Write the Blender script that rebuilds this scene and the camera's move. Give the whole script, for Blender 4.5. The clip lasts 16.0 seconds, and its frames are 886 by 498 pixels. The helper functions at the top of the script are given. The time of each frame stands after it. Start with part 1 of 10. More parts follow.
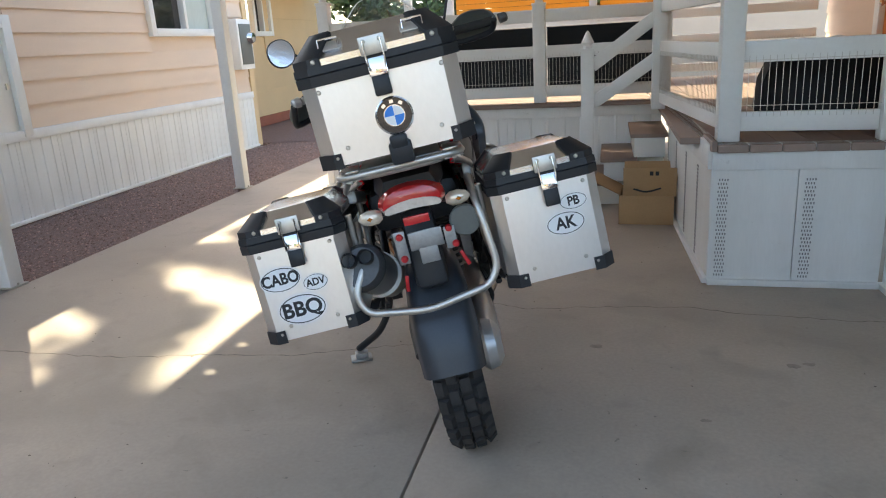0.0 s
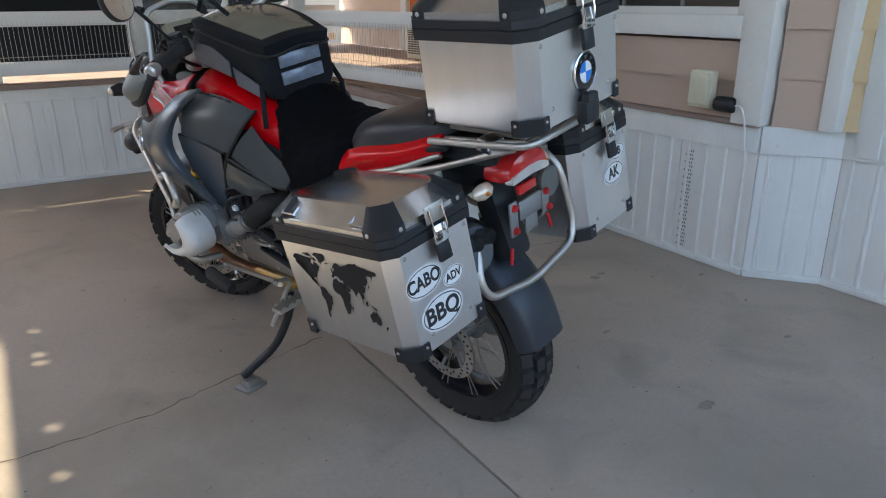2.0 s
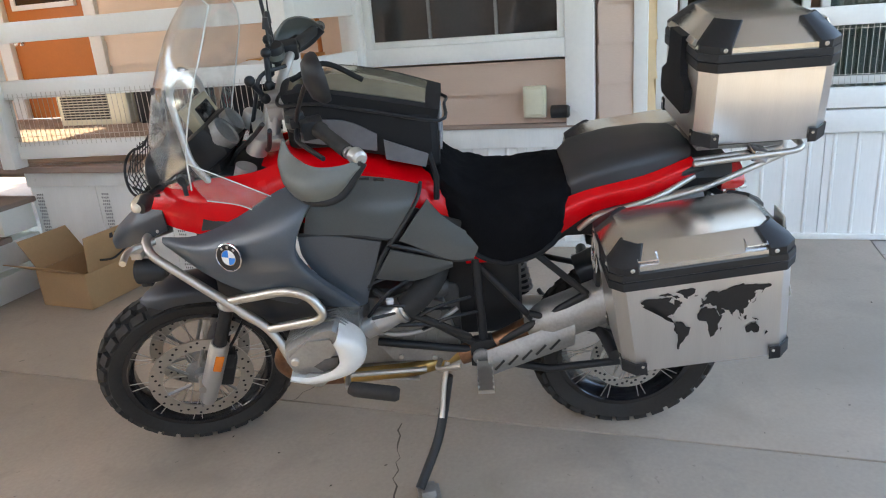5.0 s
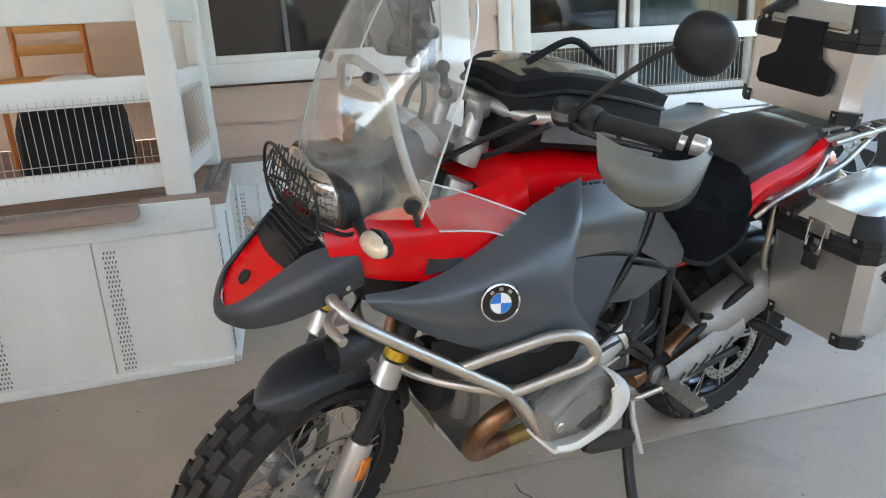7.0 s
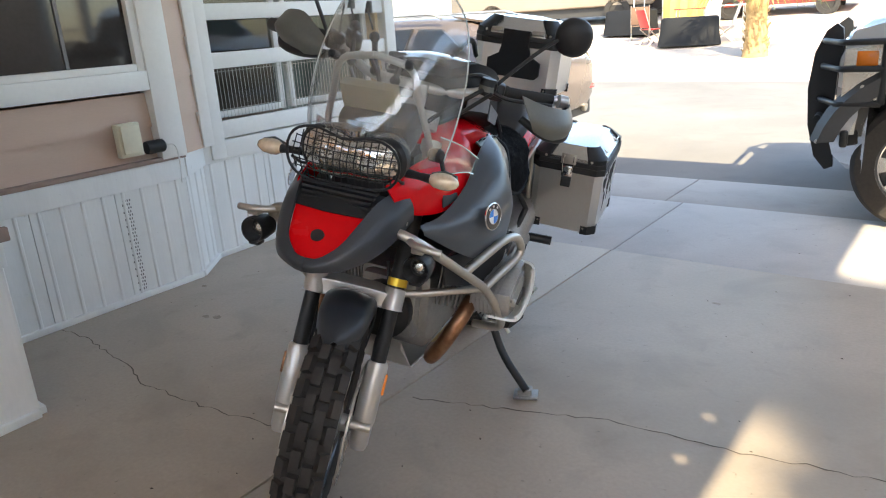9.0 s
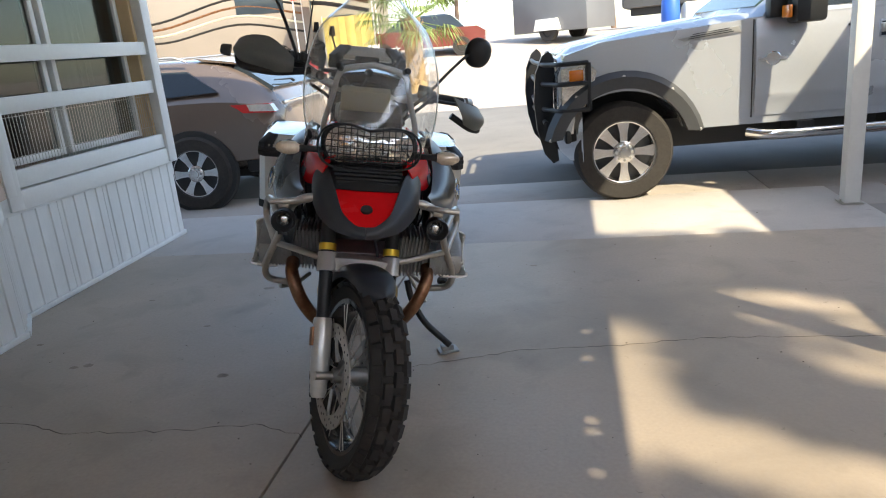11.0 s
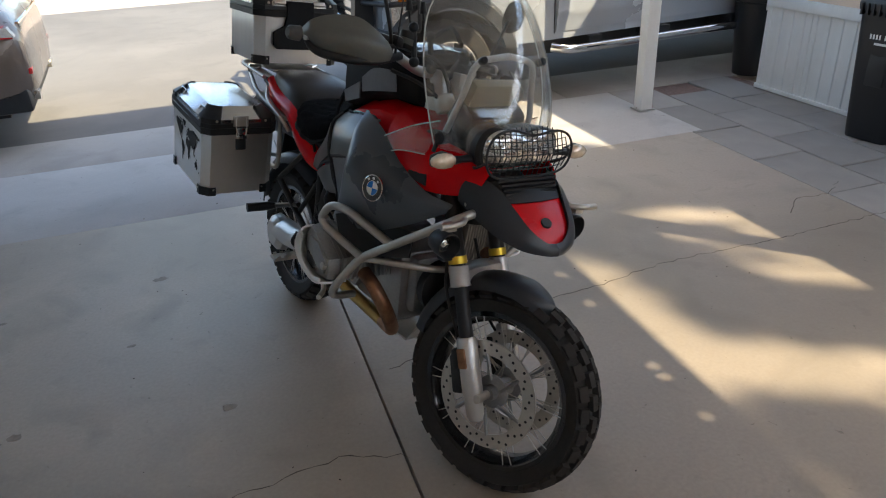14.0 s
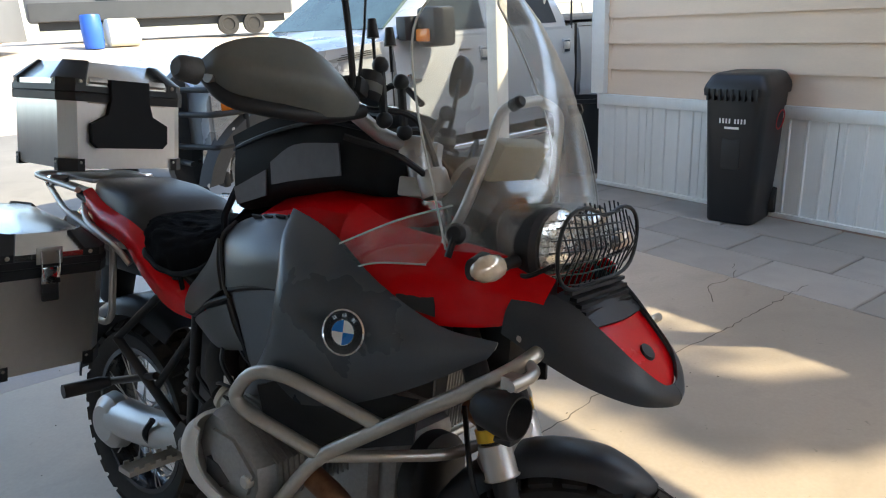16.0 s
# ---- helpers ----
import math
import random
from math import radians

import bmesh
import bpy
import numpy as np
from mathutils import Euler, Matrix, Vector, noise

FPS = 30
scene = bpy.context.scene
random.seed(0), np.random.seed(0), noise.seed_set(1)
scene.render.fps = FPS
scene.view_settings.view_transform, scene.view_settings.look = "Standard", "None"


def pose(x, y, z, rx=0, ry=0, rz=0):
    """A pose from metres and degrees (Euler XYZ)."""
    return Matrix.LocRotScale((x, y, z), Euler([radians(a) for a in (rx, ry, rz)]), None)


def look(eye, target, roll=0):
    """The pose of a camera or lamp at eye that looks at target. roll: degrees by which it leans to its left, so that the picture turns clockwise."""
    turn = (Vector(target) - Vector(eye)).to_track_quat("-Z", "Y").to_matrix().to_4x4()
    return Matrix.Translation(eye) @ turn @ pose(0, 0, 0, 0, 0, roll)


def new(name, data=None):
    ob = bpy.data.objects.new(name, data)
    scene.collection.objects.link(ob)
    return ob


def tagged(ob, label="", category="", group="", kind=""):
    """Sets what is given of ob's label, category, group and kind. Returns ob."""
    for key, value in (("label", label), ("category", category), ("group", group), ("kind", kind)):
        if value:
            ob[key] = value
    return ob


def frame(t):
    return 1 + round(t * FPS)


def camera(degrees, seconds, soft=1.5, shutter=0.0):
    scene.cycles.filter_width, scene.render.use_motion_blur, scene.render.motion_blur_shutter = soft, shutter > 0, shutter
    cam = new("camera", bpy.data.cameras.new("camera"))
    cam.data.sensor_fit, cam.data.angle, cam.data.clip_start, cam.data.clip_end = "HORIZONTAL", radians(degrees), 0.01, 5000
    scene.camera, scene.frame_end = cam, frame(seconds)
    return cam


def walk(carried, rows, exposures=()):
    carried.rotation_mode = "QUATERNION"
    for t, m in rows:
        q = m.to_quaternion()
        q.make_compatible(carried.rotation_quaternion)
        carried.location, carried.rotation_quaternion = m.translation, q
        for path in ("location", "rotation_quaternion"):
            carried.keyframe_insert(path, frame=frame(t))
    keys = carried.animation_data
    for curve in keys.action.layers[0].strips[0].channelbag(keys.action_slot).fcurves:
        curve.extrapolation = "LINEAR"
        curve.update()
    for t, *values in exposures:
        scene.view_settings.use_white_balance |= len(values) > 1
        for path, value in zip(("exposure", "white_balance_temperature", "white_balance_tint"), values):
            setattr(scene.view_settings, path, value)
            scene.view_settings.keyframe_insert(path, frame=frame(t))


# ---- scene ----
cam = camera(64.0, 16.0, soft=1.1)
PATH = [
    (0, (0.389, -1.963, 1.22), (-0.064, -0.097, 0.661), -3.4),
    (0.5, (-0.021, -1.942, 1.202), (-0.173, -0.031, 0.635), -2.0),
    (1, (-0.38, -1.909, 1.241), (-0.097, -0.008, 0.689), -1.6),
    (1.5, (-0.781, -1.731, 1.241), (-0.104, 0.058, 0.66), -1.3),
    (2, (-1.139, -1.561, 1.217), (-0.14, 0.038, 0.549), -0.3),
    (2.5, (-1.424, -1.394, 1.285), (-0.204, 0.068, 0.672), -5.5),
    (3, (-1.633, -1.133, 1.325), (-0.3, 0.197, 0.653), -6.3),
    (3.2, (-1.733, -1.044, 1.328), (-0.358, 0.248, 0.665), -5.6),
    (5.3, (-2.181, 0.054, 1.328), (-0.367, 0.603, 0.688), -4.9),
    (5.5, (-2.164, 0.166, 1.315), (-0.341, 0.684, 0.676), -5.0),
    (6, (-2.008, 0.543, 1.294), (-0.129, 0.758, 0.643), -4.7),
    (6.5, (-1.977, 0.963, 1.266), (-0.064, 0.845, 0.697), -4.5),
    (7, (-1.886, 1.313, 1.268), (-0.032, 0.874, 0.661), -3.1),
    (7.5, (-1.801, 1.573, 1.292), (-0.082, 0.774, 0.652), -3.2),
    (8, (-1.878, 1.89, 1.288), (-0.409, 0.701, 0.634), -3.0),
    (8.5, (-1.878, 2.185, 1.281), (-0.518, 0.814, 0.76), -3.6),
    (9, (-1.753, 2.449, 1.277), (-0.58, 0.948, 0.668), -3.8),
    (9.2, (-1.713, 2.55, 1.261), (-0.587, 1.008, 0.666), -4.9),
    (11.3, (-0.987, 3.287, 1.257), (-0.728, 1.386, 0.69), -5.3),
    (11.5, (-0.888, 3.265, 1.244), (-0.691, 1.36, 0.667), -5.6),
    (12, (-0.626, 3.117, 1.265), (-0.773, 1.215, 0.663), -6.8),
    (12.5, (-0.333, 3.019, 1.283), (-0.828, 1.174, 0.69), -4.3),
    (13, (-0.057, 2.962, 1.349), (-0.722, 1.24, 0.58), 0.0),
    (13.5, (0.116, 2.917, 1.549), (-0.361, 1.193, 0.655), -3.8),
    (14, (0.206, 2.899, 1.632), (-0.333, 1.206, 0.713), -2.7),
    (14.5, (0.41, 2.767, 1.636), (-0.108, 1.055, 0.741), -3.0),
    (15, (0.482, 2.515, 1.56), (-0.211, 0.877, 0.645), -1.6),
    (15.5, (0.361, 2.217, 1.464), (-0.58, 0.548, 0.893), -4.4),
    (16, (0.299, 2.035, 1.352), (-0.814, 0.492, 0.736), -2.8),
]
walk(cam, [(t, look(eye, target, roll)) for t, eye, target, roll in PATH], [(0.0, 2.26, 7200, 8), (0.5, 2.21, 7400, 8), (1.5, 2.11, 6900, 8), (2.5, 2.36, 6800, 8), (3.0, 2.51, 6800, 8), (5.5, 3.01, 7300, 8), (6.5, 3.11, 7300, 6), (7.5, 2.96, 7200, 4), (8.5, 2.81, 7100, 8), (9.0, 2.56, 7200, 8), (11.3, 1.88, 6900, 8), (12.5, 1.83, 7100, 8), (14.0, 1.98, 7100, 8), (15.5, 2.23, 6900, 6), (16.0, 2.28, 6900, 6)])

# ---- light ----
SUN_WAY = Vector((-1.87, 1.96, 2.6)).normalized()          # towards the sun
world = bpy.data.worlds.new("sky")
scene.world = world
world.use_nodes = True
sky_nodes = world.node_tree.nodes
sky = sky_nodes.new("ShaderNodeTexSky")
sky.sky_type = "NISHITA"
sky.sun_disc = False
sky.sun_elevation = math.asin(SUN_WAY.z)
sky.sun_rotation = math.atan2(SUN_WAY.x, SUN_WAY.y)
sky.air_density, sky.dust_density, sky.ozone_density = 1.0, 1.2, 1.0
world.node_tree.links.new(sky.outputs["Color"], sky_nodes["Background"].inputs["Color"])
sky_nodes["Background"].inputs["Strength"].default_value = 0.15
sun_data = bpy.data.lights.new("sun", "SUN")
sun_data.energy, sun_data.angle, sun_data.color = 2.4, radians(0.6), (1.0, 0.90, 0.70)
sun = new("sun", sun_data)
sun.matrix_world = look(SUN_WAY * 30, (0, 0, 0))


# ---- materials ----
def mk(name, base, rough=0.5, metal=0.0, var=0.12, scale=3.0, fine=60.0, bump=0.08, dist=0.002, coat=0.0, dark=None, streak=None,
       spec=0.5, each=0.0, island=0.0, rvar=0.1):
    """A procedural surface: base colour varied at two scales, roughness variation and fine relief."""
    m = bpy.data.materials.new(name)
    m.use_nodes = True
    nt = m.node_tree
    n, l = nt.nodes, nt.links
    p = n["Principled BSDF"]
    p.inputs["Metallic"].default_value = metal
    p.inputs["Coat Weight"].default_value = coat
    p.inputs["Coat Roughness"].default_value = 0.06
    p.inputs["Specular IOR Level"].default_value = spec
    tc = n.new("ShaderNodeTexCoord")
    src = tc.outputs["Object"]
    if streak:
        mp = n.new("ShaderNodeMapping")
        mp.inputs["Scale"].default_value = streak
        l.new(src, mp.inputs["Vector"])
        src = mp.outputs["Vector"]
    a = n.new("ShaderNodeTexNoise")
    a.inputs["Scale"].default_value, a.inputs["Detail"].default_value = scale, 6
    b = n.new("ShaderNodeTexNoise")
    b.inputs["Scale"].default_value, b.inputs["Detail"].default_value = fine, 4
    l.new(src, a.inputs["Vector"])
    l.new(src, b.inputs["Vector"])
    mix = n.new("ShaderNodeMath")
    mix.operation = "MULTIPLY_ADD"
    mix.inputs[1].default_value = 0.65
    l.new(a.outputs["Fac"], mix.inputs[0])
    half = n.new("ShaderNodeMath")
    half.operation = "MULTIPLY"
    half.inputs[1].default_value = 0.35
    l.new(b.outputs["Fac"], half.inputs[0])
    l.new(half.outputs[0], mix.inputs[2])
    fac = mix.outputs[0]
    if each or island:
        rnd = n.new("ShaderNodeObjectInfo").outputs["Random"] if each else n.new("ShaderNodeNewGeometry").outputs["Random Per Island"]
        add = n.new("ShaderNodeMath")
        add.operation = "MULTIPLY_ADD"
        add.inputs[1].default_value = each or island
        l.new(rnd, add.inputs[0])
        l.new(fac, add.inputs[2])
        sub = n.new("ShaderNodeMath")
        sub.operation = "SUBTRACT"
        sub.inputs[1].default_value = (each or island) / 2
        l.new(add.outputs[0], sub.inputs[0])
        fac = sub.outputs[0]
    ramp = n.new("ShaderNodeValToRGB")
    lo = dark or [c * (1 - var) for c in base]
    hi = [min(1, c * (1 + var)) for c in base]
    e = ramp.color_ramp.elements
    e[0].position, e[0].color = 0.3, (*lo, 1)
    e[1].position, e[1].color = 0.7, (*hi, 1)
    l.new(fac, ramp.inputs["Fac"])
    l.new(ramp.outputs["Color"], p.inputs["Base Color"])
    mr = n.new("ShaderNodeMapRange")
    mr.inputs["To Min"].default_value, mr.inputs["To Max"].default_value = max(0.02, rough - rvar), min(1, rough + rvar)
    l.new(a.outputs["Fac"], mr.inputs["Value"])
    l.new(mr.outputs["Result"], p.inputs["Roughness"])
    if bump:
        bp = n.new("ShaderNodeBump")
        bp.inputs["Strength"].default_value, bp.inputs["Distance"].default_value = bump, dist
        l.new(b.outputs["Fac"], bp.inputs["Height"])
        l.new(bp.outputs["Normal"], p.inputs["Normal"])
    return m


def glass(name, tint=(1, 1, 1), rough=0.02, ior=1.45, clear=0.9, haze=0.0):
    """Thin clear sheet: mostly see-through, with a gloss that grows at grazing angles."""
    m = bpy.data.materials.new(name)
    m.use_nodes = True
    n, l = m.node_tree.nodes, m.node_tree.links
    out = n["Material Output"]
    n.remove(n["Principled BSDF"])
    tr, gl, mix, fr = n.new("ShaderNodeBsdfTransparent"), n.new("ShaderNodeBsdfGlossy"), n.new("ShaderNodeMixShader"), n.new("ShaderNodeLayerWeight")
    tr.inputs["Color"].default_value = (*[c * clear for c in tint], 1)
    gl.inputs["Roughness"].default_value = rough
    pw, sc = n.new("ShaderNodeMath"), n.new("ShaderNodeMath")
    pw.operation, pw.inputs[1].default_value = "POWER", 4.0
    sc.operation, sc.inputs[1].default_value, sc.inputs[2].default_value = "MULTIPLY_ADD", 0.75, (ior - 1) ** 2 / (ior + 1) ** 2
    fr.inputs["Blend"].default_value = 0.5
    l.new(fr.outputs["Facing"], pw.inputs[0])
    l.new(pw.outputs[0], sc.inputs[0])
    l.new(sc.outputs[0], mix.inputs["Fac"])
    l.new(tr.outputs[0], mix.inputs[1])
    l.new(gl.outputs[0], mix.inputs[2])
    top = mix
    if haze:
        df, top = n.new("ShaderNodeBsdfDiffuse"), n.new("ShaderNodeMixShader")
        df.inputs["Color"].default_value = (0.8, 0.82, 0.8, 1)
        sm = n.new("ShaderNodeTexNoise")
        sm.inputs["Scale"].default_value, sm.inputs["Detail"].default_value = 9.0, 5
        mr = n.new("ShaderNodeMapRange")
        mr.inputs["From Min"].default_value, mr.inputs["From Max"].default_value = 0.35, 0.75
        mr.inputs["To Min"].default_value, mr.inputs["To Max"].default_value = haze * 0.4, haze * 1.8
        l.new(sm.outputs["Fac"], mr.inputs["Value"])
        l.new(mr.outputs["Result"], top.inputs["Fac"])
        l.new(mix.outputs[0], top.inputs[1])
        l.new(df.outputs[0], top.inputs[2])
    l.new(top.outputs[0], out.inputs["Surface"])
    return m


M = dict(
    concrete=mk("concrete", (0.43, 0.352, 0.278), 0.56, var=0.16, scale=1.1, fine=70, bump=0.2, dist=0.002, rvar=0.2),
    apron=mk("apron", (0.50, 0.46, 0.42), 0.8, var=0.13, scale=1.1, fine=120, bump=0.3, dist=0.003),
    gutter=mk("gutter_concrete", (0.40, 0.355, 0.31), 0.8, var=0.15, scale=1.2, fine=110, bump=0.3, dist=0.003),
    asphalt=mk("asphalt", (0.20, 0.185, 0.165), 0.9, var=0.12, scale=0.6, fine=160, bump=0.4, dist=0.004),
    sand=mk("sand", (0.44, 0.37, 0.31), 0.95, var=0.14, scale=0.35, fine=40, bump=0.3, dist=0.01),
    paver=mk("paver", (0.34, 0.30, 0.262), 0.85, var=0.14, scale=5, fine=120, bump=0.35, dist=0.003, each=0.5),
    gravel=mk("gravel", (0.30, 0.19, 0.155), 0.95, var=0.35, scale=30, fine=160, bump=0.6, dist=0.01, island=0.9),
    gravel_bed=mk("gravel_bed", (0.22, 0.14, 0.115), 0.95, var=0.4, scale=60, fine=260, bump=0.8, dist=0.01),
    white=mk("white_paint", (0.78, 0.77, 0.73), 0.45, var=0.05, scale=2.5, fine=50, bump=0.06, dist=0.002),
    vinyl=mk("white_vinyl", (0.80, 0.80, 0.77), 0.42, var=0.06, scale=2, fine=30, bump=0.05, dist=0.002, streak=(3, 3, 0.4)),
    vent=mk("vent_hole", (0.20, 0.20, 0.20), 0.8, var=0.1),
    tan=mk("tan_siding", (0.74, 0.57, 0.43), 0.6, var=0.05, scale=2, fine=45, bump=0.25, dist=0.003, streak=(1, 0.25, 4), each=0.12),
    pink=mk("pink_siding", (0.55, 0.40, 0.31), 0.6, var=0.05, scale=2, fine=45, bump=0.25, dist=0.003, streak=(1, 0.25, 4), each=0.12),
    gold=mk("golden_siding", (0.66, 0.47, 0.26), 0.65, var=0.06, scale=2, fine=50, bump=0.2, dist=0.003, each=0.1),
    orange=mk("orange_paint", (0.52, 0.16, 0.03), 0.45, var=0.08, scale=2, fine=40, bump=0.08),
    wood=mk("orange_stained_wood", (0.60, 0.28, 0.06), 0.5, var=0.2, scale=2, fine=30, streak=(1, 1, 6), each=0.2),
    deck=mk("deck_board", (0.30, 0.22, 0.18), 0.8, var=0.15, scale=2, fine=60, bump=0.3, dist=0.003, streak=(4, 0.6, 1), each=0.3),
    roof=mk("roof_underside", (0.72, 0.71, 0.68), 0.6, var=0.05),
    card=mk("cardboard", (0.42, 0.26, 0.13), 0.85, var=0.08, scale=4, fine=70, bump=0.15),
    ink=mk("black_ink", (0.02, 0.02, 0.02), 0.6, var=0.1),
    alu=mk("brushed_aluminium", (0.80, 0.79, 0.77), 0.36, 1.0, var=0.05, scale=5, fine=90, bump=0.04, dist=0.001, streak=(1, 6, 0.5), rvar=0.07),
    alu_top=mk("satin_aluminium_lid", (0.74, 0.73, 0.71), 0.22, 1.0, var=0.08, scale=4, fine=50, bump=0.05, dist=0.001, rvar=0.1),
    steel=mk("satin_steel", (0.56, 0.53, 0.48), 0.40, 0.9, var=0.12, scale=8, fine=80, bump=0.03, dist=0.001),
    chrome=mk("chrome", (0.75, 0.75, 0.75), 0.10, 1.0, var=0.04, rvar=0.05),
    silver=mk("silver_paint", (0.58, 0.57, 0.55), 0.35, 0.7, var=0.06, scale=6),
    cast=mk("cast_alloy", (0.36, 0.36, 0.35), 0.5, 0.8, var=0.2, scale=10, fine=120, bump=0.2),
    castdark=mk("dark_cast_alloy", (0.10, 0.10, 0.10), 0.55, 0.6, var=0.3, scale=10, fine=120, bump=0.25),
    black=mk("black_plastic", (0.020, 0.021, 0.023), 0.45, var=0.25, scale=6, fine=160, bump=0.15, dist=0.001, spec=0.35),
    blackgloss=mk("black_gloss", (0.012, 0.012, 0.014), 0.18, var=0.2, coat=0.4),
    rubber=mk("tyre_rubber", (0.026, 0.024, 0.022), 0.85, var=0.35, scale=8, fine=90, bump=0.3, dist=0.002),
    dusty=mk("dusty_rubber", (0.034, 0.030, 0.027), 0.9, var=0.4, scale=6, fine=60, bump=0.3, dist=0.002),
    fabric=mk("black_fleece", (0.006, 0.006, 0.007), 0.98, var=0.4, scale=20, fine=300, bump=0.7, dist=0.004, spec=0.1),
    nylon=mk("black_nylon", (0.009, 0.010, 0.012), 0.75, var=0.25, scale=10, fine=400, bump=0.4, dist=0.001, spec=0.3),
    vinylseat=mk("seat_vinyl", (0.030, 0.030, 0.033), 0.42, var=0.2, scale=8, fine=350, bump=0.35, dist=0.001),
    grey=mk("anthracite_plastic", (0.056, 0.068, 0.081), 0.29, var=0.16, scale=3, fine=220, bump=0.10, dist=0.001, rvar=0.08, spec=0.65),
    greytank=mk("grey_satin_panel", (0.068, 0.072, 0.070), 0.32, var=0.12, scale=4, fine=200, bump=0.08, dist=0.001),
    guard=mk("handguard_grey", (0.13, 0.135, 0.12), 0.4, var=0.12, scale=6, fine=100),
    red=mk("red_paint", (0.68, 0.0015, 0.006), 0.24, var=0.08, scale=3, coat=0.12, bump=0.0, spec=0.22),
    shell=mk("off_white_shell", (0.72, 0.71, 0.67), 0.42, 0.1, var=0.08, scale=8, fine=60),
    redmatt=mk("red_satin", (0.48, 0.012, 0.016), 0.4, var=0.1, scale=5),
    white_tag=mk("sticker_white", (0.80, 0.80, 0.78), 0.4, var=0.03),
    blue=mk("badge_blue", (0.02, 0.20, 0.62), 0.3, var=0.05),
    copper=mk("heated_steel", (0.34, 0.19, 0.11), 0.42, 0.9, var=0.35, scale=9, fine=60, dark=(0.16, 0.07, 0.04)),
    bronze=mk("golden_steel", (0.50, 0.33, 0.12), 0.35, 0.95, var=0.25, scale=9),
    goldring=mk("gold_anodised", (0.75, 0.50, 0.06), 0.35, 0.8, var=0.1),
    orangelens=mk("amber_lens", (0.80, 0.22, 0.02), 0.25, var=0.1, coat=0.5),
    redlens=mk("red_lens", (0.62, 0.02, 0.02), 0.22, var=0.12, coat=0.6),
    greylens=mk("clear_lens", (0.62, 0.58, 0.52), 0.15, 0.25, var=0.2, scale=30, fine=90, coat=0.6),
    amberclear=mk("amber_clear_lens", (0.80, 0.66, 0.50), 0.12, 0.3, var=0.25, scale=30, fine=90, coat=0.5),
    faded=mk("faded_white_panel", (0.42, 0.41, 0.39), 0.5, var=0.08, scale=1.5),
    campgrey=mk("dark_silver_panel", (0.16, 0.165, 0.175), 0.45, 0.2, var=0.1, scale=1.5),
    lamp=mk("lamp_reflector", (0.70, 0.69, 0.66), 0.16, 0.9, var=0.25, scale=40, fine=120, bump=0.3),
    maphold=mk("clear_map_sleeve", (0.16, 0.15, 0.11), 0.18, var=0.2, scale=6, coat=0.6, bump=0.2, dist=0.006, fine=14),
    reflective=mk("reflective_grey", (0.13, 0.135, 0.15), 0.5, var=0.2, scale=10, fine=60),
    screen=glass("clear_screen", (0.99, 0.995, 0.99), 0.03, 1.65, 0.97, 0.07),
    darkgrey=mk("dark_moulded_plastic", (0.029, 0.034, 0.041), 0.38, var=0.2, scale=4, fine=220, bump=0.12, dist=0.001, rvar=0.08, spec=0.5),
    olive=mk("olive_card", (0.36, 0.31, 0.21), 0.5, var=0.12, scale=8, fine=60),
    screenedge=mk("painted_edge_glint", (0.66, 0.70, 0.68), 0.15, var=0.1, scale=9, coat=0.4),
    flap=glass("clear_flap", (0.98, 0.985, 0.98), 0.05, 1.65, 0.97, 0.08),
    dirtmap=mk("dark_decal", (0.014, 0.012, 0.011), 0.8, var=0.35, scale=20),
)


# ---- building helpers ----
def finish(bm, bevel=0.0, segs=2, angle=32, smooth=True):
    if bevel:
        es = [e for e in bm.edges if len(e.link_faces) == 2 and e.calc_face_angle(0) > radians(angle)]
        if es:
            bmesh.ops.bevel(bm, geom=es, offset=bevel, segments=segs, affect="EDGES", profile=0.5, clamp_overlap=True)
    bmesh.ops.recalc_face_normals(bm, faces=bm.faces)
    if smooth:
        for f in bm.faces:
            f.smooth = True
        for e in bm.edges:
            if len(e.link_faces) == 2 and e.calc_face_angle(0) > radians(38):
                e.smooth = False
    return bm


def mesh_of(name, bm, material):
    me = bpy.data.meshes.new(name)
    bm.to_mesh(me)
    bm.free()
    for m in (material if isinstance(material, (list, tuple)) else [material]):
        me.materials.append(m)
    return me


def part(name, bm, material, parent=None, label="", bevel=0.0, segs=2, smooth=True, at=None):
    """Links a bmesh as one mesh object, under a thing or under a part."""
    finish(bm, bevel, segs, smooth=smooth)
    ob = new(name, mesh_of(name, bm, material))
    if at is not None:
        ob.matrix_basis = at
    if parent:
        ob.parent = parent
    return tagged(ob, label)


def share(name, me, parent, m, label=""):
    """An alike piece on shared mesh data."""
    ob = new(name, me)
    ob.matrix_basis = m
    if parent:
        ob.parent = parent
    return tagged(ob, label)


def thing(name, label, category, m=None, group="", kind=""):
    ob = new(name)
    ob.empty_display_size = 0.1
    if m is not None:
        ob.matrix_world = m
    return tagged(ob, label, category, group, kind)


def B0():
    return bmesh.new()


def box(bm, c, s, m=None):
    """A box with centre c and size s, turned by m."""
    t = Matrix.Translation(c) @ (m or Matrix()) @ Matrix.Diagonal((*s, 1))
    return bmesh.ops.create_cube(bm, size=1, matrix=t)["verts"]


def boxes(*list_of):
    bm = B0()
    for b in list_of:
        box(bm, *b)
    return bm


def span(bm, x0, x1, y0, y1, z0, z1):
    return box(bm, ((x0 + x1) / 2, (y0 + y1) / 2, (z0 + z1) / 2), (abs(x1 - x0), abs(y1 - y0), abs(z1 - z0)))


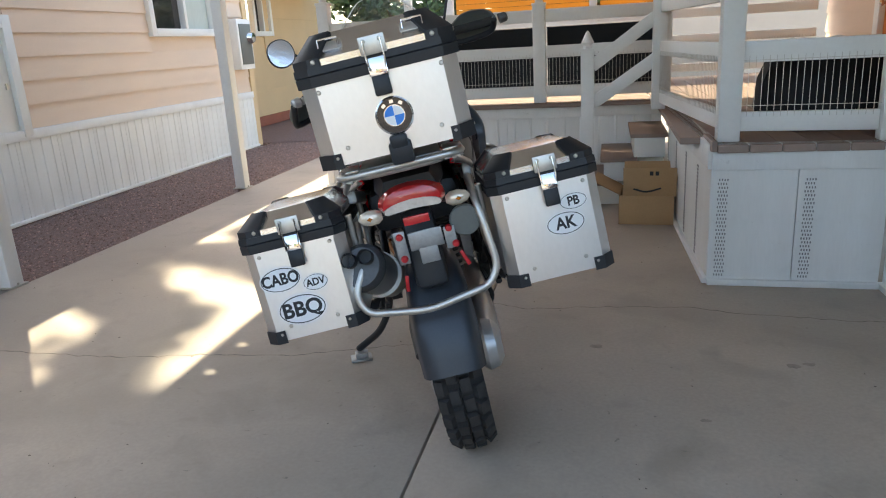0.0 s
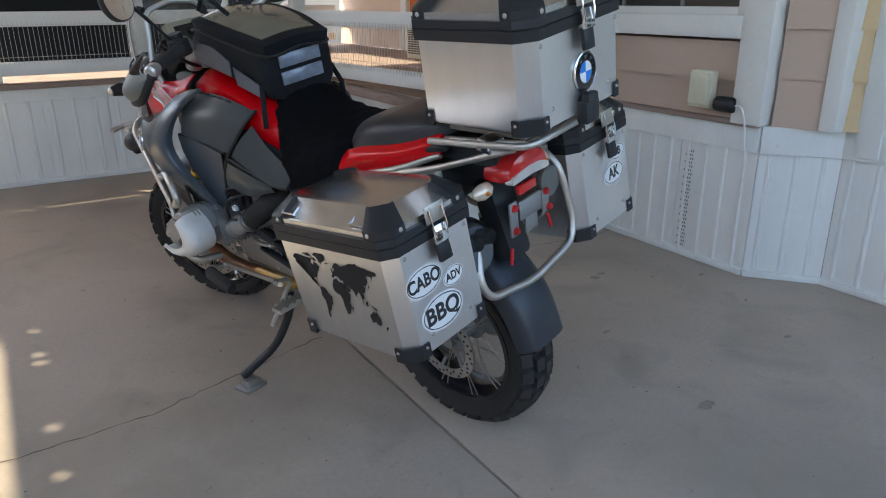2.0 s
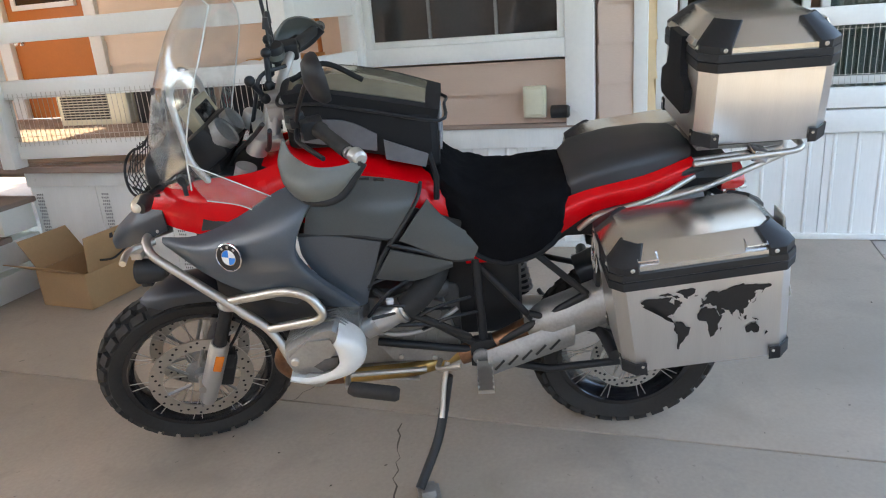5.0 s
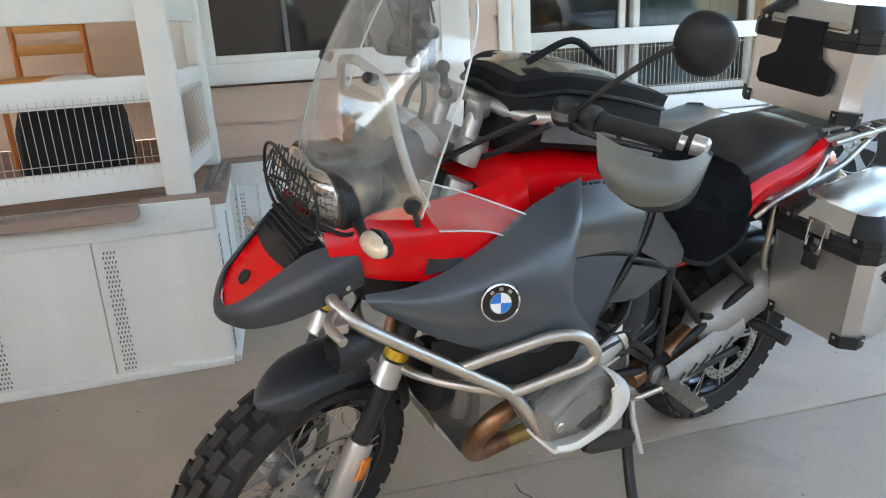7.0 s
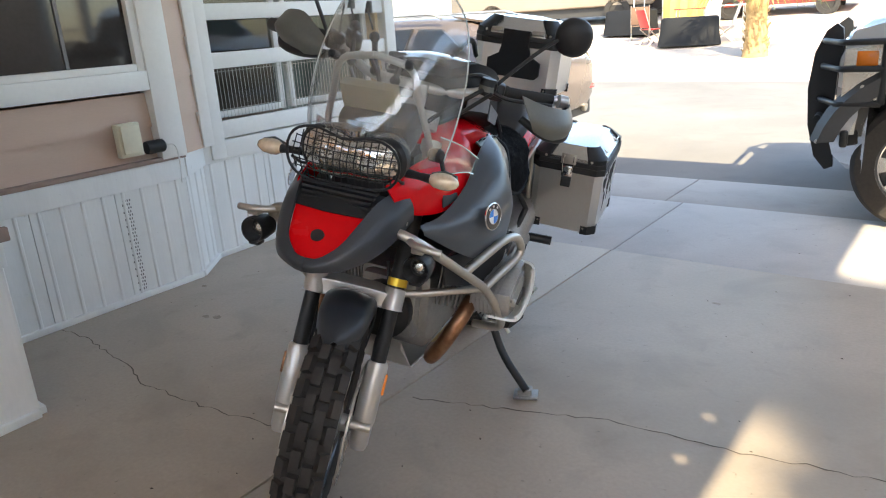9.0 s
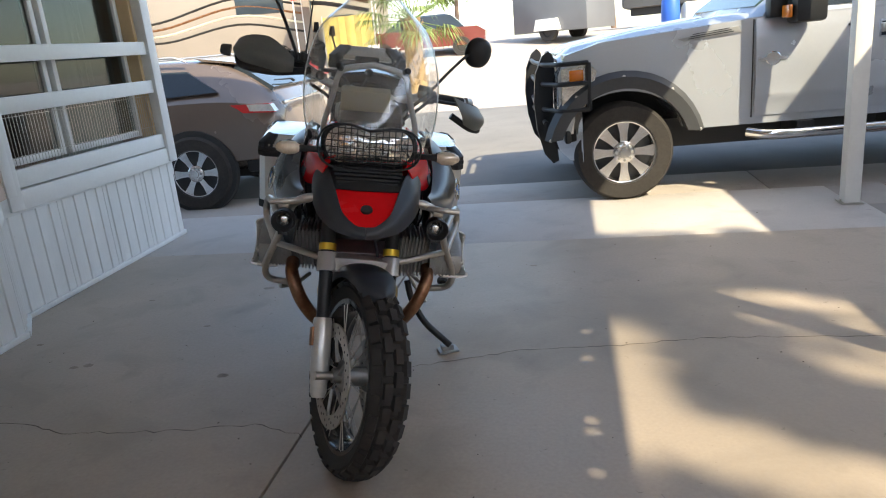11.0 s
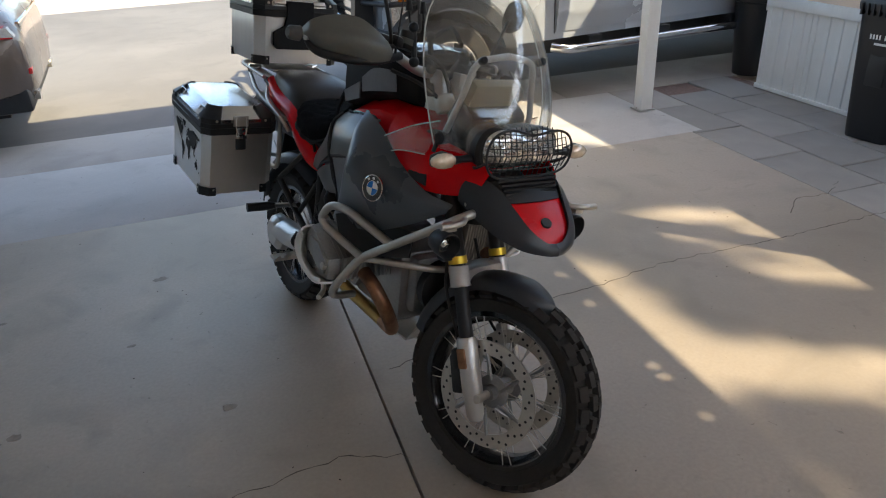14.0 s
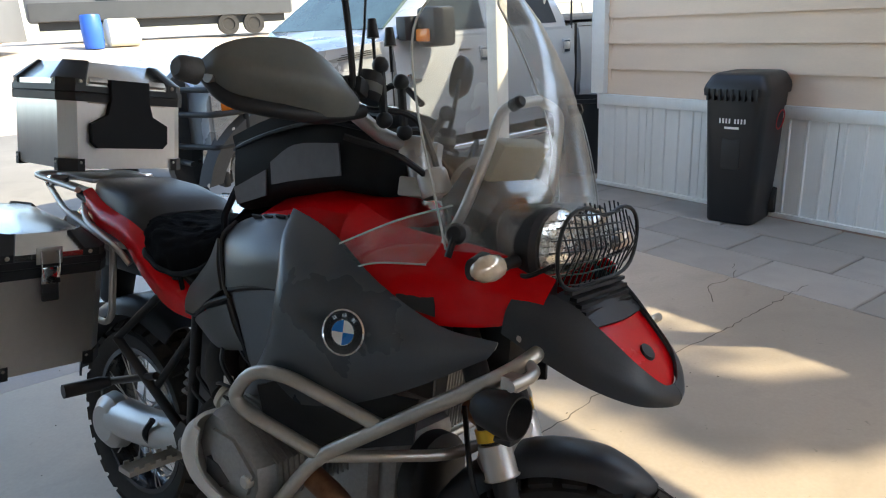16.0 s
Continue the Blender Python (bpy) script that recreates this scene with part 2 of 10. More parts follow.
def spline(pts, n=6, closed=False):
    """Catmull-Rom points through pts."""
    P = [Vector(p) for p in pts]
    out = []
    k = len(P)
    for i in range(k if closed else k - 1):
        if closed:
            a, b, c, d = P[i - 1], P[i], P[(i + 1) % k], P[(i + 2) % k]
        else:
            b, c = P[i], P[i + 1]
            a = P[i - 1] if i else b * 2 - c
            d = P[i + 2] if i + 2 < k else c * 2 - b
        for j in range(n):
            t = j / n
            out.append(0.5 * (2 * b + (c - a) * t + (2 * a - 5 * b + 4 * c - d) * t * t + (3 * b - a - 3 * c + d) * t ** 3))
    if not closed:
        out.append(P[-1])
    return out


def rounded(pts, r, n=5):
    """A polyline with its inner corners rounded by about r."""
    P = [Vector(p) for p in pts]
    out = [P[0]]
    for a, b, c in zip(P, P[1:], P[2:]):
        u, v = (a - b), (c - b)
        k = min(r, u.length * 0.49, v.length * 0.49)
        p, q = b + u.normalized() * k, b + v.normalized() * k
        for j in range(n + 1):
            t = j / n
            out.append(p * (1 - t) ** 2 + b * 2 * t * (1 - t) + q * t * t)
    out.append(P[-1])
    return out


def tube(bm, pts, r, seg=10, closed=False, cap=True, flat=1.0):
    """A round tube along a polyline; r may be one radius or one a point."""
    P = [Vector(p) for p in pts]
    k = len(P)
    rings = []
    ref = None
    for i, p in enumerate(P):
        if closed:
            d = P[(i + 1) % k] - P[i - 1]
        else:
            d = P[min(i + 1, k - 1)] - P[max(i - 1, 0)]
        d.normalize()
        if ref is None:
            ref = d.orthogonal().normalized()
        ref = (ref - d * ref.dot(d)).normalized()
        s = d.cross(ref)
        rr = r[i] if isinstance(r, (list, tuple)) else r
        rings.append([bm.verts.new(p + (ref * math.cos(a) + s * math.sin(a) * flat) * rr) for a in (2 * math.pi * j / seg for j in range(seg))])
    for i in range(k if closed else k - 1):
        A, C = rings[i], rings[(i + 1) % k]
        for j in range(seg):
            bm.faces.new((A[j], A[(j + 1) % seg], C[(j + 1) % seg], C[j]))
    if cap and not closed:
        bm.faces.new(rings[0])
        bm.faces.new(rings[-1])
    return bm


def rod(bm, a, b, r, seg=8):
    return tube(bm, [a, b], r, seg)


def lathe(bm, profile, seg=32, m=None, closed=False):
    """Turns a profile of (radius, height) about z, then moves it by m."""
    m = m or Matrix()
    rings = []
    for r, h in profile:
        if r < 1e-5:
            rings.append([bm.verts.new(m @ Vector((0, 0, h)))])
        else:
            rings.append([bm.verts.new(m @ Vector((r * math.cos(2 * math.pi * j / seg), r * math.sin(2 * math.pi * j / seg), h))) for j in range(seg)])
    pairs = list(zip(rings, rings[1:])) + ([(rings[-1], rings[0])] if closed else [])
    for A, C in pairs:
        for j in range(seg):
            k = (j + 1) % seg
            if len(A) == 1 and len(C) == 1:
                continue
            if len(A) == 1:
                bm.faces.new((A[0], C[k], C[j]))
            elif len(C) == 1:
                bm.faces.new((A[j], A[k], C[0]))
            else:
                bm.faces.new((A[j], A[k], C[k], C[j]))
    return bm


def prism(bm, outline, a, b, m=None):
    """A flat outline of (u, v) drawn out from height a to b along w; m turns (u, v, w) into place."""
    m = m or Matrix()
    lo = [bm.verts.new(m @ Vector((u, v, a))) for u, v in outline]
    hi = [bm.verts.new(m @ Vector((u, v, b))) for u, v in outline]
    k = len(outline)
    bm.faces.new(lo)
    bm.faces.new(hi)
    for i in range(k):
        bm.faces.new((lo[i], lo[(i + 1) % k], hi[(i + 1) % k], hi[i]))
    return bm


def loft(bm, sections, cap=True, closed=True):
    """A skin over rings of equal count."""
    rings = [[bm.verts.new(Vector(p)) for p in s] for s in sections]
    k = len(rings[0])
    for A, C in zip(rings, rings[1:]):
        for j in range(k if closed else k - 1):
            bm.faces.new((A[j], A[(j + 1) % k], C[(j + 1) % k], C[j]))
    if cap and closed:
        bm.faces.new(rings[0])
        bm.faces.new(rings[-1])
    return bm


def sheet(bm, rows, thick, n=4, mirror=False):
    """A smooth curved sheet through rows of points, with thickness along its normals (towards the inside)."""
    fine = [spline(r, n) for r in rows]
    cols = [spline([f[j] for f in fine], n) for j in range(len(fine[0]))]
    G = [[cols[j][i] for j in range(len(cols))] for i in range(len(cols[0]))]
    h, w = len(G), len(G[0])
    out, inn = [], []
    for i in range(h):
        ro, ri = [], []
        for j in range(w):
            du = G[i][min(j + 1, w - 1)] - G[i][max(j - 1, 0)]
            dv = G[min(i + 1, h - 1)][j] - G[max(i - 1, 0)][j]
            nn = du.cross(dv)
            nn = nn.normalized() if nn.length > 1e-9 else Vector((0, 0, 1))
            ro.append(bm.verts.new(G[i][j]))
            ri.append(bm.verts.new(G[i][j] - nn * thick))
        out.append(ro)
        inn.append(ri)
    for i in range(h - 1):
        for j in range(w - 1):
            bm.faces.new((out[i][j], out[i][j + 1], out[i + 1][j + 1], out[i + 1][j]))
            bm.faces.new((inn[i][j], inn[i + 1][j], inn[i + 1][j + 1], inn[i][j + 1]))
    for i in range(h - 1):
        for j in (0, w - 1):
            bm.faces.new((out[i][j], out[i + 1][j], inn[i + 1][j], inn[i][j]))
    for j in range(w - 1):
        for i in (0, h - 1):
            bm.faces.new((out[i][j], out[i][j + 1], inn[i][j + 1], inn[i][j]))
    return bm


def oval(rx, ry, n=24, power=2.0):
    out = []
    for i in range(n):
        a = 2 * math.pi * i / n
        c, s = math.cos(a), math.sin(a)
        out.append((rx * math.copysign(abs(c) ** (2 / power), c), ry * math.copysign(abs(s) ** (2 / power), s)))
    return out


def lettering(name, text, size, m, material, parent, depth=0.0006, squeeze=1.0):
    """Raised writing as a mesh: text in the x-y plane of m, centred."""
    cu = bpy.data.curves.new(name, "FONT")
    cu.body, cu.size, cu.extrude, cu.align_x, cu.align_y = text, size, depth, "CENTER", "CENTER"
    cu.offset = size * 0.03
    ob = new(name, cu)
    bpy.context.view_layer.update()
    me = bpy.data.meshes.new_from_object(ob.evaluated_get(bpy.context.evaluated_depsgraph_get()))
    bpy.data.objects.remove(ob)
    me.materials.clear()
    me.materials.append(material)
    o = new(name, me)
    o.matrix_basis = m @ Matrix.Diagonal((squeeze, 1, 1, 1))
    if parent:
        o.parent = parent
    return o


# ---- ground ----
def weathered(m, tone, amount):
    """Broad blotches and small dark specks over a material's base colour."""
    nt = m.node_tree
    n, l = nt.nodes, nt.links
    p = n["Principled BSDF"]
    old = p.inputs["Base Color"].links[0].from_socket
    tc = n.new("ShaderNodeTexCoord")
    for scale, detail, lo, hi, k, soft in ((0.55, 8, 0.42, 0.66, amount, tone), (2.6, 10, 0.52, 0.74, amount * 0.8, tone), (9.0, 6, 0.60, 0.72, amount * 0.35, tone), (30, 3, 0.70, 0.77, amount * 0.9, [c * 0.5 for c in tone])):
        a = n.new("ShaderNodeTexNoise")
        a.inputs["Scale"].default_value, a.inputs["Detail"].default_value, a.inputs["Distortion"].default_value = scale, detail, 0.6
        l.new(tc.outputs["Object"], a.inputs["Vector"])
        r = n.new("ShaderNodeMapRange")
        r.inputs["From Min"].default_value, r.inputs["From Max"].default_value, r.inputs["To Max"].default_value = lo, hi, k
        l.new(a.outputs["Fac"], r.inputs["Value"])
        mx = n.new("ShaderNodeMix")
        mx.data_type = "RGBA"
        l.new(r.outputs["Result"], mx.inputs[0])
        l.new(old, mx.inputs[6])
        mx.inputs[7].default_value = (*soft, 1)
        old = mx.outputs[2]
    l.new(old, p.inputs["Base Color"])


weathered(M["concrete"], (0.24, 0.20, 0.155), 0.62)
weathered(M["apron"], (0.30, 0.27, 0.24), 0.55)
weathered(M["gutter"], (0.25, 0.22, 0.19), 0.55)
weathered(M["asphalt"], (0.13, 0.12, 0.11), 0.5)
weathered(M["paver"], (0.24, 0.22, 0.20), 0.5)
weathered(M["vinyl"], (0.58, 0.56, 0.50), 0.25)
def structure(name, bm, material, label, bevel=0.0, smooth=True):
    return tagged(part(name, bm, material, None, label, bevel, smooth=smooth), category=name.split("_")[0], kind="structure")


def lie(y):
    """The height of the ground: level here, rising gently beyond the street."""
    t = min(1.0, max(0.0, (-13.5 - y) / 12.0))
    return -0.06 + 1.25 * t * t * (3 - 2 * t)


bm = B0()
bmesh.ops.create_grid(bm, x_segments=40, y_segments=250, size=250)
for v in bm.verts:
    v.co.z = lie(v.co.y)
structure("ground", bm, M["sand"], "pale sandy ground of the park reaching the horizon")
bm = B0()
span(bm, -120, 120, -10.6, -3.025, -0.3, -0.02)
structure("road", bm, M["asphalt"], "sun-bleached grey asphalt street", 0.01)
floor = structure("floor", boxes(((-0.5, 2.95, -0.2), (4.8, 7.9, 0.3))), M["concrete"], "bed under the carport slabs")
JX, JY, WX, GY, SY = -0.172, -1.112, -2.945, -2.28, -3.02     # joints: along the carport, across it, west edge, gutter, street
bm = B0()
span(bm, WX, JX - 0.004, JY + 0.004, 7.0, -0.2, 0.0)
part("slab", bm, M["concrete"], floor, "pinkish tan concrete slab", 0.004)
bm = B0()
span(bm, JX + 0.004, 1.95, JY + 0.004, 7.0, -0.2, 0.0)
part("slab", bm, M["concrete"], floor, "pinkish tan concrete slab", 0.004)
apron = structure("pavement", boxes(((-0.5, -2.06, -0.2), (4.8, 1.8, 0.3)), ((-5.5, -2.7, -0.175), (1.6, 0.6, 0.3))), M["apron"], "bed under the driveway slabs")
for x0, x1 in ((WX - 0.1, -0.176), (-0.168, 2.3), (2.308, 5.0)):
    bm = B0()
    span(bm, x0, x1, GY + 0.004, JY - 0.004, -0.2, -0.004)
    part("slab", bm, M["apron"], apron, "pale grey concrete driveway slab", 0.004)
for x0, x1 in ((-8.0, -2.6), (-2.592, -0.046), (-0.038, 2.9), (2.908, 8.0)):
    bm = B0()
    span(bm, x0, x1, SY, GY - 0.004, -0.2, -0.008)
    part("slab", bm, M["gutter"], apron, "grey concrete gutter slab along the street", 0.004)

# carport roof and posts
ROOF = 2.6
bm = B0()
span(bm, -2.90, 4.6, -1.65, 5.3, ROOF, ROOF + 0.12)
span(bm, 0.7, 4.6, 5.3, 8.0, ROOF, ROOF + 0.12)
structure("ceiling", bm, M["roof"], "white metal carport roof panel")
bm = B0()
# gaps added to the roof edge to throw small sun spots on the slab
gaps = (2.30, 2.57, 3.05, 3.12, 3.35, 3.80, 4.21)
span(bm, -3.15, -3.06, -1.65, 5.3, ROOF, ROOF + 0.012)
span(bm, -3.02, -2.90, -1.65, 5.3, ROOF, ROOF + 0.012)
for y0, y1 in zip((-1.65,) + tuple(g + 0.034 for g in gaps), gaps + (5.3,)):
    span(bm, -3.06, -3.02, y0, y1, ROOF, ROOF + 0.012)
structure("trim_roof_edge", bm, M["roof"], "thin metal edge of the carport roof with gaps added to let sun spots through")


def post(x, y, h, w=0.1, base=0.0):
    t = thing("carport_post", "slim white painted square carport post on a base plate", "post", Matrix.Translation((x, y, base)), "carport posts")
    part("shaft", boxes(((0, 0, h / 2), (w, w, h))), M["white"], t, bevel=0.006)
    part("base_plate", boxes(((0, 0, 0.004), (w * 1.35, w * 1.35, 0.008))), M["steel"], t)
    for sx in (-1, 1):
        part("bolt", rod(B0(), (sx * w * 0.56, 0, 0.006), (sx * w * 0.56, 0, 0.022), 0.006), M["steel"], t)
    return t


bm = B0()
span(bm, -3.01, -2.89, -1.85, -1.65, ROOF - 0.1, ROOF + 0.1)
structure("trim_beam", bm, M["white"], "white beam end over the street-side post", 0.005)
# fine cracks across the slabs
def crack(path, seed):
    random.seed(seed)
    pts = []
    for a, b in zip(path, path[1:]):
        n = max(2, int(math.dist(a, b) / 0.035))
        for i in range(n):
            t = i / n
            pts.append((a[0] + (b[0] - a[0]) * t + random.uniform(-0.008, 0.008), a[1] + (b[1] - a[1]) * t + random.uniform(-0.010, 0.010)))
    bm = B0()
    last = None
    for i, (x, y) in enumerate(pts):
        w = 0.0010 + 0.0022 * random.random()
        pair = [bm.verts.new((x, y - w, 0.0012)), bm.verts.new((x, y + w, 0.0012))]
        if last:
            bm.faces.new((last[0], pair[0], pair[1], last[1]))
        last = pair
    part("crack", bm, M["ink_soft"], floor, "thin dark irregular crack", smooth=False)


M["ink_soft"] = mk("crack_dirt", (0.12, 0.095, 0.075), 0.95, var=0.3, scale=20)
crack([(-3.1, 0.42), (-2.4, 0.45), (-1.67, 0.44), (-1.26, 0.51), (-0.93, 0.53), (-0.63, 0.63), (-0.21, 0.76)], 1)
crack([(-0.19, 1.22), (0.03, 1.14), (0.32, 1.19), (0.76, 1.21), (0.90, 1.165), (1.42, 1.10), (1.66, 1.11)], 2)
crack([(-3.13, 0.0), (-2.95, 0.12), (-2.75, 0.10), (-2.55, 0.25)], 3)
random.seed(8)
M["stain"] = mk("dark_stain", (0.31, 0.255, 0.205), 0.8, var=0.3, scale=12)
for x, y, r in ((1.06, 0.64, 0.035), (1.12, 0.66, 0.025), (0.6, -0.35, 0.04), (1.25, -0.2, 0.02), (0.7, 0.2, 0.02), (1.5, 0.4, 0.02), (-0.9, -0.6, 0.02), (0.35, 0.75, 0.03)):
    bm = B0()
    prism(bm, [(x + r * (0.6 + 0.5 * random.random()) * math.cos(a), y + 0.6 * r * (0.6 + 0.5 * random.random()) * math.sin(a)) for a in [i * math.pi / 7 for i in range(14)]], 0.0004, 0.0009)
    part("stain", bm, M["stain"], floor, "small dark stain on the concrete", smooth=False)

# scattered grit and leaf bits
rng = random.Random(12)
V, Fc = [], []
for _ in range(150):
    x, y, s, a = rng.uniform(-3.0, 1.6), rng.uniform(-3.2, 4.0), rng.uniform(0.002, 0.007), rng.uniform(0, 6.28)
    k = len(V)
    for u, v, w in ((1, 0, 0), (0, 0.5, 0), (-1, 0.1, 0), (-0.2, -0.6, 0), (0, 0, 0.5)):
        V.append((x + s * (u * math.cos(a) - v * math.sin(a)), y + s * (u * math.sin(a) + v * math.cos(a)), 0.0005 + s * w))
    Fc += [(k, k + 1, k + 4), (k + 1, k + 2, k + 4), (k + 2, k + 3, k + 4), (k + 3, k, k + 4)]
me = bpy.data.meshes.new("grit")
me.from_pydata(V, [], Fc)
me.materials.append(M["ink_soft"])
tagged(new("grit", me), "scattered dark grit and leaf bits on the concrete", "grit", kind="stuff")

for x, y in ((-2.95, -1.73), (-3.0, 1.28), (-3.0, 4.09)):
    post(x, y, ROOF)


# ---- siding, skirting and rails ----
def along(p, q):
    """The frame of a wall from p to q (plan points): x along it, y out of its back, z up."""
    d = Vector((q[0] - p[0], q[1] - p[1], 0))
    a = math.atan2(d.y, d.x)
    return Matrix.Translation((p[0], p[1], 0)) @ Matrix.Rotation(a, 4, "Z"), d.length


def skirt_mesh(w, h, rib=0.1, ribs=True):
    """A vinyl skirting panel, w wide: shallow upright ribs; its face looks towards -y."""
    xs, n = [], max(1, round(w / rib))
    step = w / n
    for i in range(n):
        x = i * step
        xs += [(x, 0.0), (x + step * 0.30, 0.0), (x + step * 0.36, -0.007), (x + step * 0.44, -0.007), (x + step * 0.50, 0.0)] if ribs else [(x, 0.0)]
    xs.append((w, 0.0))
    bm = B0()
    outline = xs + [(w, 0.012), (0, 0.012)]
    prism(bm, outline, 0, h)
    return mesh_of("skirt_panel", finish(bm, smooth=False), M["vinyl"])


VENT_CACHE = {}


def vent_strip(h):
    """A strip of small dark slots, standing 1 mm proud of a panel."""
    key = round(h, 2)
    if key not in VENT_CACHE:
        bm = B0()
        n = int(h / 0.02)
        for i in range(n):
            for k in range(4):
                x = (k - 1.5) * 0.012 + (0.005 if i % 2 else 0)
                box(bm, (x, 0, 0.02 + i * (h - 0.04) / n), (0.005, 0.002, 0.010))
        VENT_CACHE[key] = mesh_of("vent_strip", finish(bm, smooth=False), M["vent"])
    return VENT_CACHE[key]


def skirting(name, p, q, top, label, pw=0.41, vents=2, ribs=True, band=0.12, rib=0.1):
    m, w = along(p, q)
    w0 = w
    st = structure(name, boxes(((w / 2, 0.03, top / 2), (w, 0.03, top))), M["vinyl"], label)
    st.matrix_world = m
    n = max(1, round(w / pw))
    me = skirt_mesh(w / n - 0.004, top - band - 0.03, rib, ribs)
    for i in range(n):
        share("skirt_panel", me, st, Matrix.Translation((i * w / n + 0.002, -0.002, 0.03)))
        if vents and i % vents == 0:
            share("vent_strip", vent_strip(top - band - 0.04), st, Matrix.Translation((i * w / n + 0.05, -0.0035, 0.03)), "strip of small dark vent slots")
    part("rail", boxes(((w / 2, -0.004, top - band / 2), (w, 0.03, band))), M["vinyl"], st, "plain white top band", 0.003)
    part("bottom_track", boxes(((w / 2, -0.006, 0.015), (w, 0.034, 0.03))), M["vinyl"], st, bevel=0.003)
    return st


def siding(name, p, q, z0, z1, mat_, label, lap=0.205, holes=()):
    """A wall of lapped boards from p to q, facing -y of its frame; holes are (u0, u1, z0, z1)."""
    m, w = along(p, q)
    st = structure(name, boxes(), mat_, label)
    st.matrix_world = m
    cuts = sorted({0.0, w, *[h[0] for h in holes], *[h[1] for h in holes]})
    bm = B0()
    for u0, u1 in zip(cuts, cuts[1:]):
        zs = [(z0, z1)]
        for h in holes:
            if h[0] < (u0 + u1) / 2 < h[1]:
                zs = [(z0, h[2]), (h[3], z1)]
        for a, b in zs:
            if b > a + 0.01:
                span(bm, u0, u1, 0.02, 0.12, a, b)
    bm.to_mesh(st.data)
    bm.free()
    n = int((z1 - z0) / lap) + 1
    cache = {}
    for i in range(n):
        a, b = z0 + i * lap, min(z0 + (i + 1) * lap, z1)
        segs = [(0.0, w)]
        for h in holes:
            if h[2] < b - 0.01 and h[3] > a + 0.01:
                segs = [s for u0, u1 in segs for s in ((u0, min(u1, h[0])), (max(u0, h[1]), u1)) if s[1] - s[0] > 0.02]
        for u0, u1 in segs:
            key = (round(u1 - u0, 3), round(b - a, 3))
            if key not in cache:
                bm = B0()
                prism(bm, [(0.0, 0.0), (0.0, b - a), (0.010, b - a), (0.027, 0.0)], 0, u1 - u0, Matrix(((0, 0, 1, 0), (-1, 0, 0, 0), (0, 1, 0, 0), (0, 0, 0, 1))))
                cache[key] = mesh_of("board", finish(bm, smooth=False), mat_)
            share("board", cache[key], st, Matrix.Translation((u0, 0.02, a)))
    return st


def rail_run(p, q, z0=0.69, hts=((0.735, 0.825), (1.05, 1.145), (1.33, 1.43)), mesh=True, label="white painted timber deck railing with wire mesh", group="deck railings", thick=0.035, cap=True):
    """A length of deck railing between posts."""
    m, w = along(p, q)
    t = thing("railing", label, "railing", m, group)
    for k, (a, b) in enumerate(hts):
        part("rail", boxes(((w / 2, 0, (a + b) / 2), (w, thick, b - a))), M["white"], t, bevel=0.004)
    if mesh:
        bm = B0()
        a, b = hts[0][1] - 0.02, hts[1][0] + 0.03
        n = int(w / 0.028)
        for i in range(1, n):
            rod(bm, (i * w / n, -0.02, a), (i * w / n, -0.02, b), 0.0016, 4)
        for z in (a + 0.05, b - 0.02):
            rod(bm, (0, -0.021, z), (w, -0.021, z), 0.0016, 4)
        part("wire_mesh", bm, M["steel"], t, "thin upright metal wires", smooth=False)
    return t


def deck_post(x, y, z0, z1, w=0.095, finial=False, name="deck_post", label="white painted square deck post"):
    t = thing(name, label + (" with a pointed finial" if finial else ""), "post", Matrix.Translation((x, y, z0)), "deck posts")
    part("shaft", boxes(((0, 0, (z1 - z0) / 2), (w, w, z1 - z0))), M["white"], t, bevel=0.005)
    if finial:
        bm = B0()
        h = z1 - z0
        box(bm, (0, 0, h + 0.01), (w * 1.1, w * 1.1, 0.02))
        lathe(bm, [(0, h + 0.02), (w * 0.35, h + 0.022), (w * 0.3, h + 0.04), (w * 0.5, h + 0.06), (w * 0.36, h + 0.085), (0.012, h + 0.13), (0, h + 0.14)], 12)
        part("finial", bm, M["white"], t)
    return t


# ---- the house and its deck ----
DZ = 0.69
skirting("wall_skirt_east", (1.64, 1.535), (1.655, 0.30), DZ, "white vinyl skirting under the house wall", vents=2)
skirting("wall_skirt_bend", (1.655, 0.30), (1.860, 0.045), DZ, "angled white skirting panel", vents=0, pw=0.33)
skirting("wall_skirt_porch", (1.860, 0.045), (1.900, -1.75), DZ - 0.1, "white ribbed vinyl skirting under the porch", vents=0, band=0.02)
skirting("wall_skirt_end", (1.900, -1.75), (5.2, -1.75), DZ - 0.1, "white skirting on the porch end", vents=0)
skirting("wall_skirt_deck_front", (0.865, 1.55), (1.62, 1.53), DZ, "white skirting on the deck front", ribs=False, vents=1, pw=0.42)
skirting("wall_skirt_deck_side", (0.80, 3.3), (0.865, 1.555), DZ, "white skirting on the deck side", ribs=False, vents=1, pw=0.44)
skirting("wall_skirt_back", (-2.11, 4.05), (0.8, 4.05), DZ, "white ribbed skirting under the back deck", vents=0, rib=0.13)
skirting("wall_skirt_back_end", (-2.11, 6.9), (-2.11, 4.05), DZ, "white skirting on the back deck's end", vents=0)

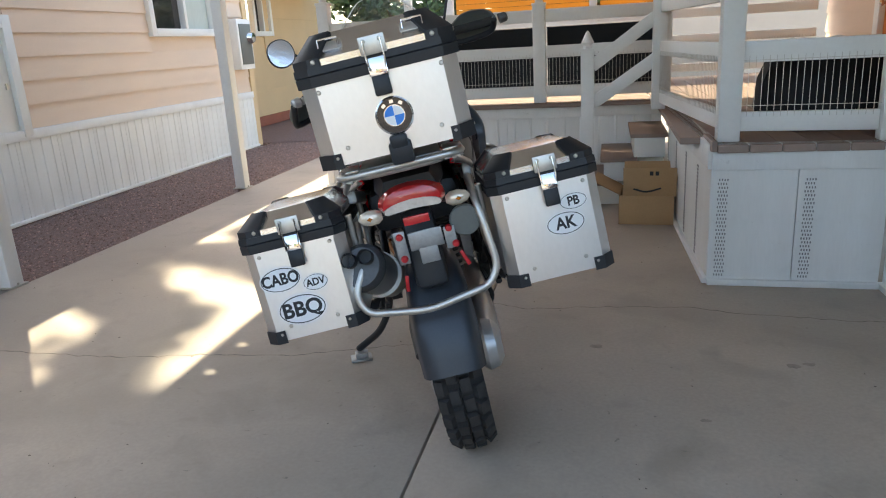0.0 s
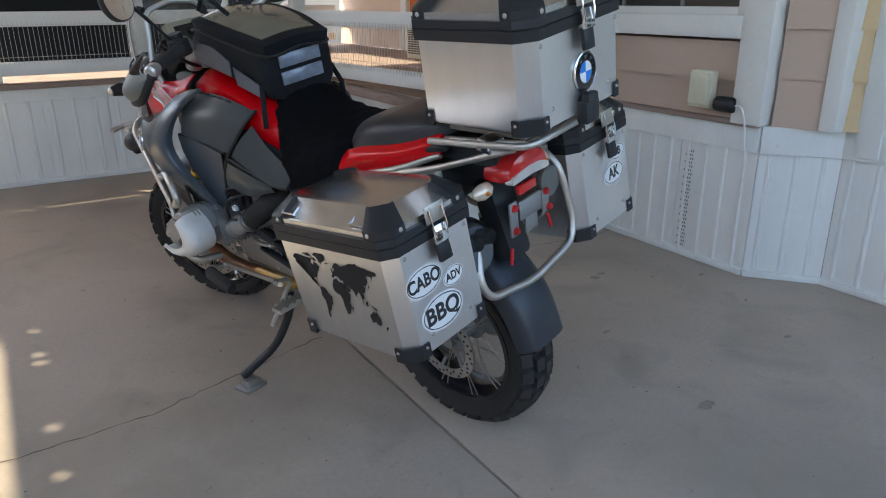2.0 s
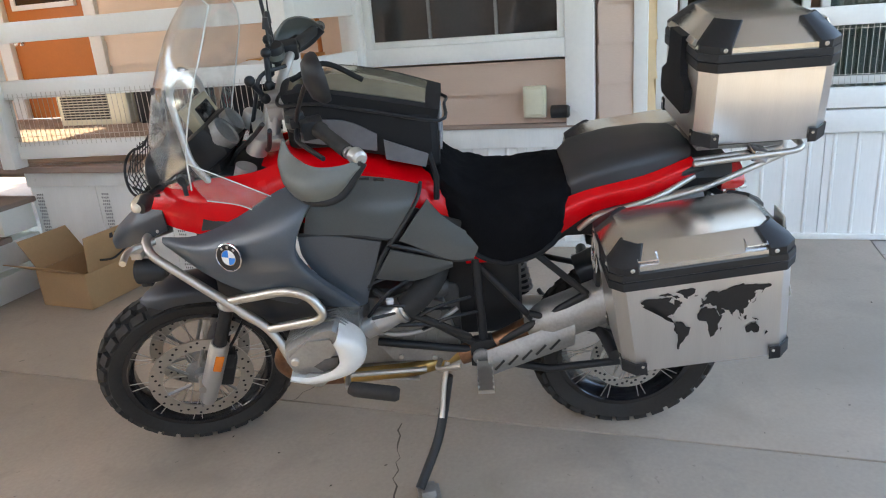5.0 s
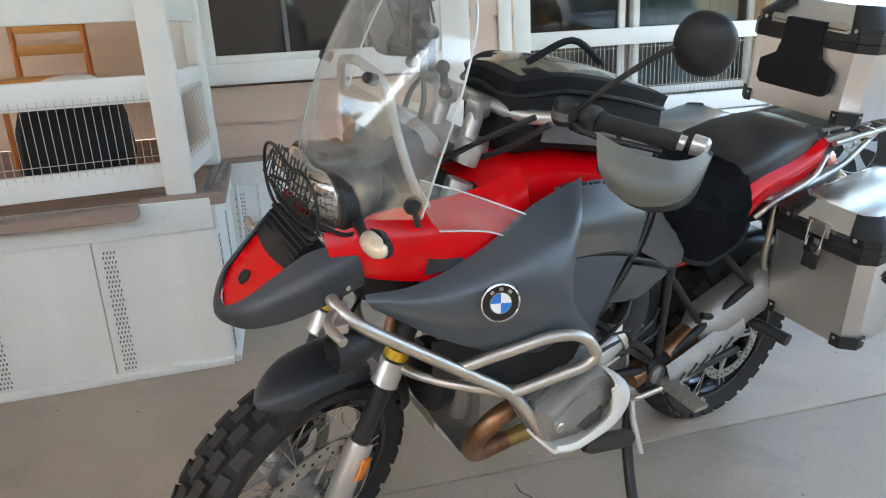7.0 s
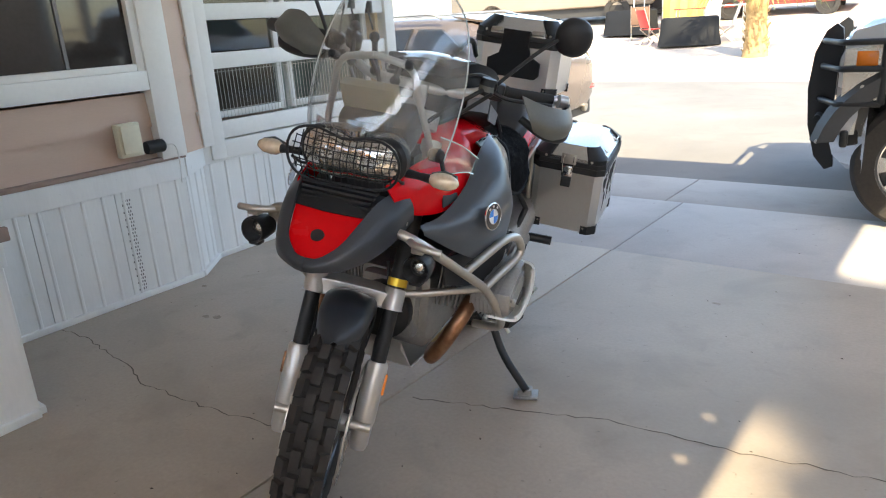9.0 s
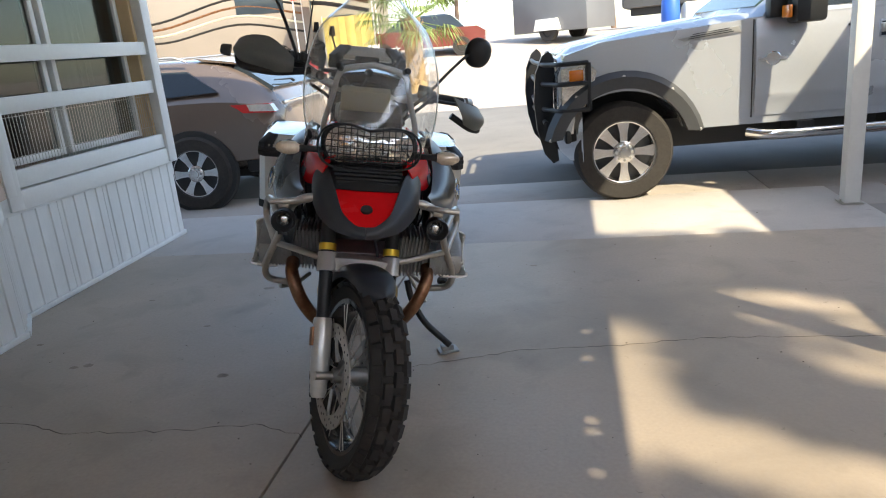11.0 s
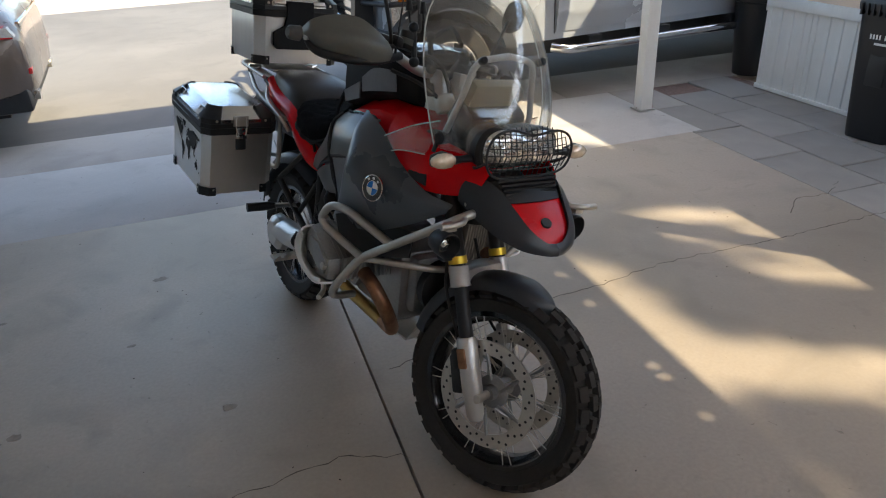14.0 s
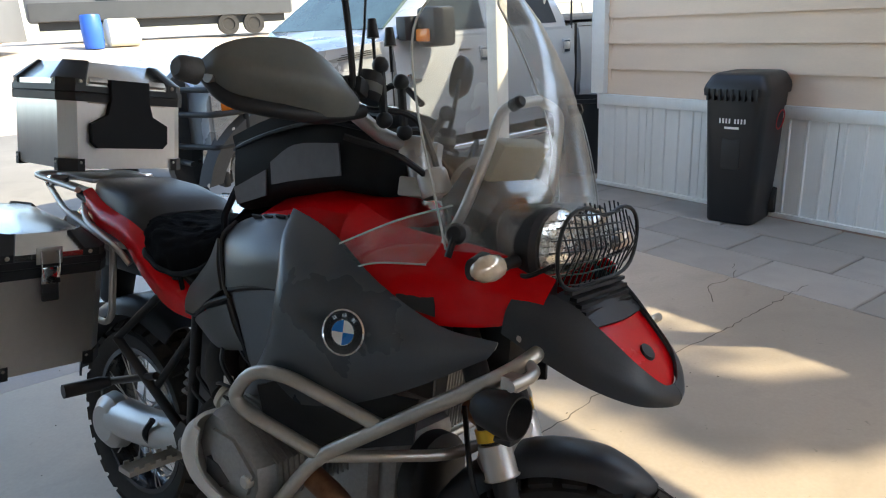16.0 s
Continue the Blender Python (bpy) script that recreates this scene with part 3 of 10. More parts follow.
# deck floor boards
decking = structure("floor_deck", boxes(((1.8, 4.2, DZ - 0.06), (1.9, 5.1, 0.04))), M["deck"], "brown weathered deck boards")
bm = B0()
span(bm, 0, 0.135, 0, 5.2, -0.035, 0)
board_a = mesh_of("plank", finish(bm, 0.003, 1, smooth=False), M["deck"])
for i in range(14):
    share("plank", board_a, decking, Matrix.Translation((0.74 + i * 0.14, 1.80 if i == 0 else 1.50 if i < 7 else 1.66, DZ)))
bm = B0()
span(bm, 0, 2.85, 0, 0.135, -0.035, 0)
board_b = mesh_of("plank", finish(bm, 0.003, 1, smooth=False), M["deck"])
for i in range(20):
    share("plank", board_b, decking, Matrix.Translation((-2.14, 3.99 + i * 0.14, DZ)))

# steps
steps = thing("deck_steps", "white-sided wooden steps with brown treads up to the deck", "steps")
for k, x in enumerate((0.14, 0.34, 0.55)):
    z = 0.172 * (k + 1)
    bm = B0()
    span(bm, x + 0.015, 0.78, 3.30, 4.03, z - 0.17, z - 0.03)
    part("riser", bm, M["white"], steps, bevel=0.003)
    bm = B0()
    span(bm, x - 0.01, x + 0.25, 3.28, 4.03, z - 0.03, z)
    part("tread", bm, M["deck"], steps, bevel=0.006)

# posts and railings
bm = B0()
span(bm, 0.852, 0.879, 1.505, 1.798, DZ - 0.03, DZ + 0.018)
structure("trim_deck_edge", bm, M["deck"], "narrow brown edge board at the deck corner", 0.003)
corner = deck_post(0.94, 1.66, DZ, ROOF, 0.1)
deck_post(0.72, 3.27, DZ, 1.62, 0.09, True)
deck_post(1.60, 1.585, DZ, 1.46, 0.07)
deck_post(0.24, 3.26, 0.0, 1.1, 0.09, True, "newel_post", "white square newel post by the steps")
deck_post(-0.17, 4.11, DZ, 1.46, 0.1, True)
deck_post(-2.02, 4.11, DZ, 1.58, 0.1, True)
deck_post(0.82, 4.11, DZ, 1.56, 0.09, True)
deck_post(-1.09, 4.11, DZ, 1.46, 0.06)
rail_run((0.74, 3.23), (0.93, 1.71))
rail_run((0.99, 1.655), (1.565, 1.59))
rail_run((-0.12, 4.11), (0.78, 4.11))
rail_run((-1.06, 4.11), (-0.22, 4.11))
rail_run((-1.97, 4.11), (-1.12, 4.11))
rail_run((-2.02, 6.9), (-2.02, 4.16))
t = thing("stair_rail", "white sloping stair handrail of two timber boards", "railing")
for z0, z1 in ((1.0, 1.36), (0.74, 1.08)):
    bm = B0()
    d = Vector((0.50, 0.0, z1 - z0))
    box(bm, Vector((0.27, 3.26, z0)) + d / 2, (d.length, 0.035, 0.085), Matrix.Rotation(-math.atan2(d.z, d.x), 4, "Y"))
    part("rail", bm, M["white"], t, bevel=0.004)

# house wall with the window
WH = (0.45, 1.54, 1.13, 2.15)
siding("wall_east", (1.66, 1.66), (1.665, 0.40), DZ, ROOF, M["pink"], "tan lapped siding under a white window band", 0.17, [(0.0, 1.23, 1.03, 2.2)])
siding("wall_east_strip", (1.67, 0.27), (1.75, 0.09), DZ, ROOF, M["pink"], "narrow strip of pinkish siding", 0.2)
siding("wall_porch_corner", (1.79, 0.05), (1.86, -0.06), DZ, ROOF, M["gold"], "narrow strip of golden siding", 0.2)
for nm, x0, x1, y0, y1, z0, z1 in (("trim_window_sill", 1.615, 1.70, 0.43, 1.545, 1.045, 1.14), ("trim_corner_board", 1.605, 1.71, 1.545, 1.685, DZ, ROOF), ("trim_upright_board", 1.61, 1.715, 0.29, 0.435, DZ, ROOF),
                                   ("trim_upright_strip", 1.73, 1.82, 0.03, 0.10, DZ, ROOF), ("trim_window_head", 1.615, 1.70, 0.43, 1.545, 2.15, ROOF)):
    bm = B0()
    span(bm, x0, x1, y0, y1, z0, z1)
    structure(nm, bm, M["white"], "white painted trim board", 0.004)
bm = B0()
span(bm, 1.612, 1.66, 0.3, 1.66, DZ - 0.01, DZ + 0.012)
structure("trim_ledge", bm, M["deck"], "narrow brown ledge on the skirting band", 0.003)
M["dark_glass"] = mk("dark_window_glass", (0.030, 0.027, 0.026), 0.05, var=0.25, scale=2, bump=0.0, spec=0.6, rvar=0.02)
win = tagged(thing("window_1", "dark sliding window with white frame in the house wall", "window"), kind="structure")
bm = B0()
for y0, y1, z0, z1 in ((0.435, 0.475, 1.14, 2.15), (1.50, 1.545, 1.14, 2.15), (0.475, 1.50, 1.14, 1.175), (0.475, 1.50, 2.11, 2.15)):
    span(bm, 1.625, 1.69, y0, y1, z0, z1)
part("frame", bm, M["white"], win, bevel=0.004)
for y in (0.80, 1.17):
    bm = B0()
    span(bm, 1.65, 1.68, y - 0.008, y + 0.008, 1.175, 2.11)
    part("mullion", bm, M["vent"], win)
for y0, y1 in ((0.475, 0.79), (0.81, 1.16), (1.18, 1.50)):
    bm = B0()
    span(bm, 1.66, 1.666, y0, y1, 1.175, 2.11)
    part("pane", bm, M["dark_glass"], win)

# meter cover and small camera on the wall
t = thing("outlet_cover", "cream plastic weatherproof outlet cover on the siding", "outlet")
M["cream"] = mk("cream_plastic", (0.66, 0.62, 0.47), 0.5, var=0.06)
part("body", boxes(((1.615, 0.60, 0.82), (0.045, 0.12, 0.165))), M["cream"], t, bevel=0.006)
part("flap", boxes(((1.585, 0.60, 0.825), (0.02, 0.10, 0.14))), M["cream"], t, bevel=0.006)
t = thing("wall_plug", "black round plug with a lens-like face on the wall", "plug")
bm = B0()
lathe(bm, [(0, 0), (0.032, 0), (0.034, 0.01), (0.034, 0.09), (0.026, 0.10), (0.0, 0.10)], 20, Matrix.Translation((1.615, 0.515, 0.765)) @ Matrix.Rotation(radians(90), 4, "X"))
part("body", bm, M["black"], t)
part("cord", tube(B0(), spline([(1.605, 0.415, 0.765), (1.59, 0.37, 0.76), (1.60, 0.35, 0.68), (1.62, 0.345, 0.55)], 5), 0.004, 6), M["white"], t, "thin white cord")

# glazed porch on the street side
pw = thing("railing", "white porch railing boards with wire mesh before the windows", "railing", None, "deck railings")
y0, y1 = -0.05, -1.68
for a, b in ((0.70, 0.80), (1.10, 1.19), (1.37, 1.46)):
    part("rail", boxes(((1.87, (y0 + y1) / 2, (a + b) / 2), (0.04, y0 - y1, b - a))), M["white"], pw, bevel=0.004)
bm = B0()
n = 62
for i in range(1, n):
    y = y0 + (y1 - y0) * i / n
    rod(bm, (1.895, y, 0.79), (1.895, y, 1.11), 0.0016, 4)
for z in (0.86, 1.08):
    rod(bm, (1.896, y0, z), (1.896, y1, z), 0.0016, 4)
part("wire_mesh", bm, M["steel"], pw, "thin upright metal wires", smooth=False)
for y in (-0.06, -1.68):
    deck_post(1.875, y, DZ - 0.1, ROOF, 0.1)
bm = B0()
span(bm, 1.84, 1.93, -1.75, 0.08, DZ - 0.11, DZ)
structure("trim_porch_band", bm, M["white"], "white band above the porch skirting", 0.004)
pwin = tagged(thing("window_2", "tall porch window with pale curtains behind the glass", "window"), kind="structure")
M["porch_glass"] = glass("porch_glass", (0.75, 0.8, 0.8), 0.02, 1.5, 0.8)
M["curtain"] = mk("pale_green_curtain", (0.50, 0.55, 0.50), 0.9, var=0.1, scale=3, streak=(1, 1, 0.2))
for ya, yb in ((-0.12, -0.75), (-0.80, -1.60)):
    bm = B0()
    for u0, u1, z0, z1 in ((ya, ya - 0.04, 0.8, 2.3), (yb + 0.04, yb, 0.8, 2.3), (ya - 0.04, yb + 0.04, 0.8, 0.84), (ya - 0.04, yb + 0.04, 2.26, 2.3)):
        span(bm, 1.99, 2.04, u0, u1, z0, z1)
    part("frame", bm, M["white"], pwin, bevel=0.004)
    bm = B0()
    span(bm, 2.01, 2.015, ya - 0.04, yb + 0.04, 0.84, 2.26)
    part("pane", bm, M["porch_glass"], pwin).visible_shadow = False
pc = thing("curtain", "pale green pleated curtain behind the porch window", "curtain")
bm = B0()
pts = [(2.16 + 0.02 * math.sin(i * 1.3), -0.86 - i * 0.0125, DZ - 0.06) for i in range(61)]
lo = [bm.verts.new(p) for p in pts]
hi = [bm.verts.new((p[0], p[1], 2.3)) for p in pts]
for i in range(60):
    bm.faces.new((lo[i], lo[i + 1], hi[i + 1], hi[i]))
part("cloth", bm, M["curtain"], pc)
for nm, b in (("wall_porch_back", (3.2, 3.3, -1.75, 1.0, 0, ROOF)), ("wall_porch_end", (1.93, 3.3, -1.78, -1.68, DZ - 0.1, ROOF)), ("floor_porch", (1.9, 3.3, -1.7, 1.0, DZ - 0.12, DZ - 0.06)),
              ("wall_room_side", (1.78, 3.3, 0.10, 0.2, DZ, ROOF)), ("wall_room_back", (2.9, 3.0, 0.2, 1.66, DZ, ROOF)), ("wall_room_deck", (1.76, 3.0, 1.60, 1.66, DZ, ROOF))):
    bm = B0()
    span(bm, *b)
    structure(nm, bm, M["pink"], "plain wall of the house")
bm = B0()
span(bm, 1.9, 2.0, -1.75, -1.6, DZ, ROOF)
structure("trim_porch_corner", bm, M["gold"], "golden brown corner of the porch", 0.004)

# house wall behind the deck with the orange door
siding("wall_deck_back", (2.72, 7.0), (2.72, 1.66), DZ, ROOF, M["tan"], "tan lapped siding behind the deck", 0.2, [(1.72, 2.62, DZ, 2.2)])
door = tagged(thing("door_1", "orange painted house door with white frame and round knobs", "door"), kind="structure")
bm = B0()
span(bm, 2.73, 2.77, 4.42, 5.26, DZ, 2.17)
part("leaf", bm, M["orange"], door, "orange painted door leaf", 0.004)
for y0, y1, z0, z1 in ((4.30, 4.42, DZ, 2.2), (5.26, 5.38, DZ, 2.2), (4.42, 5.26, 2.17, 2.28)):
    bm = B0()
    span(bm, 2.68, 2.76, y0, y1, z0, z1)
    part("frame", bm, M["white"], door, bevel=0.004)
bm = B0()
span(bm, 2.715, 2.735, 4.55, 5.12, 1.62, 2.1)
part("window_pane", bm, M["dark_glass"], door)
bm = B0()
for y0, y1, z0, z1 in ((4.51, 4.55, 1.58, 2.14), (5.12, 5.16, 1.58, 2.14), (4.55, 5.12, 1.58, 1.62), (4.55, 5.12, 2.1, 2.14)):
    span(bm, 2.70, 2.735, y0, y1, z0, z1)
part("window_frame", bm, M["white"], door)
for z in (1.33, 1.46):
    bm = B0()
    lathe(bm, [(0, 0), (0.032, 0), (0.03, 0.012), (0.014, 0.016), (0.014, 0.04), (0.028, 0.05), (0.028, 0.07), (0, 0.08)], 16, Matrix.Translation((2.73, 5.17, z)) @ Matrix.Rotation(radians(-90), 4, "Y"))
    part("knob", bm, M["chrome"], door, "shiny round knob")

# back of the deck: roll-down shades lit from behind
M["shade"] = mk("orange_shade_cloth", (0.58, 0.33, 0.08), 0.8, var=0.15, scale=3, fine=60, streak=(0.4, 1, 6))
nt = M["shade"].node_tree
tr = nt.nodes.new("ShaderNodeBsdfTranslucent")
tr.inputs["Color"].default_value = (0.66, 0.38, 0.07, 1)
ms = nt.nodes.new("ShaderNodeMixShader")
ms.inputs["Fac"].default_value = 0.55
nt.links.new(nt.nodes["Principled BSDF"].outputs[0], ms.inputs[1])
nt.links.new(tr.outputs[0], ms.inputs[2])
nt.links.new(ms.outputs[0], nt.nodes["Material Output"].inputs["Surface"])
for x0, x1 in ((-1.42, 0.15), (0.28, 1.62), (1.75, 2.65)):
    t = thing("roll_shade", "orange slatted roll-down shade glowing in the sun", "shade", None, "roll-down shades")
    slat = mesh_of("slat", finish(boxes(((0, 0, 0), (x1 - x0, 0.006, 0.056))), smooth=False), M["shade"])
    for i in range(18):
        share("slat", slat, t, Matrix.Translation(((x0 + x1) / 2, 6.9, 1.548 + i * 0.06)))
    part("bottom_bar", boxes((((x0 + x1) / 2, 6.9, 1.505), (x1 - x0, 0.03, 0.03))), M["wood"], t, bevel=0.005)
for x in (-2.02, -1.5, 0.2, 1.7):
    deck_post(x, 6.9, DZ, ROOF, 0.09)
bm = B0()
span(bm, -2.1, 2.75, 6.85, 6.95, ROOF, ROOF + 0.12)
structure("trim_deck_beam", bm, M["white"], "white beam over the back deck", 0.005)
rail_run((-1.97, 6.9), (2.6, 6.9))
for x0, x1, y in ((-1.95, -1.13, 4.15), (-1.05, -0.23, 4.15), (-0.11, 0.76, 4.15)):
    t = thing("privacy_cloth", "black shade cloth tied behind the deck railing", "cloth", None, "railing cloths")
    bm = B0()
    span(bm, x0, x1, y, y + 0.004, 1.14, 1.29)
    span(bm, x0, x1, y + 0.02, y + 0.024, 0.80, 1.08)
    part("sheet", bm, M["nylon"], t)

# things on the deck
t = thing("air_conditioner", "beige air conditioner box with a dark louvred front on the deck", "air conditioner", Matrix.Translation((2.38, 4.1, DZ)))
part("case", boxes(((0, 0, 0.16), (0.34, 0.66, 0.32))), M["cream"], t, bevel=0.012)
bm = B0()
for i in range(12):
    box(bm, (-0.172, 0.06, 0.05 + i * 0.02), (0.01, 0.44, 0.012))
part("louvre", bm, M["black"], t, "dark louvred grille")
t = thing("storage_bin", "dark slatted plastic crate on the deck", "crate", Matrix.Translation((2.36, 3.45, DZ)))
part("box", boxes(((0, 0, 0.15), (0.3, 0.5, 0.30))), M["nylon"], t, bevel=0.02)
t = thing("wood_chair", "reddish brown wooden folding chair on the deck", "chair", Matrix.Translation((2.15, 2.35, DZ)))
for x in (-0.17, 0.17):
    for y in (-0.17, 0.17):
        bm = B0()
        rod(bm, (x, y, 0), (x, y, 0.42 if x < 0 else 0.75), 0.016, 8)
        part("leg", bm, M["orange"], t)
part("seat", boxes(((0, 0, 0.41), (0.38, 0.38, 0.025))), M["wood"], t, bevel=0.005)
for z in (0.55, 0.66):
    part("back_slat", boxes(((0.17, 0, z), (0.016, 0.34, 0.05))), M["wood"], t, bevel=0.003)
t = thing("laundry_bag", "dark bag with pale cloths piled on it beside the rail", "bag", Matrix.Translation((1.45, 2.1, DZ)))
bm = B0()
secs = []
for z, g in ((0.0, 0.9), (0.1, 1.05), (0.25, 1.0), (0.36, 0.85), (0.40, 0.5)):
    secs.append([(p * 0.30 * g + 0.02 * math.sin(7 * q), q * 0.2 * g, z) for p, q in oval(1, 1, 22, 3)])
part("bag", loft(bm, secs), M["nylon"], t)
for k, (x, y) in enumerate(((-0.12, 0.0), (0.05, -0.04), (0.18, 0.03))):
    bm = B0()
    bmesh.ops.create_icosphere(bm, subdivisions=3, radius=0.09)
    random.seed(k)
    for v in bm.verts:
        v.co *= 1 + 0.25 * noise.noise(v.co * 14 + Vector((k, 0, 0)))
        v.co.z *= 0.45
        v.co += Vector((x, y, 0.41))
    part("cloth", bm, M["white_tag"], t, "crumpled pale cloth")

# cardboard box in the corner by the steps
t = thing("cardboard_box", "open brown cardboard box with flaps standing by the deck", "box", Matrix.Translation((0.64, 2.87, 0)) @ Matrix.Rotation(radians(-4), 4, "Z"))
for nm, c, s, m in (("side", (-0.17, 0, 0.10), (0.005, 0.34, 0.19), None), ("side", (0.17, 0, 0.10), (0.005, 0.34, 0.19), None), ("side", (0, -0.17, 0.10), (0.34, 0.005, 0.19), None), ("side", (0, 0.17, 0.10), (0.34, 0.005, 0.19), None),
                    ("bottom", (0, 0, 0.004), (0.34, 0.34, 0.006), None), ("flap", (0.02, -0.18, 0.285), (0.33, 0.005, 0.19), Matrix.Rotation(radians(6), 4, "X")), ("flap", (-0.255, 0.0, 0.245), (0.005, 0.33, 0.19), Matrix.Rotation(radians(-62), 4, "Y")),
                    ("flap", (0.185, 0.02, 0.28), (0.005, 0.32, 0.17), Matrix.Rotation(radians(8), 4, "Y")), ("flap", (0, 0.22, 0.27), (0.32, 0.005, 0.18), Matrix.Rotation(radians(-35), 4, "X"))):
    part(nm, boxes((c, s, m)), M["card"], t, bevel=0.0015)
bm = B0()
tube(bm, spline([(-0.08, -0.2, 0.245), (0.0, -0.204, 0.228), (0.09, -0.198, 0.25)], 6), 0.006, 5)
part("printed_mark", bm, M["ink"], t, "curved black printed line", smooth=False)
bm = B0()
for x in (0.03, 0.065):
    box(bm, (x, -0.189, 0.345), (0.022, 0.002, 0.030))
part("printed_bars", bm, M["ink"], t, "plain printed bars", smooth=False)

# ---- neighbouring house ----
NX = -4.13
before = set(bpy.data.objects)
skirting("wall_skirt_neighbour", (NX, -1.87), (NX, 7.0), 0.73, "white ribbed skirting of the neighbouring house", vents=0, rib=0.115, pw=0.46, band=0.08)
skirting("wall_skirt_neighbour_end", (-9.5, -1.87), (NX, -1.87), 0.73, "white skirting on the neighbouring house's end", vents=0)
siding("wall_neighbour", (NX - 0.02, -1.87), (NX - 0.02, 7.0), 0.73, 2.36, M["tan"], "tan lapped siding of the neighbouring house", 0.19, [(4.36, 4.86, 0.73, 1.62), (6.76, 8.12, 1.45, 2.2)])
siding("wall_neighbour_end", (-9.5, -1.89), (NX - 0.02, -1.89), 0.73, 2.36, M["tan"], "tan lapped siding on the end wall", 0.19)
bm = B0()
span(bm, NX - 0.07, NX + 0.035, -1.925, -1.80, 0.735, 2.36)
structure("trim_neighbour_corner", bm, M["white"], "white corner board", 0.004)
bm = B0()
span(bm, -9.6, -4.0, -2.02, 12, 2.36, 2.44)
structure("roof_neighbour", bm, M["roof"], "flat roof and eave of the neighbouring house")

# door, window and meter box on the neighbouring house
nd = tagged(thing("door_2", "white painted access door with a small latch", "door"), kind="structure")
bm = B0()
span(bm, NX - 0.05, NX - 0.01, 2.50, 2.90, 0.68, 1.52)
part("leaf", bm, M["white"], nd, bevel=0.004)
for y0, y1, z0, z1 in ((2.90, 2.99, 0.68, 1.62), (2.41, 2.50, 0.68, 1.62), (2.50, 2.90, 1.52, 1.62)):
    bm = B0()
    span(bm, NX - 0.04, NX + 0.03, y0, y1, z0, z1)
    part("frame", bm, M["white"], nd, bevel=0.005)
part("latch", boxes(((NX - 0.004, 2.85, 1.08), (0.02, 0.02, 0.05))), M["steel"], nd)
nw = tagged(thing("window_3", "white framed sliding window with a half-drawn blind", "window"), kind="structure")
for y0, y1, z0, z1 in ((4.89, 4.97, 1.45, 2.2), (6.17, 6.25, 1.45, 2.2), (4.97, 6.17, 1.45, 1.53), (4.97, 6.17, 2.14, 2.2), (5.55, 5.60, 1.53, 2.14)):
    bm = B0()
    span(bm, NX - 0.06, NX + 0.03, y0, y1, z0, z1)
    part("frame", bm, M["white"], nw, bevel=0.004)
for y0, y1, mm in ((4.97, 5.55, M["dark_glass"]), (5.60, 6.17, M["curtain"])):
    bm = B0()
    span(bm, NX - 0.05, NX - 0.042, y0, y1, 1.53, 2.14)
    part("pane", bm, mm, nw)
bm = B0()
span(bm, NX - 1.6, NX - 0.12, 4.6, 6.5, 1.2, 2.4)
structure("wall_neighbour_inner", bm, M["gold"], "plain wall inside the neighbouring house")
eb = thing("meter_box", "pale grey electric meter box with a round glass meter", "meter box")
part("cabinet", boxes(((NX + 0.06, 6.76, 1.34), (0.12, 0.38, 0.62))), M["white"], eb, bevel=0.01)
part("cover", boxes(((NX + 0.125, 6.76, 1.34), (0.012, 0.30, 0.5))), M["guard"], eb, bevel=0.004)
bm = B0()
lathe(bm, [(0, 0.07), (0.06, 0.06), (0.075, 0.02), (0.08, 0.0)], 20, Matrix.Translation((NX + 0.13, 6.86, 1.42)) @ Matrix.Rotation(radians(90), 4, "Y"))
part("meter", bm, M["chrome"], eb, "round glass meter")
turn = Matrix.Translation((NX, -1.87, 0)) @ Matrix.Rotation(radians(1.1), 4, "Z") @ Matrix.Translation((-NX, 1.87, 0))
for ob in set(bpy.data.objects) - before:
    if not ob.parent:
        ob.matrix_world = turn @ ob.matrix_basis
# golden house, block wall and bushes at the far end
siding("wall_gold", (-5.5, 7.1), (-5.5, 13.0), 0.0, 3.2, M["gold"], "golden stucco-like house wall", 0.6, [(2.2, 2.9, 1.5, 2.6)])
bm = B0()
span(bm, -9, -4.30, 7.0, 7.12, 0, 2.7)
structure("wall_neighbour_back", bm, M["gold"], "golden end wall")
bm = B0()
span(bm, -5.5, -5.44, 7.15, 13, 0.0, 0.16)
structure("trim_brick_base", bm, mk("red_brick_base", (0.30, 0.10, 0.06), 0.9, var=0.2), "low reddish brick footing")
gw = tagged(thing("window_4", "narrow white framed window in the golden wall", "window"), kind="structure")
bm = B0()
for y0, y1, z0, z1 in ((9.6, 9.68, 1.5, 2.6), (10.22, 10.3, 1.5, 2.6), (9.68, 10.22, 1.5, 1.58), (9.93, 9.97, 1.58, 2.6)):
    span(bm, -5.55, -5.45, y0, y1, z0, z1)
part("frame", bm, M["white"], gw, bevel=0.004)
bm = B0()
span(bm, -5.55, -5.54, 9.68, 10.22, 1.5, 2.6)
part("pane", bm, M["dark_glass"], gw)
bm = B0()
span(bm, -5.84, 6, 12.9, 13.1, 0, 1.7)
structure("wall_block", bm, mk("beige_block", (0.52, 0.44, 0.35), 0.9, var=0.08, scale=3, fine=60, bump=0.4, dist=0.006), "beige block boundary wall")


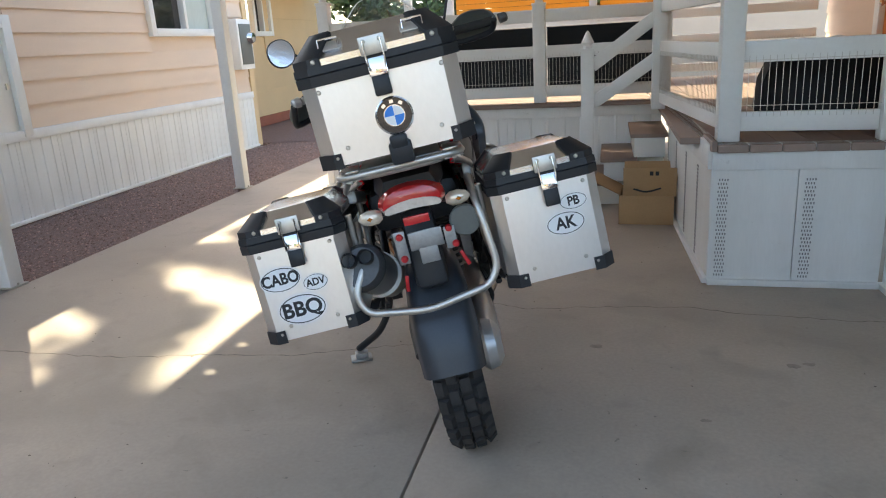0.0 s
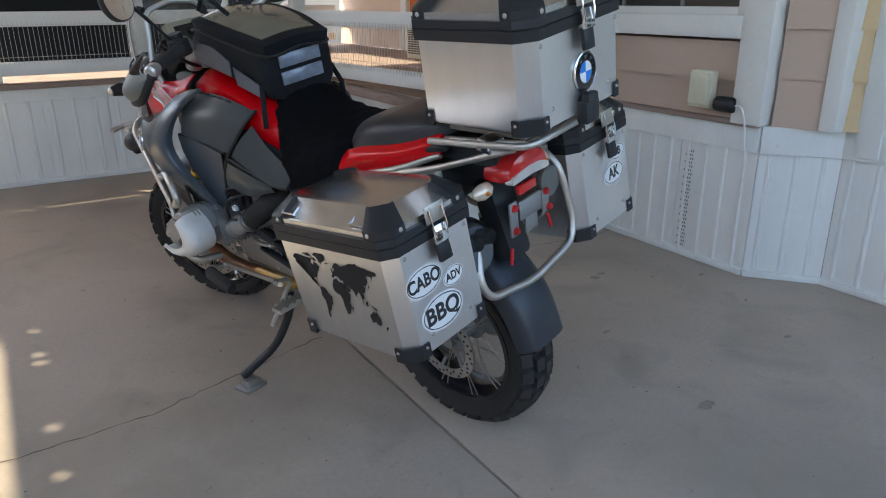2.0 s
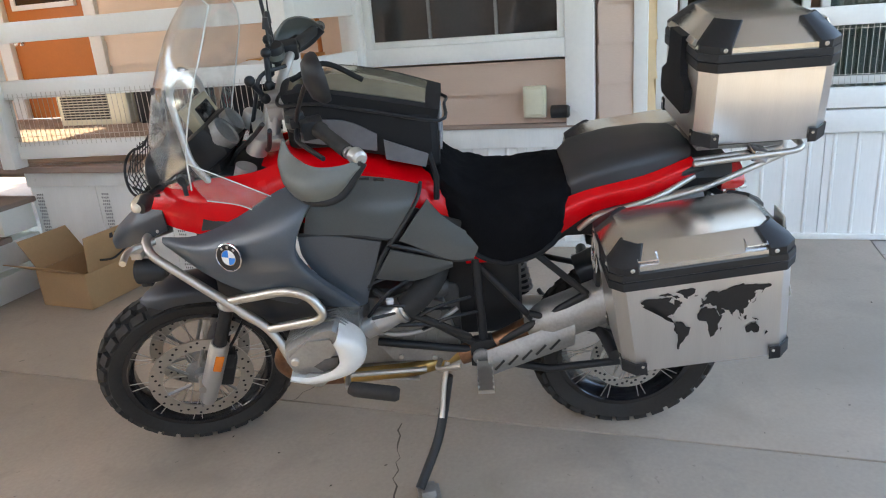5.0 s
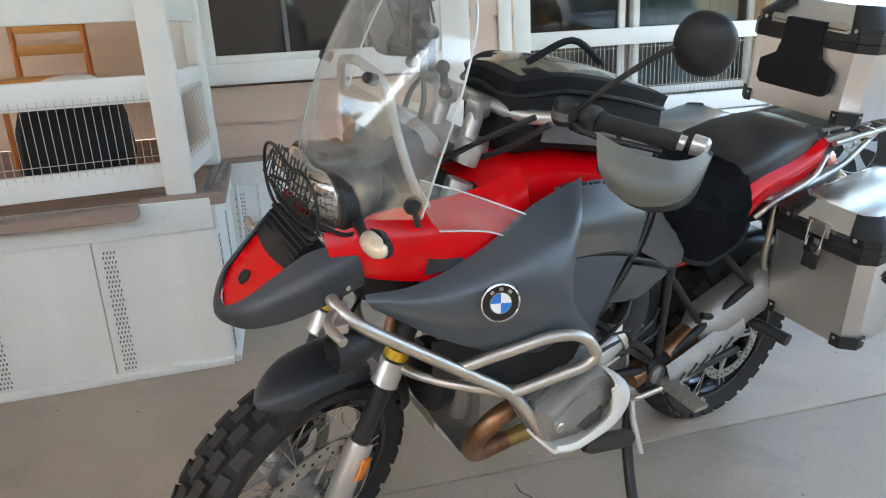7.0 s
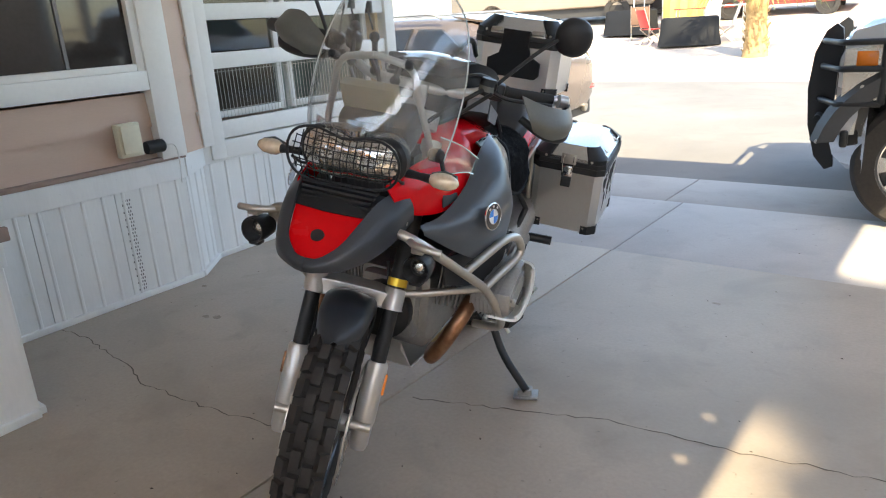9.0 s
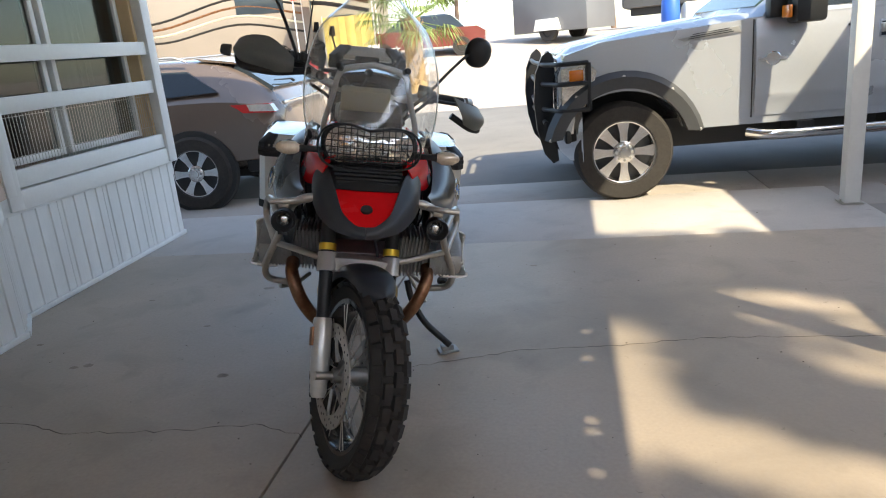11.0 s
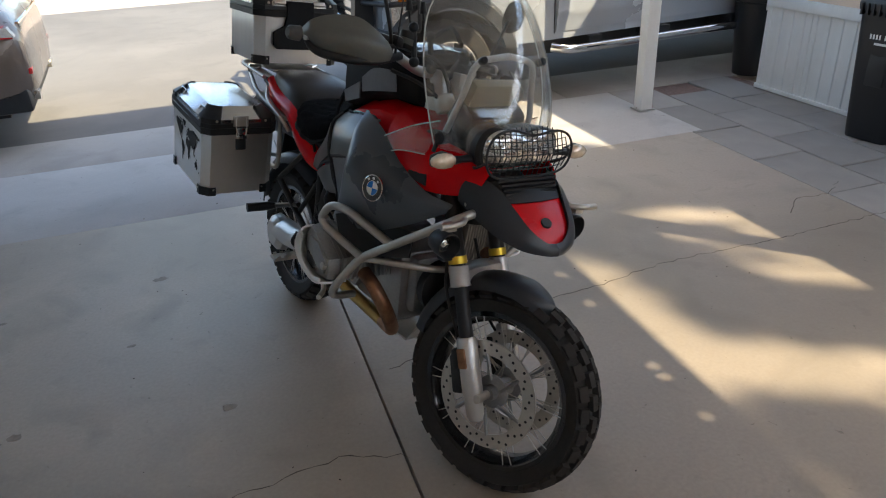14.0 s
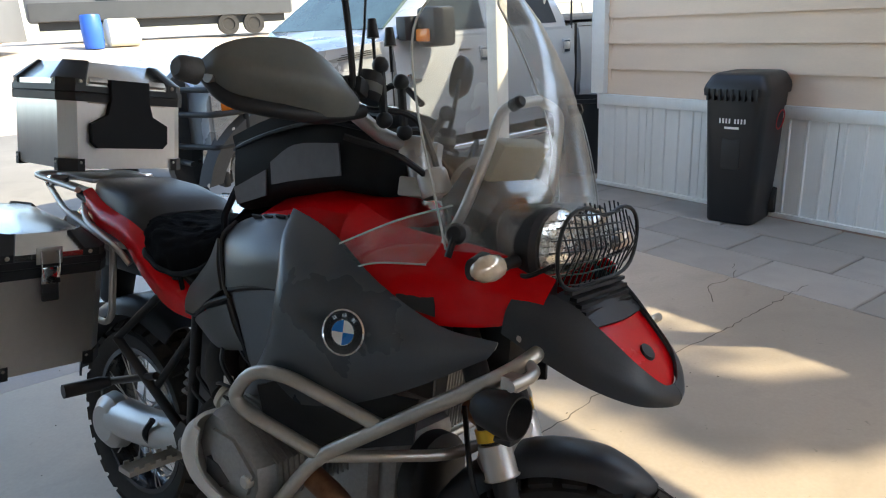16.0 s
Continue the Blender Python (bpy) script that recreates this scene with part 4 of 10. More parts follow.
# ---- the motorcycle: x to its right, y ahead, z up, leaning on its side stand ----
BIKE = Matrix.Translation((-0.014, -0.006, 0)) @ Matrix.Rotation(radians(15.7), 4, "Z") @ Matrix.Rotation(radians(-10.2), 4, "Y")
bike = thing("motorcycle", "red and anthracite adventure motorcycle with aluminium cases on its side stand", "motorcycle", BIKE)
R90Y = Matrix.Rotation(radians(90), 4, "Y")
AX = Vector((0, 1.10, 1.05))
RAKE = Vector((0, -0.398, 0.917)).normalized()
STEER = Matrix.Translation(AX) @ Matrix.Rotation(radians(19.5), 4, RAKE) @ Matrix.Translation(-AX)


def steered(bm):
    bmesh.ops.transform(bm, matrix=STEER, verts=bm.verts)
    return bm


def raised(bm):
    """The bar rises towards its ends; then it is steered."""
    for v in bm.verts:
        end = min(1.0, max(0.0, (abs(v.co.x) - 0.26) / 0.19))
        v.co.z += (0.0 if v.co.x < 0 else 0.030) * min(1.0, max(0.0, (abs(v.co.x) - 0.13) / 0.12)) + (0.016 if v.co.x < 0 else -0.012) * end
        v.co.y -= 0.012 if v.co.x < 0 else 0.03 * min(1.0, v.co.x / 0.3) + 0.045 * end
        v.co.x = v.co.x * (0.965 if v.co.x < 0 else 1.0) - 0.016
    return steered(bm)


# wheels
def wheel(name, centre, r, w, rimr, spokes, turn, discs, label):
    m = turn @ Matrix.Translation(centre) @ R90Y
    bm = B0()
    h = r - rimr
    prof = [(rimr - 0.004, -w * 0.30), (rimr + h * 0.25, -w * 0.46), (rimr + h * 0.6, -w * 0.5), (r - 0.022, -w * 0.40), (r - 0.012, -w * 0.2), (r - 0.010, 0),
            (r - 0.012, w * 0.2), (r - 0.022, w * 0.40), (rimr + h * 0.6, w * 0.5), (rimr + h * 0.25, w * 0.46), (rimr - 0.004, w * 0.30)]
    lathe(bm, prof, 72, m, True)
    tyre = part(name, bm, M["rubber"], bike, label)
    # tread blocks in staggered rows
    bm = B0()
    n = 30
    for i in range(n):
        a = 2 * math.pi * i / n
        for k, (off, wid, rad, tilt) in enumerate(((-0.36, 0.22, r - 0.018, -38), (-0.12, 0.20, r - 0.006, -8), (0.12, 0.20, r - 0.006, 8), (0.36, 0.22, r - 0.018, 38))):
            b = a + (math.pi / n if k in (1, 3) else 0)
            t = m @ Matrix.Rotation(b, 4, "Z") @ Matrix.Translation((rad, 0, off * w)) @ Matrix.Rotation(radians(-tilt), 4, "Y")
            box(bm, (0, 0, 0), (0.024, 2 * math.pi * r / n * 0.66, wid * w), None)
            bmesh.ops.transform(bm, matrix=t, verts=bm.verts[-8:])
    tagged(part("tread", bm, M["dusty"], tyre, "dusty knobbly tread blocks", smooth=False), kind="stuff")
    bm = B0()
    q = rimr
    lathe(bm, [(q + 0.006, -w * 0.36), (q + 0.008, -w * 0.40), (q - 0.006, -w * 0.40), (q - 0.010, -w * 0.30), (q - 0.026, -w * 0.16), (q - 0.028, 0), (q - 0.026, w * 0.16),
               (q - 0.010, w * 0.30), (q - 0.006, w * 0.40), (q + 0.008, w * 0.40), (q + 0.006, w * 0.36), (q - 0.004, 0)], 64, m, True)
    part("rim", bm, M["blackgloss"], tyre, "black spoked rim")
    bm = B0()
    lathe(bm, [(0, -0.075), (0.022, -0.075), (0.024, -0.05), (0.05, -0.045), (0.05, -0.036), (0.03, -0.03), (0.03, 0.03), (0.05, 0.036), (0.05, 0.045), (0.024, 0.05), (0.022, 0.075), (0, 0.075)], 28, m)
    part("hub", bm, M["cast"], tyre, "grey cast hub")
    one = B0()
    rod(one, (0.046, 0, 0.040), (q - 0.006, 0.0, w * 0.33), 0.0017, 5)
    me = mesh_of("spoke", finish(one), M["steel"])
    for i in range(spokes):
        a = 2 * math.pi * i / spokes
        flip = Matrix.Rotation(math.pi, 4, "X") if i % 2 else Matrix()
        lean = Matrix.Rotation(radians(16 if (i // 2) % 2 else -16), 4, "Z")
        sp = m @ Matrix.Rotation(a, 4, "Z") @ flip @ Matrix.Translation((0.046, 0, 0)) @ lean @ Matrix.Translation((-0.046, 0, 0))
        share("spoke", me, tyre, sp)
    for off, rd in discs:
        bm = B0()
        t = 0.0025
        lathe(bm, [(rd * 0.74, off - t), (rd, off - t), (rd, off + t), (rd * 0.74, off + t)], 56, m, True)
        d = part("brake_disc", bm, M["steel"], tyre, "drilled steel brake disc")
        bm = B0()
        for i in range(44):
            a = 2 * math.pi * i / 44
            rr = rd * (0.81 + 0.065 * (i % 3))
            lathe(bm, [(0, off + 0.003), (0.0046, off + 0.003), (0.0046, off - 0.003), (0, off - 0.003)], 6, m @ Matrix.Translation((rr * math.cos(a), rr * math.sin(a), 0)))
        holes = tagged(part("disc_hole", bm, M["black"], tyre, smooth=False), kind="stuff")
        for i in range(6):
            a = 2 * math.pi * i / 6
            bm = rod(B0(), m @ Vector((0.045 * math.cos(a), 0.045 * math.sin(a), off * 0.9)), m @ Vector((rd * 0.77 * math.cos(a + 0.25), rd * 0.77 * math.sin(a + 0.25), off)), 0.0055, 6)
            part("disc_carrier", bm, M["cast"], tyre)
    return tyre


FRONT = (0, 1.418, 0.297)
REAR = (0, 0.052, 0.290)
wheel("front_wheel", FRONT, 0.304, 0.115, 0.230, 40, STEER, ((-0.075, 0.160), (0.075, 0.160)), "wire-spoked front wheel with knobbly tyre")
wheel("rear_wheel", REAR, 0.290, 0.140, 0.206, 40, Matrix(), ((-0.085, 0.115),), "wire-spoked rear wheel with knobbly tyre")


def leg(z):
    return 1.408 - 0.410 * (z - 0.256)


for sx in (-1, 1):
    x = sx * 0.108
    bm = B0()
    tube(bm, [(x, leg(0.40), 0.40), (x, leg(0.60), 0.60), (x, leg(0.66), 0.66), (x, leg(0.98), 0.98)], [0.021, 0.021, 0.023, 0.023], 16)
    stan = part("fork_tube", steered(bm), M["black"], bike, "black fork leg")
    bm = B0()
    tube(bm, [(x, leg(0.225), 0.225), (x, leg(0.24), 0.24), (x, leg(0.29), 0.29), (x, leg(0.30), 0.30), (x, leg(0.44), 0.44), (x, leg(0.45), 0.45)], [0.020, 0.026, 0.027, 0.030, 0.030, 0.026], 18)
    sl = part("fork_slider", steered(bm), M["silver"], bike, "silver lower fork leg")
    bm = B0()
    box(bm, (x + sx * 0.030, leg(0.395) - 0.004, 0.395), (0.010, 0.026, 0.058), Matrix.Rotation(radians(23.5), 4, "X"))
    part("reflector", steered(bm), M["orangelens"] if sx < 0 else M["copper"], sl, "amber side reflector", 0.003)
    bm = B0()
    tube(bm, [(x, leg(0.585), 0.585), (x, leg(0.64), 0.64)], 0.029, 18)
    part("fork_collar", steered(bm), M["silver"], bike, "bright fork clamp", 0.003)
    bm = B0()
    tube(bm, [(x, leg(0.645), 0.645), (x, leg(0.665), 0.665)], 0.0275, 18)
    part("fork_ring", steered(bm), M["goldring"], bike, "gold anodised ring")
    # caliper and guard
    bm = B0()
    box(bm, (x - sx * 0.012, 1.335, 0.335), (0.045, 0.055, 0.115), Matrix.Rotation(radians(20), 4, "X"))
    box(bm, (x - sx * 0.012, 1.315, 0.375), (0.05, 0.03, 0.06), Matrix.Rotation(radians(20), 4, "X"))
    part("brake_caliper", steered(bm), M["black"], bike, bevel=0.008)
    bm = B0()
    tube(bm, spline([(x, 1.33, 0.39), (x - sx * 0.02, 1.27, 0.46), (x - sx * 0.01, 1.22, 0.56), (x - sx * 0.04, 1.18, 0.68)], 5), 0.005, 6)
    part("brake_hose", steered(bm), M["black"], bike)
bm = B0()
prism(bm, [(-0.11, -0.02), (-0.06, -0.045), (0.06, -0.045), (0.11, -0.02), (0.11, 0.02), (0.05, 0.012), (-0.05, 0.012), (-0.11, 0.02)], 0.588, 0.632, Matrix.Translation((0, leg(0.61), 0)))
part("fork_brace", steered(bm), M["silver"], bike, "silver fork bridge", 0.006)
bm = B0()
rod(bm, (-0.13, FRONT[1], FRONT[2]), (0.13, FRONT[1], FRONT[2]), 0.013, 14)
part("axle", steered(bm), M["steel"], bike)

# front mudguard
bm = B0()
rows = []
for a, hw, dr in ((71, 0.010, 0.316), (75, 0.034, 0.323), (82, 0.052, 0.333), (92, 0.062, 0.342), (110, 0.067, 0.348), (130, 0.067, 0.344), (150, 0.062, 0.335), (164, 0.056, 0.328)):
    c = Vector((0, math.cos(radians(a)), math.sin(radians(a))))
    o = Vector(FRONT)
    rows.append([o + c * (dr - 0.045) + Vector((-hw, 0, 0)), o + c * (dr - 0.012) + Vector((-hw * 0.86, 0, 0)), o + c * dr, o + c * (dr - 0.012) + Vector((hw * 0.86, 0, 0)), o + c * (dr - 0.045) + Vector((hw, 0, 0))])
part("front_mudguard", steered(sheet(bm, rows, 0.004)), M["darkgrey"], bike, "dark grey front mudguard")

# beak
for sx in (-1, 1):
    bm = B0()
    rows = [[(sx * 0.128, 1.325, 0.940), (sx * 0.155, 1.318, 0.905), (sx * 0.160, 1.315, 0.865)],
            [(sx * 0.104, 1.40, 0.918), (sx * 0.142, 1.40, 0.878), (sx * 0.150, 1.395, 0.832)],
            [(sx * 0.086, 1.47, 0.878), (sx * 0.118, 1.475, 0.848), (sx * 0.126, 1.475, 0.805)],
            [(sx * 0.066, 1.535, 0.836), (sx * 0.084, 1.545, 0.815), (sx * 0.086, 1.545, 0.786)],
            [(sx * 0.030, 1.568, 0.806), (sx * 0.034, 1.582, 0.792), (sx * 0.032, 1.580, 0.778)],
            [(0.0, 1.576, 0.802), (0.0, 1.592, 0.788), (0.0, 1.589, 0.776)]]
    part("beak_side", sheet(bm, rows if sx < 0 else [r[::-1] for r in rows], 0.005), M["darkgrey"], bike, "dark grey beak edge")
    bm = B0()
    lathe(bm, [(0, 0.0), (0.006, 0.0), (0.006, 0.004), (0, 0.005)], 10, Matrix.Translation((sx * 0.157, 1.345, 0.862)) @ Matrix.Rotation(radians(sx * 90), 4, "Y"))
    part("bolt", bm, M["steel"], bike)
bm = B0()
part("beak_panel", sheet(bm, [[(-0.120, 1.36, 0.915), (0, 1.365, 0.93), (0.120, 1.36, 0.915)], [(-0.104, 1.41, 0.900), (0, 1.42, 0.905), (0.104, 1.41, 0.900)],
                              [(-0.086, 1.475, 0.866), (0, 1.49, 0.862), (0.086, 1.475, 0.866)], [(-0.066, 1.538, 0.826), (0, 1.55, 0.818), (0.066, 1.538, 0.826)], [(-0.03, 1.566, 0.800), (0, 1.572, 0.797), (0.03, 1.566, 0.800)]], 0.004), M["red"], bike, "glossy red beak centre")
bm = B0()
lathe(bm, [(0, 0.006), (0.016, 0.006), (0.018, 0)], 16, Matrix.Translation((0, 1.515, 0.842)) @ Matrix.Rotation(radians(-33), 4, "X"))
part("beak_plug", bm, M["black"], bike)
bm = B0()
for i in range(5):
    box(bm, (0, 1.392 + i * 0.009, 0.935 - i * 0.010), (0.20 - i * 0.008, 0.014, 0.006))
part("grille_plate", sheet(B0(), [[(-0.118, 1.364, 0.923), (0, 1.372, 0.938), (0.118, 1.364, 0.923)], [(-0.102, 1.42, 0.902), (0, 1.43, 0.907), (0.102, 1.42, 0.902)], [(-0.094, 1.448, 0.889), (0, 1.460, 0.889), (0.094, 1.448, 0.889)]], 0.003), M["black"], bike, "black plate below the headlamp")
part("intake_grille", bm, M["black"], bike, "black slatted grille under the headlamp")

# red upper fairing
for sx in (-1, 1):
    rows = [[(sx * 0.110, 1.375, 0.955), (sx * 0.130, 1.37, 0.925), (sx * 0.135, 1.365, 0.895)],
            [(sx * 0.130, 1.28, 0.985), (sx * 0.165, 1.28, 0.93), (sx * 0.165, 1.285, 0.868)],
            [(sx * 0.140, 1.17, 0.995), (sx * 0.190, 1.17, 0.945), (sx * 0.200, 1.18, 0.862)],
            [(sx * 0.140, 1.06, 1.005), (sx * 0.185, 1.06, 0.97), (sx * 0.215, 1.08, 0.90)],
            [(sx * 0.130, 0.97, 1.03), (sx * 0.170, 0.97, 1.0), (sx * 0.185, 0.97, 0.955)]]
    bm = B0()
    part("fairing_panel", sheet(bm, rows if sx < 0 else [r[::-1] for r in rows], 0.004), M["red"], bike, "glossy red upper fairing")
    bm = B0()
    rows = [[(sx * 0.192, 1.20, 0.905), (sx * 0.20, 1.21, 0.875)], [(sx * 0.205, 1.13, 0.900), (sx * 0.214, 1.14, 0.885)]]
    part("air_slot", sheet(bm, rows if sx < 0 else [r[::-1] for r in rows], 0.003), M["black"], bike)

# red tank, with the grey side panels over it
bm = B0()
secs = []
for y, hw, top, low in ((1.06, 0.10, 1.0, 0.9), (0.98, 0.135, 1.035, 0.86), (0.86, 0.165, 1.045, 0.82), (0.72, 0.17, 1.015, 0.78), (0.60, 0.155, 0.95, 0.76), (0.54, 0.13, 0.90, 0.76)):
    secs.append([(-hw, y, low), (-hw * 1.03, y, (top + low) / 2), (-hw * 0.92, y, top - 0.035), (-hw * 0.55, y, top - 0.006), (0, y, top), (hw * 0.55, y, top - 0.006), (hw * 0.92, y, top - 0.035), (hw * 1.03, y, (top + low) / 2), (hw, y, low)])
part("fuel_tank", loft(bm, secs), M["red"], bike, "glossy red fuel tank", 0.01, 2)

def flank(name, table, thick, mat_, label, sx):
    """A curved side panel: rows from the front to the rear, each from the top down, as (out, y, z)."""
    wide = 1.09 if name == "side_panel" else 1.03
    rows = [[(sx * x * wide, y, z + (0.016 if name == "side_panel" else 0)) for x, y, z in r] for r in table]
    return part(name, sheet(B0(), rows if sx < 0 else [r[::-1] for r in rows], thick), mat_, bike, label)


for sx in (-1, 1):
    flank("side_panel", [[(0.172, 1.325, 0.842), (0.176, 1.326, 0.836), (0.180, 1.325, 0.830), (0.181, 1.320, 0.822), (0.180, 1.315, 0.815)],
                         [(0.190, 1.225, 0.850), (0.216, 1.222, 0.840), (0.232, 1.215, 0.820), (0.236, 1.208, 0.785), (0.225, 1.200, 0.745)],
                         [(0.200, 1.100, 0.900), (0.248, 1.095, 0.872), (0.274, 1.085, 0.825), (0.272, 1.080, 0.760), (0.245, 1.080, 0.690)],
                         [(0.190, 0.985, 0.962), (0.250, 0.990, 0.915), (0.288, 0.995, 0.845), (0.285, 0.985, 0.765), (0.252, 0.965, 0.660)],
                         [(0.178, 0.865, 0.992), (0.238, 0.905, 0.942), (0.284, 0.946, 0.845), (0.282, 0.925, 0.765), (0.250, 0.825, 0.640)],
                         [(0.170, 0.850, 0.986), (0.226, 0.898, 0.934), (0.254, 0.948, 0.845), (0.256, 0.918, 0.765), (0.234, 0.818, 0.646)]], 0.005, M["grey"], "anthracite plastic tank side panel", sx)
    flank("knee_panel", [[(0.165, 0.900, 0.988), (0.230, 0.912, 0.938), (0.246, 0.930, 0.868)], [(0.168, 0.780, 0.988), (0.222, 0.790, 0.925), (0.240, 0.800, 0.857)],
                         [(0.160, 0.690, 0.968), (0.210, 0.702, 0.912), (0.231, 0.718, 0.836)], [(0.150, 0.632, 0.946), (0.190, 0.648, 0.915), (0.225, 0.702, 0.842)]], 0.005, M["greytank"], "satin grey knee panel", sx)
    flank("lower_panel", [[(0.250, 0.945, 0.866), (0.248, 0.935, 0.790), (0.238, 0.850, 0.660)], [(0.243, 0.860, 0.860), (0.238, 0.850, 0.770), (0.231, 0.825, 0.636)],
                          [(0.234, 0.738, 0.830), (0.230, 0.757, 0.770), (0.226, 0.800, 0.638)]], 0.005, M["grey"], "blue-grey recessed lower panel", sx)
    flank("duct_panel", [[(0.232, 0.716, 0.802), (0.234, 0.742, 0.760), (0.226, 0.768, 0.716)], [(0.221, 0.640, 0.774), (0.225, 0.650, 0.735), (0.216, 0.665, 0.696)],
                         [(0.198, 0.560, 0.736), (0.200, 0.560, 0.728), (0.194, 0.560, 0.718)]], 0.005, M["greytank"], "grey intake duct panel", sx)
    flank("rear_knee_panel", [[(0.183, 0.612, 0.916), (0.213, 0.655, 0.870), (0.228, 0.690, 0.826)], [(0.178, 0.575, 0.862), (0.203, 0.600, 0.825), (0.219, 0.628, 0.788)],
                              [(0.171, 0.520, 0.812), (0.191, 0.540, 0.780), (0.204, 0.563, 0.746)], [(0.166, 0.485, 0.784), (0.179, 0.490, 0.760), (0.189, 0.503, 0.738)]], 0.005, M["greytank"], "satin grey knee panel", sx)
    flank("inner_panel", [[(0.20, 0.93, 0.93), (0.205, 0.92, 0.80), (0.20, 0.84, 0.66)], [(0.19, 0.72, 0.92), (0.20, 0.73, 0.80), (0.19, 0.76, 0.70)], [(0.15, 0.50, 0.82), (0.16, 0.52, 0.76), (0.15, 0.56, 0.71)]], 0.005, M["black"], "", sx)
    for path in ([(0.152, 0.628, 0.95), (0.196, 0.640, 0.918), (0.231, 0.700, 0.838), (0.236, 0.720, 0.815)], [(0.236, 0.722, 0.818), (0.224, 0.632, 0.783), (0.200, 0.560, 0.740), (0.188, 0.503, 0.734)],
                 [(0.252, 0.945, 0.869), (0.243, 0.86, 0.863), (0.241, 0.80, 0.854), (0.236, 0.72, 0.832)], [(0.236, 0.722, 0.812), (0.236, 0.75, 0.765), (0.230, 0.79, 0.68)]):
        part("panel_seam", tube(B0(), spline([(sx * x, y, z) for x, y, z in path], 5), 0.0055, 6), M["ink"], bike)
    bm = B0()
    lathe(bm, [(0, 0.006), (0.006, 0.006), (0.007, 0)], 10, Matrix.Translation((sx * 0.20, 0.918, 0.975)) @ Matrix.Rotation(radians(sx * 70), 4, "Y"))
    part("bolt", bm, M["steel"], bike)


for sx in (-1, 1):
    for k in range(5):
        q = Vector((sx * 0.1745, 0.875 - k * 0.036, 0.988 - k * 0.004))
        part("mark_bar", boxes(((0, 0, 0), (0.004, 0.026, 0.020), Matrix.Translation(q) @ Matrix.Rotation(radians(sx * 40), 4, "Y"))), M["ink"], bike)


def badge(m, r, parent=bike):
    """A round enamel badge: black ring with a bright rim, quartered blue and white."""
    bm = B0()
    lathe(bm, [(0, 0.0), (r, 0.0), (r, 0.003), (r * 0.93, 0.0045), (r * 0.9, 0.003), (0, 0.003)], 40, m)
    b = part("badge", bm, M["chrome"], parent, "round black-ringed badge quartered in blue and white")
    bm = B0()
    lathe(bm, [(r * 0.52, 0.0036), (r * 0.91, 0.0036)], 40, m)
    part("badge_ring", bm, M["blackgloss"], b)
    bm = B0()
    lathe(bm, [(r * 0.52, 0.0041), (r * 0.56, 0.0041)], 40, m)
    part("badge_ring", bm, M["chrome"], b)
    for k in range(4):
        bm = B0()
        pts = [(0, 0)] + [(r * 0.53 * math.cos(radians(k * 90 + j * 11.25)), r * 0.53 * math.sin(radians(k * 90 + j * 11.25))) for j in range(9)]
        prism(bm, pts, 0.0031, 0.0038, m)
        part("badge_quarter", bm, M["blue"] if k % 2 else M["white_tag"], b)
    bm = B0()
    for a in (52, 90, 128):
        box(bm, (0, 0, 0), (r * 0.20, r * 0.17, 0.0008), m @ Matrix.Rotation(radians(a - 90), 4, "Z") @ Matrix.Translation((0, r * 0.73, 0.0042)))
    part("badge_mark", bm, M["chrome"], b)
    return b


def facing(p, nrm, up=(0, 0, 1)):
    """A frame at p whose z looks along nrm and whose y is up."""
    z = Vector(nrm).normalized()
    x = Vector(up).cross(z).normalized()
    y = z.cross(x)
    m = Matrix((x, y, z)).transposed().to_4x4()
    m.translation = p
    return m


badge(facing((-0.305, 1.112, 0.848), (-0.90, 0.28, 0.16)), 0.0375)
badge(facing((0.305, 1.112, 0.848), (0.90, 0.28, 0.16)), 0.0375)

def lathe_at(p, nrm, r, h):
    """A small round cap of radius r and height h at p, looking along nrm."""
    bm = B0()
    lathe(bm, [(0, h), (r * 0.75, h), (r, h * 0.7), (r, -0.004)], 14, facing(p, nrm))
    return bm


# seats
bm = B0()
secs = []
for y, hw, top, low in ((0.625, 0.08, 1.00, 0.90), (0.58, 0.125, 0.985, 0.83), (0.52, 0.172, 0.935, 0.765), (0.44, 0.198, 0.910, 0.725), (0.36, 0.203, 0.908, 0.735), (0.28, 0.188, 0.914, 0.785), (0.238, 0.150, 0.914, 0.845)):
    ring = []
    for j in range(13):
        a = math.pi * j / 12
        x, z = -hw * math.copysign(abs(math.cos(a)) ** 0.62, math.cos(a)), low + (top - low) * math.sin(a) ** 0.62
        # it has slipped to the left and stops high on the other side
        ring.append((x, y, z) if x < 0 else (x * 0.86, y, top - (top - z) * 0.55))
    secs.append(ring)
seat_cover = thing("seat_cover", "shaggy black fleece cover draped over the rider's seat", "seat cover", BIKE)
fine = [spline(r, 4) for r in secs]
secs = list(zip(*[spline([f[j] for f in fine], 5) for j in range(len(fine[0]))]))
for r in secs:
    for p in r:
        p += Vector((p.x, 0, p.z - 0.8)).normalized() * 0.009 * (noise.noise(p * 38) + 0.6 * noise.noise(p * 90))
part("fleece", loft(bm, secs), M["fabric"], seat_cover, "", 0.0)
for e in (0, -1):
    part("hem", tube(B0(), [r[e] + Vector((0, 0, -0.004)) for r in secs[4:-4]], 0.007, 8), M["nylon"], seat_cover, "stitched black hem")
part("strap", tube(B0(), spline([secs[15][0], (-0.13, 0.44, 0.70), (0, 0.44, 0.69), (0.13, 0.44, 0.70), secs[15][-1]], 5), 0.006, 6), M["nylon"], seat_cover, "elastic strap under the seat")
bm = B0()
secs = []
